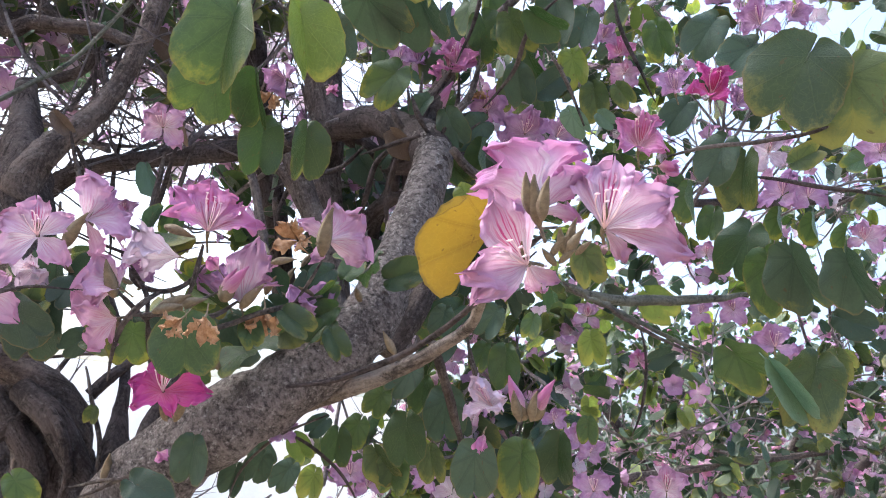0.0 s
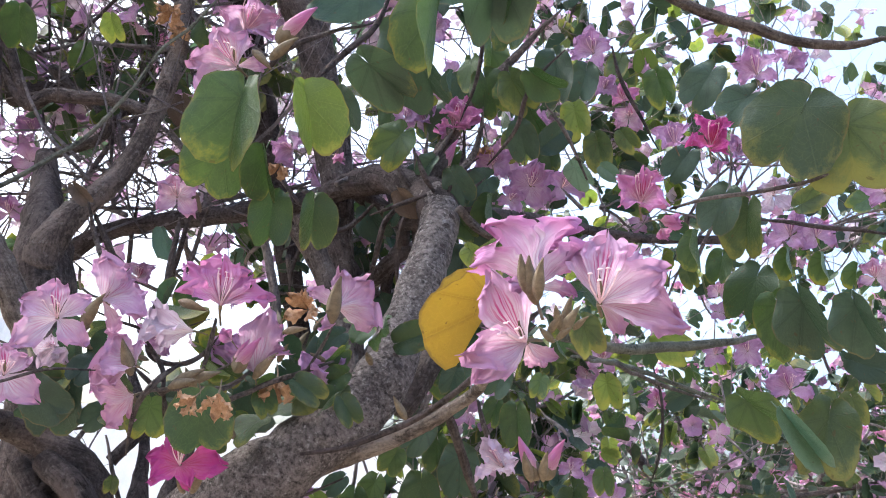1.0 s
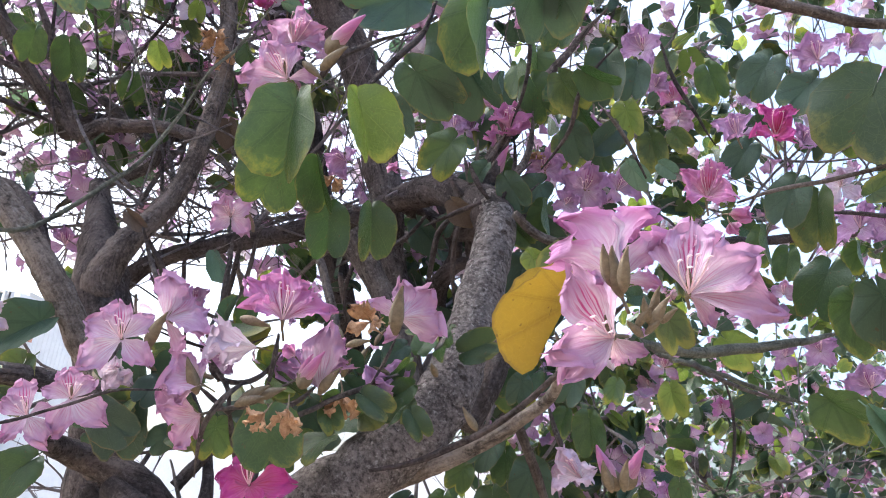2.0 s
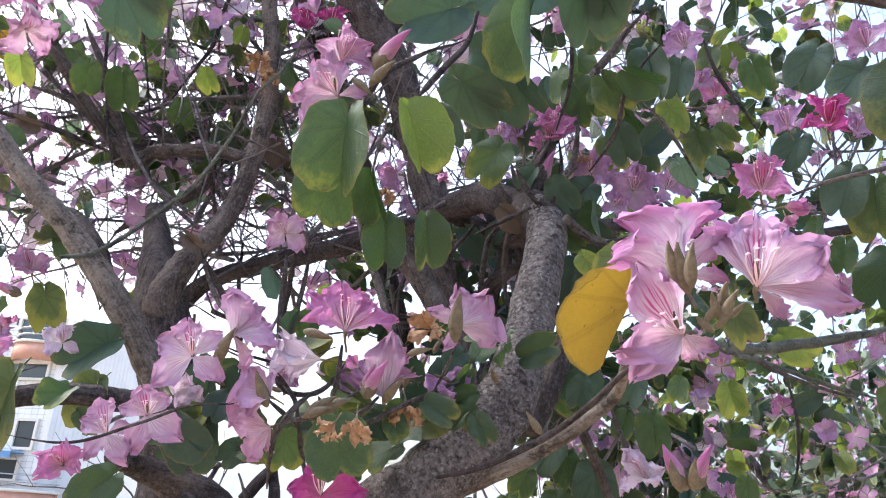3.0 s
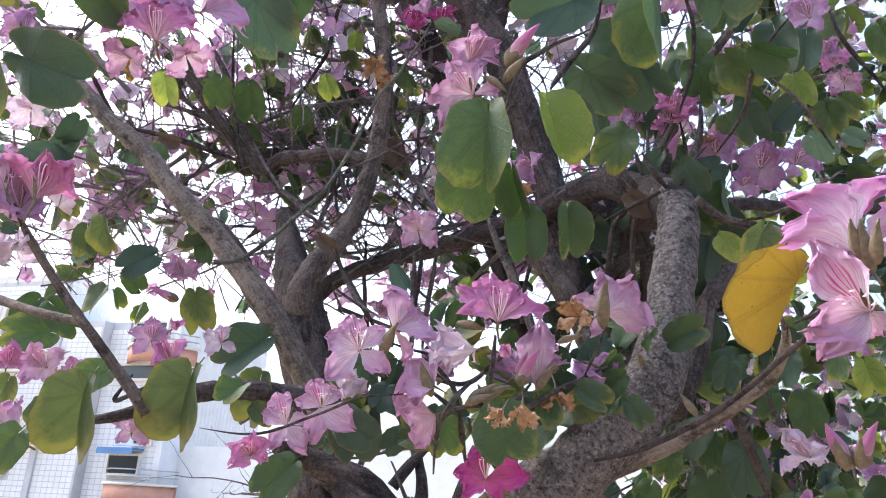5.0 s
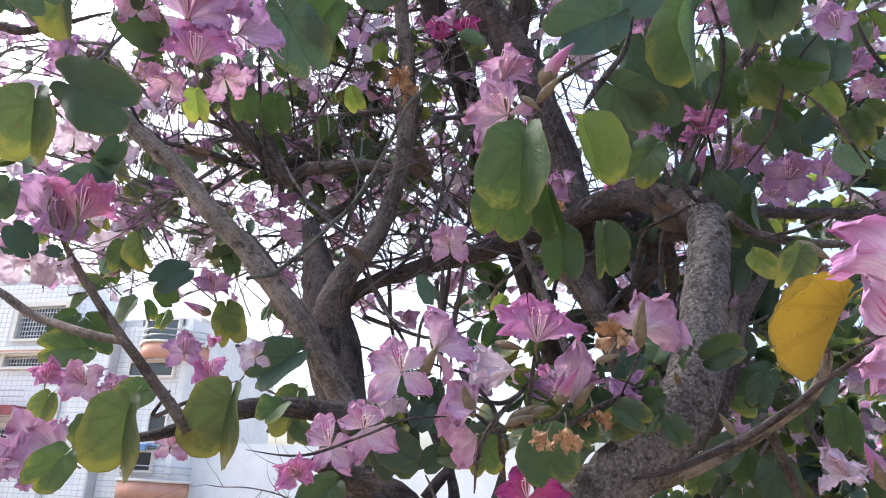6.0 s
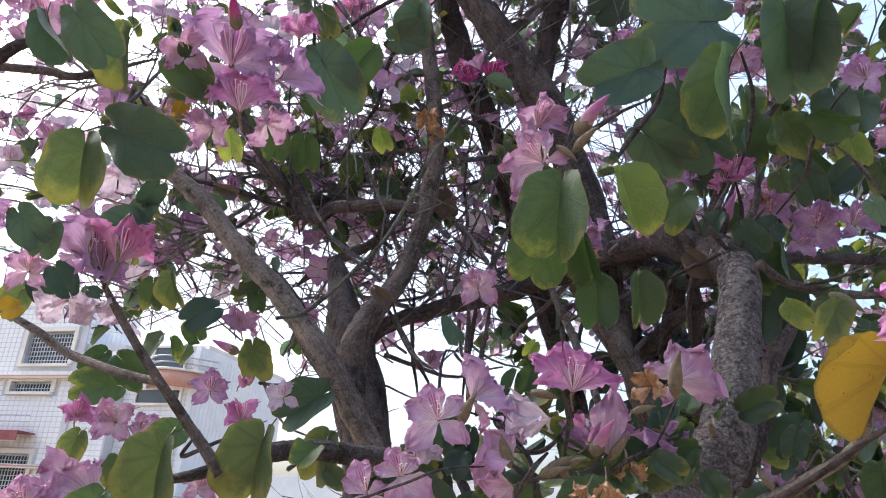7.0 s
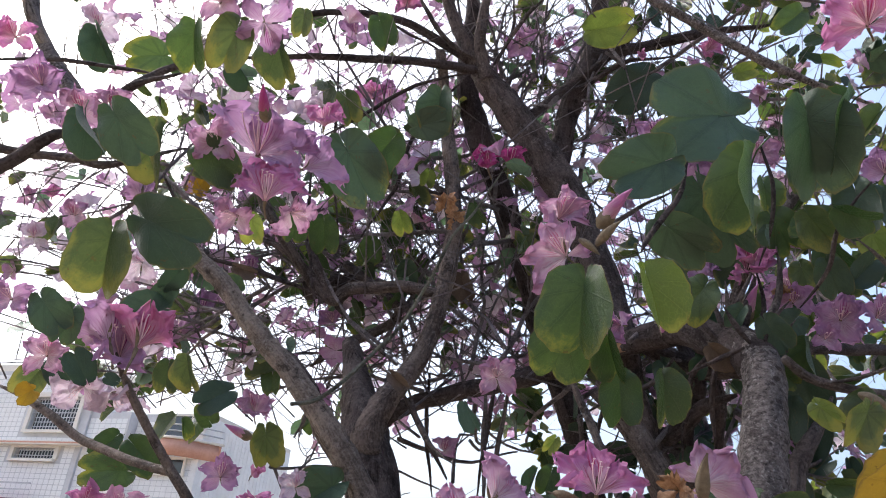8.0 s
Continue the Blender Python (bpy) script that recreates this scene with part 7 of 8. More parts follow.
flower(tree, (-0.156, 1.438, 2.654), (0.03, -0.99, -0.15), (0.07, -0.53, 0.84), 0.076, "open", "lilac")
flower(tree, (0.042, 1.328, 2.218), (0.19, -0.97, -0.17), (0.08, -0.36, 0.93), 0.060, "open", "lilac")
flower(tree, (-1.017, 0.604, 2.034), (0.50, -0.85, -0.18), (0.02, -0.42, 0.91), 0.067, "open", "lilac")
flower(tree, (-1.562, 1.038, 2.399), (0.73, -0.66, -0.18), (0.08, -0.46, 0.88), 0.076, "open", "white")
flower(tree, (-0.510, 1.091, 1.728), (0.33, -0.89, 0.32), (-0.10, -0.13, 0.99), 0.037, "trumpet", "white")
flower(tree, (-0.381, 1.151, 1.925), (0.54, -0.83, 0.10), (-0.02, -0.25, 0.97), 0.036, "closed", "lilac")
flower(tree, (-0.375, 0.921, 1.819), (0.06, -0.91, -0.40), (-0.05, -0.21, 0.98), 0.049, "trumpet", "lilac")
flower(tree, (-0.481, 0.876, 1.790), (0.07, -0.91, -0.40), (-0.07, -0.21, 0.97), 0.055, "trumpet", "white")
flower(tree, (-0.402, 0.909, 1.833), (0.53, -0.57, -0.63), (-0.05, -0.23, 0.97), 0.042, "closed", "lilac")
flower(tree, (-0.325, 0.948, 1.833), (0.73, -0.60, -0.31), (-0.04, -0.22, 0.98), 0.040, "closed", "lilac")
flower(tree, (-0.334, 0.988, 1.608), (0.58, -0.74, -0.33), (-0.22, -0.06, 0.97), 0.041, "closed", "pink")
flower(tree, (-0.284, 0.965, 1.621), (0.62, -0.48, -0.62), (-0.36, 0.88, 0.29), 0.047, "closed", "white")
flower(tree, (-0.139, 1.599, 1.621), (0.03, -0.92, 0.40), (-0.16, -0.01, 0.99), 0.061, "open", "lilac")
flower(tree, (-0.023, 1.502, 1.615), (-0.03, -0.91, 0.40), (-0.14, 0.00, 0.99), 0.062, "open", "lilac")
flower(tree, (-0.687, 0.703, 2.191), (0.75, -0.19, -0.64), (0.15, -0.48, 0.86), 0.073, "open", "pale")
flower(tree, (-0.720, 0.724, 2.312), (0.82, -0.56, -0.07), (0.19, -0.53, 0.83), 0.090, "trumpet", "lilac")
flower(tree, (-1.019, 0.689, 1.986), (0.56, -0.83, -0.01), (0.05, -0.34, 0.94), 0.070, "open", "pale")
flower(tree, (-1.424, 1.004, 2.423), (0.72, -0.69, -0.13), (0.16, -0.43, 0.89), 0.071, "open", "pale")
flower(tree, (-0.701, 1.337, 2.595), (0.24, -0.39, -0.89), (0.13, -0.54, 0.83), 0.088, "withered", "pale")
flower(tree, (-0.691, 1.353, 2.560), (0.39, -0.21, -0.90), (0.12, -0.52, 0.84), 0.076, "withered", "pale")
flower(tree, (-0.014, 1.353, 2.339), (0.05, -0.43, -0.90), (0.04, -0.46, 0.89), 0.065, "withered", "pale")
flower(tree, (-0.088, 1.283, 2.321), (-0.38, -0.92, -0.13), (0.04, -0.47, 0.88), 0.057, "closed", "pink")
posed_flower(tree, (0.065, 0.635, 1.843), (-0.10, 0.38, 0.92), (0.03, 0.79, 0.61), 0.101, [((0.016, 0.662, 1.885), 1.00, False), ((0.036, 0.673, 1.922), 1.00, False), ((0.077, 0.673, 1.928), 1.05, False), ((0.104, 0.652, 1.896), 1.00, False), ((0.098, 0.644, 1.851), 0.83, False), ((0.030, 0.642, 1.847), 0.83, False)], "blush", False)
posed_flower(tree, (0.118, 0.629, 1.835), (-0.09, -1.00, -0.02), (-0.13, -0.31, 0.94), 0.104, [((0.122, 0.630, 1.905), 0.97, True), ((0.095, 0.641, 1.897), 0.78, False), ((0.167, 0.602, 1.863), 0.97, False), ((0.190, 0.615, 1.824), 0.83, False), ((0.143, 0.647, 1.813), 0.73, False), ((0.157, 0.653, 1.903), 0.83, False)], "pale", True)
posed_flower(tree, (0.059, 0.618, 1.794), (-0.35, -0.87, -0.34), (-0.12, -0.27, 0.96), 0.096, [((0.019, 0.592, 1.839), 0.92, True), ((0.047, 0.631, 1.853), 0.87, False), ((0.016, 0.580, 1.772), 0.92, False), ((0.022, 0.591, 1.757), 0.87, False), ((0.086, 0.622, 1.782), 0.73, False), ((0.075, 0.655, 1.777), 0.73, False)], "pale", True)
posed_flower(tree, (-0.442, 0.798, 1.809), (0.30, -0.95, 0.05), (-0.02, -0.22, 0.98), 0.084, [((-0.459, 0.798, 1.855), 0.97, True), ((-0.481, 0.781, 1.826), 0.92, False), ((-0.414, 0.806, 1.839), 0.88, False), ((-0.469, 0.771, 1.773), 0.92, False), ((-0.406, 0.796, 1.784), 0.92, False)], "pale", True)
posed_flower(tree, (-0.409, 0.819, 1.838), (0.63, -0.62, 0.46), (-0.35, 0.78, 0.50), 0.073, [((-0.405, 0.802, 1.888), 0.88, False), ((-0.394, 0.838, 1.887), 0.74, True), ((-0.355, 0.815, 1.831), 1.07, False), ((-0.391, 0.838, 1.802), 0.78, False), ((-0.375, 0.851, 1.867), 0.88, False)], "pale", False)
posed_flower(tree, (-0.295, 0.877, 1.859), (0.22, -0.79, 0.57), (-0.22, 0.82, 0.52), 0.093, [((-0.343, 0.866, 1.910), 0.78, False), ((-0.308, 0.881, 1.928), 0.97, True), ((-0.271, 0.887, 1.911), 0.88, False), ((-0.237, 0.874, 1.883), 0.78, False), ((-0.319, 0.833, 1.870), 0.69, False)], "pink", True)
posed_flower(tree, (-0.173, 0.956, 1.890), (0.21, 0.88, 0.43), (0.03, -0.26, 0.97), 0.080, [((-0.210, 0.958, 1.914), 0.84, False), ((-0.172, 0.970, 1.942), 0.88, False), ((-0.134, 0.973, 1.932), 1.07, False), ((-0.117, 0.975, 1.882), 0.97, False), ((-0.189, 0.982, 1.867), 0.69, False)], "pale", True)
posed_flower(tree, (-0.323, 0.881, 1.826), (-0.75, -0.66, -0.04), (0.00, -0.21, 0.98), 0.055, [((-0.370, 0.851, 1.841), 0.92, False), ((-0.363, 0.839, 1.819), 1.11, False), ((-0.365, 0.877, 1.806), 0.92, False), ((-0.329, 0.896, 1.810), 0.55, False)], "white", False)
posed_flower(tree, (-0.356, 0.826, 1.771), (-0.33, -0.93, 0.14), (-0.02, -0.17, 0.99), 0.065, [((-0.384, 0.807, 1.799), 1.01, False), ((-0.386, 0.796, 1.768), 1.11, False), ((-0.365, 0.834, 1.803), 0.84, False), ((-0.387, 0.826, 1.749), 0.84, False)], "pale", False)
posed_flower(tree, (-0.360, 0.847, 1.741), (-0.31, -0.89, -0.33), (-0.03, -0.14, 0.99), 0.065, [((-0.408, 0.827, 1.759), 0.92, False), ((-0.386, 0.809, 1.736), 0.92, False), ((-0.384, 0.843, 1.704), 1.01, False), ((-0.375, 0.875, 1.714), 0.84, False)], "pale", False)
posed_flower(tree, (-0.490, 0.809, 1.744), (0.48, -0.87, 0.09), (-0.05, -0.16, 0.99), 0.072, [((-0.506, 0.813, 1.780), 0.97, True), ((-0.520, 0.797, 1.753), 0.92, False), ((-0.473, 0.815, 1.769), 0.88, False), ((-0.446, 0.808, 1.722), 0.92, False), ((-0.489, 0.790, 1.705), 0.88, False)], "pale", True)
posed_flower(tree, (-0.525, 0.796, 1.721), (0.32, -0.94, 0.14), (-0.07, -0.15, 0.99), 0.071, [((-0.545, 0.797, 1.762), 0.97, True), ((-0.553, 0.783, 1.736), 0.88, False), ((-0.529, 0.771, 1.696), 0.92, False), ((-0.496, 0.792, 1.696), 0.88, False), ((-0.504, 0.808, 1.735), 0.84, False)], "pale", True)
posed_flower(tree, (-0.307, 0.888, 1.673), (0.17, -0.92, 0.36), (-0.04, -0.05, 1.00), 0.091, [((-0.320, 0.891, 1.713), 0.88, True), ((-0.342, 0.874, 1.682), 0.97, False), ((-0.324, 0.855, 1.658), 0.88, False), ((-0.256, 0.888, 1.682), 0.97, False), ((-0.285, 0.867, 1.655), 0.84, False)], "magenta", True)
posed_flower(tree, (-0.259, 0.945, 1.793), (0.02, -0.72, 0.69), (-0.18, 0.87, 0.45), 0.071, [((-0.253, 0.918, 1.870), 0.78, False), ((-0.240, 0.947, 1.861), 0.69, False), ((-0.290, 0.927, 1.816), 0.69, False), ((-0.227, 0.930, 1.828), 0.69, False)], "pale", False)
posed_flower(tree, (-0.192, 1.011, 1.786), (0.18, -0.69, 0.70), (-0.11, 0.89, 0.44), 0.059, [((-0.210, 0.988, 1.834), 0.88, False), ((-0.172, 1.015, 1.850), 0.65, False), ((-0.188, 0.976, 1.822), 0.88, False), ((-0.164, 1.001, 1.805), 0.78, False)], "lilac", False)
posed_flower(tree, (-0.282, 0.949, 1.795), (-0.24, -0.85, 0.46), (-0.20, 0.86, 0.45), 0.065, [((-0.315, 0.930, 1.820), 0.84, False), ((-0.298, 0.948, 1.843), 0.74, False), ((-0.272, 0.936, 1.836), 0.65, False)], "lilac", False)
posed_flower(tree, (-0.704, 0.664, 2.187), (0.45, -0.80, 0.39), (-0.46, 0.51, 0.72), 0.089, [((-0.737, 0.653, 2.248), 0.97, False), ((-0.721, 0.671, 2.274), 0.97, True), ((-0.671, 0.667, 2.240), 0.88, False), ((-0.647, 0.653, 2.208), 0.78, False), ((-0.719, 0.621, 2.198), 0.78, False)], "pink", True)
posed_flower(tree, (-0.705, 0.739, 2.286), (0.99, -0.06, -0.12), (0.17, -0.52, 0.84), 0.073, [((-0.633, 0.747, 2.271), 1.07, False), ((-0.668, 0.753, 2.342), 0.97, False), ((-0.702, 0.747, 2.357), 0.84, False)], "lilac", False)
posed_flower(tree, (-0.900, 0.782, 1.695), (-0.03, -0.97, 0.26), (-0.13, -0.15, 0.98), 0.089, [((-0.970, 0.747, 1.695), 1.01, False), ((-0.953, 0.751, 1.730), 0.97, False), ((-0.926, 0.776, 1.748), 0.97, False), ((-0.940, 0.747, 1.662), 0.92, False), ((-1.016, 0.764, 1.728), 0.84, False)], "pale", False)
posed_flower(tree, (-0.334, 0.860, 2.176), (-0.03, -0.97, -0.25), (0.06, -0.44, 0.89), 0.106, [((-0.361, 0.829, 2.214), 1.07, True), ((-0.388, 0.832, 2.168), 1.01, False), ((-0.372, 0.837, 2.124), 0.97, False), ((-0.332, 0.854, 2.232), 0.88, False), ((-0.300, 0.885, 2.198), 0.84, False)], "pale", True)
flower(tree, (-0.220, 1.139, 2.557), (-0.02, -0.99, -0.10), (0.07, -0.59, 0.81), 0.083, "trumpet", "lilac")
flower(tree, (-0.158, 1.175, 2.517), (0.23, -0.90, -0.38), (0.06, -0.56, 0.82), 0.073, "open", "lilac")
flower(tree, (-0.121, 1.238, 2.383), (0.11, -0.99, -0.09), (0.05, -0.48, 0.88), 0.062, "open", "pale")
flower(tree, (-0.066, 1.291, 2.350), (0.01, -0.90, 0.44), (0.06, 0.71, 0.69), 0.090, "trumpet", "pink")
flower(tree, (0.002, 1.365, 2.305), (0.03, -0.99, -0.12), (0.04, -0.41, 0.91), 0.081, "open", "lilac")
flower(tree, (-0.021, 1.302, 2.602), (0.05, -0.96, -0.29), (0.03, -0.56, 0.82), 0.072, "trumpet", "pale")
flower(tree, (0.177, 1.287, 2.523), (-0.36, -0.92, -0.11), (0.01, -0.53, 0.84), 0.088, "open", "lilac")
flower(tree, (0.211, 1.365, 2.494), (0.01, -0.98, -0.22), (0.01, -0.50, 0.87), 0.065, "trumpet", "lilac")
flower(tree, (0.089, 1.498, 2.475), (0.09, -0.98, -0.18), (0.03, -0.46, 0.89), 0.059, "trumpet", "lilac")
flower(tree, (-0.155, 1.341, 2.374), (0.03, -1.00, -0.05), (0.05, -0.45, 0.89), 0.056, "open", "pale")

bud(tree, (-0.290, 0.874, 2.227), (-0.247, 0.856, 2.279), "pink")
bud(tree, (-0.315, 0.855, 2.199), (-0.287, 0.860, 2.177), "calyx")
bud(tree, (-0.293, 0.864, 2.193), (-0.260, 0.850, 2.224), "calyx")
bud(tree, (0.064, 0.609, 1.824), (0.051, 0.588, 1.857), "calyx")
bud(tree, (0.065, 0.598, 1.825), (0.062, 0.579, 1.854), "calyx")
bud(tree, (0.087, 0.616, 1.805), (0.077, 0.600, 1.822), "calyx")
bud(tree, (0.087, 0.617, 1.801), (0.096, 0.600, 1.825), "calyx")
bud(tree, (0.081, 0.618, 1.796), (0.066, 0.605, 1.804), "calyx")
bud(tree, (0.102, 1.000, 1.708), (0.071, 0.975, 1.753), "pink")
bud(tree, (0.114, 1.010, 1.710), (0.127, 0.986, 1.759), "pink")
bud(tree, (0.095, 0.991, 1.703), (0.079, 0.970, 1.736), "calyx")
bud(tree, (0.109, 0.991, 1.705), (0.107, 0.970, 1.740), "calyx")
bud(tree, (-0.360, 0.829, 1.761), (-0.369, 0.802, 1.795), "calyx")
bud(tree, (-0.422, 0.817, 1.805), (-0.401, 0.797, 1.843), "calyx")
bud(tree, (-0.319, 0.873, 1.762), (-0.277, 0.867, 1.781), "calyx")
bud(tree, (-0.300, 0.882, 1.754), (-0.315, 0.857, 1.779), "calyx")
bud(tree, (-0.275, 0.919, 1.790), (-0.251, 0.900, 1.832), "pink")
bud(tree, (-0.257, 0.937, 1.786), (-0.232, 0.921, 1.819), "calyx")
bud(tree, (-0.174, 0.952, 1.868), (-0.171, 0.922, 1.923), "calyx")
bud(tree, (0.044, 1.104, 2.051), (0.092, 1.118, 2.028), "calyx")
bud(tree, (-0.686, 0.603, 2.272), (-0.683, 0.572, 2.308), "magenta")
bud(tree, (-0.946, 1.109, 1.977), (-0.986, 1.079, 1.992), "pink")
bud(tree, (-0.404, 1.032, 1.552), (-0.404, 1.008, 1.599), "calyx")
bud(tree, (-0.349, 0.883, 1.861), (-0.313, 0.885, 1.854), "calyx")
bud(tree, (0.090, 0.624, 1.813), (0.090, 0.607, 1.834), "calyx")
bud(tree, (0.076, 0.616, 1.802), (0.084, 0.602, 1.817), "calyx")
bud(tree, (0.098, 0.635, 1.812), (0.107, 0.622, 1.822), "calyx")
bud(tree, (0.083, 0.618, 1.798), (0.092, 0.605, 1.807), "calyx")
bud(tree, (0.057, 0.606, 1.831), (0.045, 0.588, 1.858), "calyx")
bud(tree, (-0.327, 0.866, 1.759), (-0.292, 0.855, 1.781), "calyx")
bud(tree, (-0.327, 0.857, 1.755), (-0.294, 0.849, 1.767), "calyx")
bud(tree, (-0.411, 0.840, 1.837), (-0.418, 0.818, 1.862), "calyx")
bud(tree, (-0.431, 0.843, 1.818), (-0.431, 0.822, 1.846), "calyx")
bud(tree, (-0.355, 0.852, 1.782), (-0.367, 0.837, 1.785), "calyx")
bud(tree, (-0.362, 0.869, 1.733), (-0.368, 0.853, 1.743), "calyx")
bud(tree, (-0.267, 0.960, 1.804), (-0.253, 0.937, 1.843), "calyx")
bud(tree, (-0.282, 0.937, 1.800), (-0.269, 0.917, 1.831), "pink")
bud(tree, (-0.243, 0.983, 1.816), (-0.232, 0.965, 1.839), "calyx")
bud(tree, (-0.297, 0.916, 1.645), (-0.284, 0.898, 1.674), "calyx")
bud(tree, (-0.306, 0.916, 1.644), (-0.314, 0.900, 1.660), "calyx")
bud(tree, (-0.089, 1.281, 2.235), (-0.070, 1.253, 2.299), "pink")

# small leaves and pods among the near sprays of flowers: centre, reach, how many
spray = random.Random(31)
for centre, reach, leaves_here, pods_here in (((-0.3, 0.98, 1.79), (0.2, 0.07, 0.07), 20, 10), ((-0.52, 0.9, 1.78), (0.14, 0.06, 0.07), 8, 5), ((-0.2, 1.05, 1.85), (0.12, 0.05, 0.07), 10, 6)):
    for i in range(leaves_here + pods_here):
        q = Vector(centre) + Vector([spray.gauss(0, 0.55) * r for r in reach])
        d = Vector((spray.uniform(-1, 1), spray.uniform(-0.5, 0.5), spray.uniform(-1, 0.8))).normalized()
        if i < leaves_here:
            leaf(tree, q, q + d * spray.uniform(0.035, 0.06), (spray.uniform(-0.6, 0.6), -1, spray.uniform(-0.2, 0.8)), spray.randrange(7), spray.choice(("green", "green", "dark", "aging")))
        else:
            bud(tree, q, q + Vector((d.x, d.y, abs(d.z) + 0.3)).normalized() * spray.uniform(0.02, 0.034), "calyx")


# ---- the crown behind, too fine to count ----
def placed(template, poses):
    """One shape at many poses, as verts, faces, uvs."""
    v, f, u = template
    f = [tuple(q) for q in f]
    h = np.column_stack([v, np.ones(len(v))])
    vs = np.vstack([(h @ np.array(m).T)[:, :3] for m in poses])
    fs = [tuple(i + k * len(v) for i in q) for k in range(len(poses)) for q in f]
    return vs, fs, np.tile(u, (len(poses), 1))


def blossom_shape(opening, seed):
    r0 = random.Random(seed)
    pieces = []
    for i in range(5):
        v, f, u = petal_shape(4, 5, r0.uniform(0.36, 0.42), 0.7, 0.2, 0.06, seed + i)
        m = np.array(pose(0, 0, 0, 0, 0, i * 72 + r0.uniform(-9, 9)) @ pose(0, 0.03, 0, 90 - opening + r0.uniform(-10, 10)))
        pieces.append(((np.column_stack([v, np.ones(len(v))]) @ m.T)[:, :3], f, u))
    return joined(pieces)


grow_rng = random.Random(11)
BLOSSOMS = [blossom_shape(o, 200 + 10 * i) for i, o in enumerate((62, 40, 28))]
SMALL_LEAVES = [leaf_shape(3, 14, f, c, 0.8, 300 + i, False) for i, (f, c) in enumerate(((0.15, 0.15), (0.4, 0.2), (0.75, 0.15), (1.1, 0.1)))]


def unit(r0):
    while True:
        v = Vector((r0.uniform(-1, 1), r0.uniform(-1, 1), r0.uniform(-1, 1)))
        if 0.05 < v.length < 1:
            return v.normalized()


def grow(stems, tips, start, way, length, radius, level, keep):
    """A crooked stem with its side shoots; the ends of the last ones go into tips."""
    p, d, rows = Vector(start), Vector(way).normalized(), []
    steps = 5
    for i in range(steps + 1):
        rows.append((*p, radius * (1 - (0.55 if level else 0.8) * i / steps)))
        if i and level and grow_rng.random() < 0.85:
            side = (d + unit(grow_rng) * 0.9 + Vector((0, 0.05, 0.12))).normalized()
            if keep(p + side * length * 0.5):
                grow(stems, tips, p, side, length * grow_rng.uniform(0.45, 0.7), radius * (1 - 0.55 * i / steps) * 0.62, level - 1, keep)
        elif i and not level:
            tips.append((p.copy(), d.copy()))
        d = (d + unit(grow_rng) * 0.28).normalized()
        q = p + d * (length / steps)
        if not keep(q):
            d = (d + Vector((0, 0.8, 0.2))).normalized()
            q = p + d * (length / steps)
        p = q
    tips.append((p.copy(), d.copy()))
    if len(rows) > 2:
        stems.append(tube(rows, 5 if radius > 0.004 else 4, length / 8, 0.0, 0.004))


def dress(parent, tips, leaves, flowers, tints, petals, size=(0.05, 0.08)):
    """Leaves and blossoms on the ends of shoots."""
    by_leaf, by_petal = {}, {}
    for p, d in tips:
        if grow_rng.random() < leaves(p):
            for _ in range(grow_rng.choice((1, 1, 2))):
                a = (d * 0.4 + unit(grow_rng) * 0.8 + Vector((0, 0, -0.55))).normalized()
                n = (unit(grow_rng) + Vector((0, -0.5, 0.5))).normalized()
                m = frame_of(p + unit(grow_rng) * 0.02, n - a * n.dot(a), a, grow_rng.uniform(*size))
                by_leaf.setdefault((grow_rng.choice(tints), grow_rng.randrange(len(SMALL_LEAVES))), []).append(m)
        if grow_rng.random() < flowers(p):
            a = (d * 0.5 + unit(grow_rng) * 0.7 + Vector((0, -0.3, 0.35))).normalized()
            m = frame_of(p, a, unit(grow_rng), grow_rng.uniform(0.03, 0.044))
            by_petal.setdefault((grow_rng.choice(petals), grow_rng.randrange(len(BLOSSOMS))), []).append(m)
    for tint in sorted({k[0] for k in by_leaf}):
        pieces = [placed(SMALL_LEAVES[s], ms) for (t, s), ms in sorted(by_leaf.items(), key=lambda q: q[0]) if t == tint]
        tagged(part("foliage", mesh_from("foliage", *joined(pieces), mats=(LEAF[tint],)), parent), kind="stuff")
    for tint in sorted({k[0] for k in by_petal}):
        pieces = [placed(BLOSSOMS[s], ms) for (t, s), ms in sorted(by_petal.items(), key=lambda q: q[0]) if t == tint]
        tagged(part("blossom_mass", mesh_from("blossom_mass", *joined(pieces), mats=(PETAL[tint],)), parent), kind="stuff")


def behind(p):
    """Keeps the fine shoots out of the open air in front of the limbs."""
    far = (p - Vector((0, 0, 1.65))).length
    if p.x < -0.3:
        return far > 1.5 and p.y > 0.75 and p.z > 1.65 + (0.215 if p.x < -0.52 * p.y else 0.27) * far
    return far > (1.75 if p.x < 0.1 else 2.1) and p.z > 1.2


branch(tree, "limb", BARK_DARK_SHADE, [(-0.08, 1.34, 2.2, 0.016), (0.1, 1.75, 2.35, 0.015), (0.5, 2.2, 2.5, 0.014), (1.0, 2.6, 2.7, 0.016), (1.5, 2.9, 2.9, 0.01)], 10)
branch(tree, "limb", BARK_BROWN, [(-0.5, 1.34, 1.2, 0.04), (-0.25, 1.8, 1.4, 0.028), (0.2, 2.4, 1.6, 0.02), (0.8, 2.8, 1.75, 0.014), (1.6, 3.1, 1.95, 0.008)], 10)
stems, tips = [], []
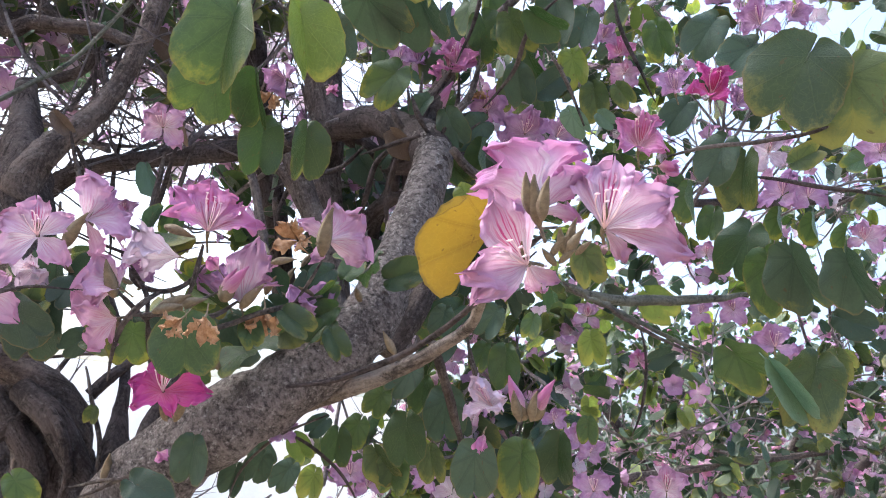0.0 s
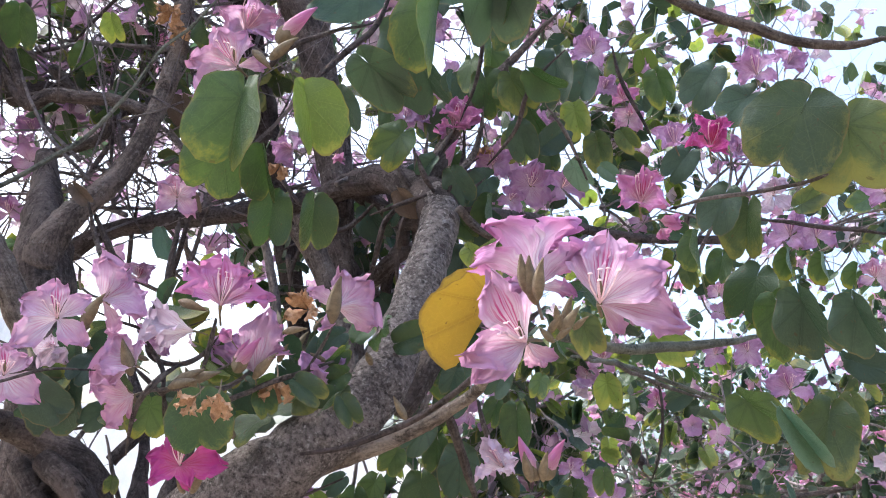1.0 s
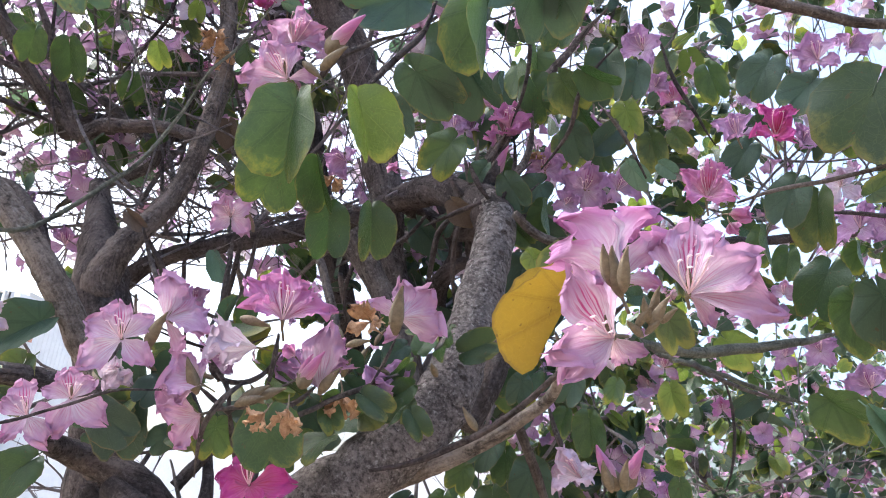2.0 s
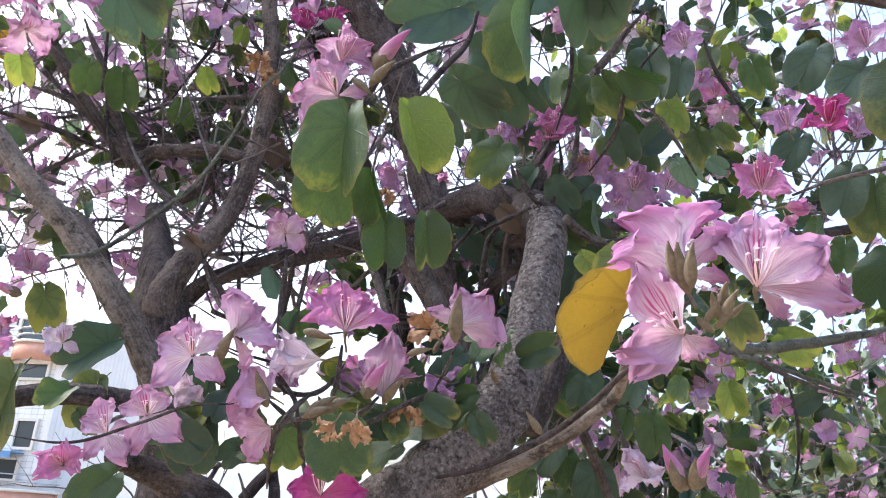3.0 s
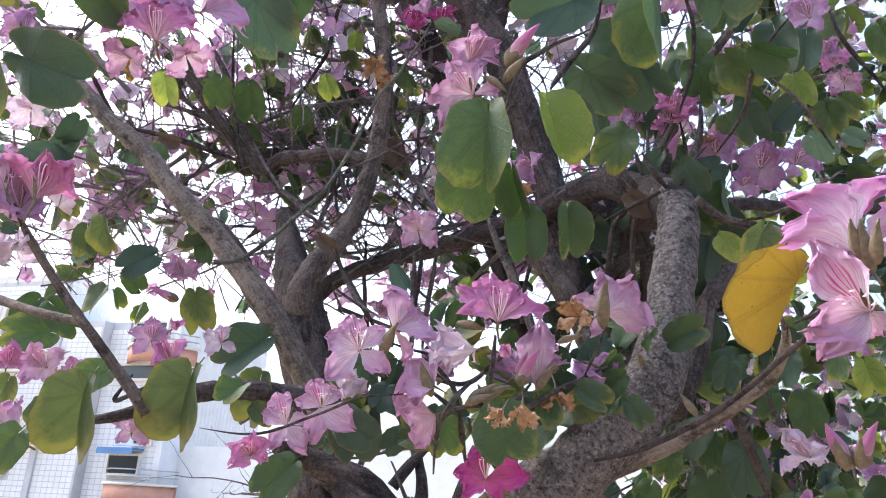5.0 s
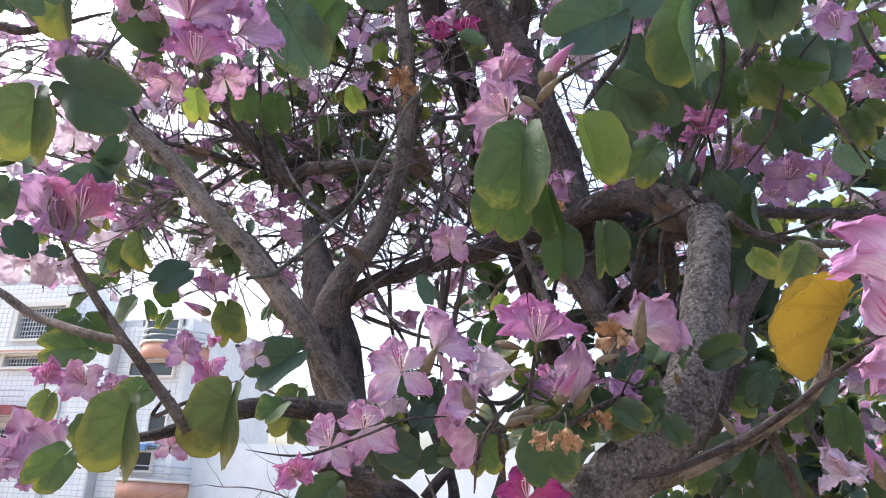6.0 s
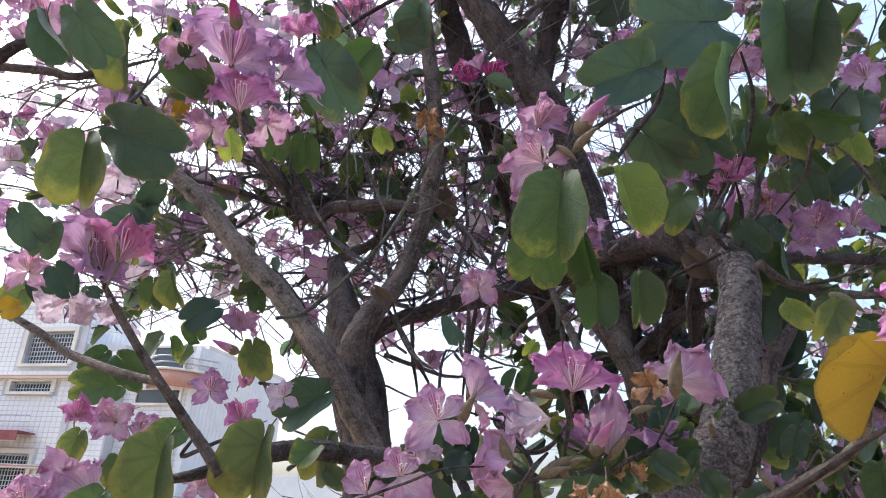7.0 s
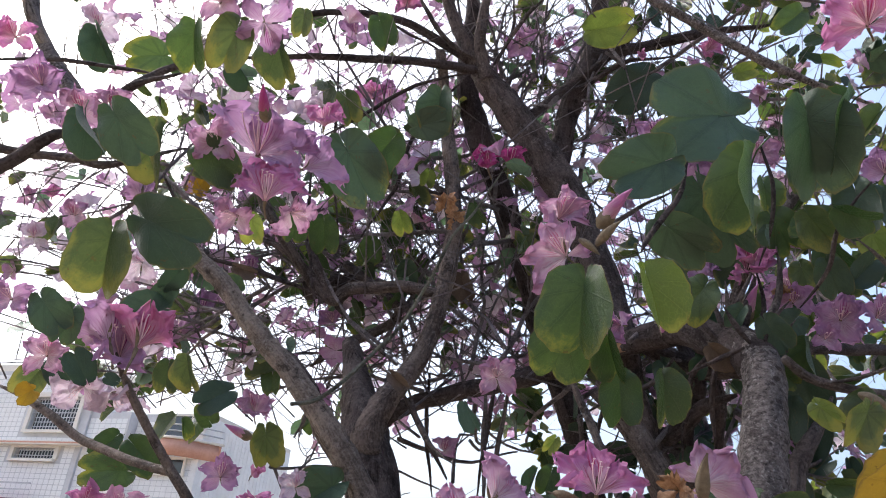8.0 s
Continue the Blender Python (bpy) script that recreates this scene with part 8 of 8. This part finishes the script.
# where side shoots leave the limbs, and how many
for spot, way, count, reach in (
    ((-0.75, 1.45, 2.2), (-0.3, 0.5, 0.6), 9, 0.8), ((-0.72, 1.47, 2.45), (-0.2, 0.6, 0.7), 9, 0.8), ((-0.75, 1.5, 2.75), (-0.1, 0.6, 0.9), 8, 0.8),
    ((-1.0, 1.2, 2.2), (-0.8, 0.7, 0.5), 8, 0.8), ((-1.25, 1.1, 2.45), (-0.9, 0.5, 0.7), 8, 0.8), ((-0.5, 1.5, 2.2), (-0.1, 0.9, 0.3), 9, 0.8),
    ((-0.8, 1.6, 2.1), (-0.4, 0.9, 0.1), 10, 0.9), ((-0.3, 1.45, 2.15), (0.1, 0.9, 0.4), 8, 0.8), ((-0.5, 1.5, 2.8), (0.1, 0.6, 0.9), 9, 0.8),
    ((-0.4, 1.5, 3.0), (0.5, 0.5, 0.8), 7, 0.9), ((0.25, 2.1, 2.45), (0.1, 0.8, 0.5), 9, 0.7), ((0.7, 2.3, 2.55), (0.4, 0.5, 0.5), 9, 0.7), ((1.2, 2.7, 2.75), (0.7, 0.4, 0.4), 9, 0.8),
    ((0.3, 2.1, 2.9), (0.2, 0.5, 0.8), 7, 0.7), ((0.9, 2.5, 3.0), (0.4, 0.4, 0.7), 7, 0.7), ((0.2, 2.1, 1.85), (0.1, 0.9, 0.1), 4, 0.7), ((0.7, 2.4, 1.9), (0.2, 0.8, 0.1), 3, 0.7),
    ((1.1, 2.7, 1.95), (0.0, 0.6, 0.0), 2, 0.7), ((-1.2, 1.3, 2.25), (-0.6, 0.5, 0.3), 3, 0.6), ((-0.6, 1.6, 3.0), (-0.3, 0.4, 0.8), 8, 0.7), ((-0.3, 1.7, 3.0), (0.4, 0.4, 0.7), 8, 0.7), ((-0.7, 1.5, 3.1), (0.0, 0.3, 0.9), 7, 0.6),
    ((-0.2, 1.85, 1.5), (0.1, 0.6, 0.2), 9, 0.5), ((0.0, 2.0, 1.6), (0.1, 0.6, 0.2), 9, 0.5), ((-0.3, 1.95, 1.45), (-0.1, 0.6, 0.1), 7, 0.5),
    ((-1.1, 1.5, 1.9), (-0.7, 0.7, 0.1), 6, 0.8), ((-0.35, 1.62, 2.05), (0.1, 0.5, -0.1), 5, 0.4), ((-0.25, 1.65, 1.95), (0.1, 0.4, -0.3), 6, 0.5),
    ((-0.7, 1.6, 2.3), (0.2, 0.7, 0.3), 9, 0.7), ((-1.0, 1.6, 2.4), (-0.5, 0.6, 0.4), 9, 0.7), ((-0.7, 1.65, 2.7), (-0.5, 0.5, 0.5), 8, 0.7), ((-1.2, 1.4, 2.6), (-0.3, 0.6, 0.5), 8, 0.7),
    ((-1.15, 1.0, 3.1), (-0.4, 0.1, 0.5), 7, 0.6),
):
    for _ in range(count if spot[0] > -0.25 else max(3, round(count * 0.84))):
        d = (Vector(way) + unit(grow_rng) * 0.75).normalized()
        grow(stems, tips, Vector(spot) + unit(grow_rng) * 0.12, d, reach * grow_rng.uniform(0.6, 1.1), grow_rng.uniform(0.0038, 0.0072), 2, behind)
# long thin shoots that cross the crown
for _ in range(900):
    p = Vector((grow_rng.uniform(-2.2, 0.1), grow_rng.uniform(1.25, 2.3), grow_rng.uniform(2.0, 3.5)))
    d = (unit(grow_rng) * 0.8 + Vector((-0.2, 0.1, 0.5))).normalized()
    bow, length, rows = unit(grow_rng) * 0.16, grow_rng.uniform(0.35, 0.8), []
    for i in range(6):
        q = p + d * (length * i / 5) + bow * (length * (i / 5) ** 2)
        if behind(q):
            rows.append((*q, 0.0026 - 0.0004 * i))
    if len(rows) > 2:
        stems.append(tube(rows, 4, 0.05, 0.0, 0.003))
        tips.append((Vector(rows[-1][:3]), d))
# the dark tangle close behind the fork of the main limb, and behind the trunk
knot_tips = []
for spot, way, count, reach, near in (
    ((-0.2, 1.6, 2.12), (0.0, 0.2, -0.3), 9, 0.3, 1.5), ((-0.12, 1.6, 2.0), (0.1, 0.2, -0.2), 7, 0.28, 1.5),
    ((-0.72, 1.45, 1.5), (0.2, 0.3, 0.2), 9, 0.3, 1.42),
):
    for _ in range(count):
        d = (Vector(way) + unit(grow_rng) * 0.9).normalized()
        grow(stems, knot_tips, Vector(spot) + unit(grow_rng) * 0.1, d, reach * grow_rng.uniform(0.6, 1.2), grow_rng.uniform(0.004, 0.009), 2, lambda p, near=near: (p - Vector((0, 0, 1.65))).length > near and p.y > 1.3)
tagged(part("twig_tangle", mesh_from("twig_tangle", *joined(stems), mats=(SHOOT,)), tree), kind="stuff")
dress(tree, knot_tips, lambda p: 0.14 if p.z > 1.9 else 0.0, lambda p: 0.01 if p.z > 1.9 else 0.0, ("dark", "dark", "green"), ("lilac",), (0.035, 0.06))
open_tips = [q for q in tips if q[0].x < -0.25]
dress(tree, open_tips, lambda p: 0.045, lambda p: 0.07 if p.z > 2.6 else 0.1, ("green", "aging", "pale", "aging"), ("pale", "lilac", "lilac", "white", "white"), (0.04, 0.065))
dress(tree, [q for q in tips if q[0].x >= -0.25], lambda p: 0.1 if p.x > 0.28 * p.y and p.z > 2.5 else (0.2 if p.z < 2.1 else 0.23) if p.x > 0.1 or p.z < 1.95 else 0.06, lambda p: 0.06 if p.x < 0.1 and p.z > 2.6 else (0.11 if p.z < 2.0 else 0.085), ("green", "dark", "dark", "aging", "lime"), ("pale", "lilac", "lilac", "white", "white"))


def far_tree(place, height, spread, label, shoots, seed):
    """An orchid tree of its own, with trunk, limbs and a crown of leaves and blossoms."""
    grow_rng.seed(seed)
    t = tagged(new("orchid_tree"), label, "tree")
    t.location = place
    part("trunk", mesh_from("trunk", *tube([(0, 0, -0.05, 0.16), (0.02, 0.03, 0.3, 0.12), (-0.03, 0.0, height * 0.28, 0.1), (0.03, 0.02, height * 0.42, 0.085)], 14, 0.08, 0.1), mats=(BARK_DARK_SHADE,)), t)
    st, tp = [], []
    keep = lambda p: (Vector(place) + p - Vector((0, 0, 1.65))).length > 2.1 and p.z > 0.5
    for i in range(9):
        a = i * 2.4
        e = Vector((math.cos(a) * spread * 0.55, math.sin(a) * spread * 0.55, height * grow_rng.uniform(0.45, 0.8)))
        part("limb", mesh_from("limb", *tube([(0.02, 0.02, height * 0.36, 0.06), (*(e * 0.5 + Vector((0, 0, height * 0.2))), 0.04), (*e, 0.025)], 9, 0.08, 0.08), mats=(BARK_DARK_SHADE,)), t)
        for _ in range(shoots):
            d = (Vector((math.cos(a), math.sin(a), 0.4)) + unit(grow_rng) * 0.9).normalized()
            s = e * grow_rng.uniform(0.55, 1.05)
            if keep(s):
                grow(st, tp, s, d, spread * grow_rng.uniform(0.35, 0.6), 0.012, 2, keep)
    tagged(part("twig_tangle", mesh_from("twig_tangle", *joined(st), mats=(SHOOT,)), t), kind="stuff")
    dress(t, tp, lambda p: 0.46 if p.x < 0.2 else 0.24, lambda p: 0.2 if p.x < 0.2 else 0.13, ("green", "dark", "dark", "dark", "aging"), ("pale", "pink", "lilac", "lilac"), (0.045, 0.07))
    return t


far_tree((1.7, 4.8, 0), 3.0, 1.8, "smaller orchid tree with dense dark foliage and pink blossoms", 11, 21)
far_tree((3.6, 8.5, 0), 3.8, 2.4, "orchid tree in flower standing farther behind", 8, 22)
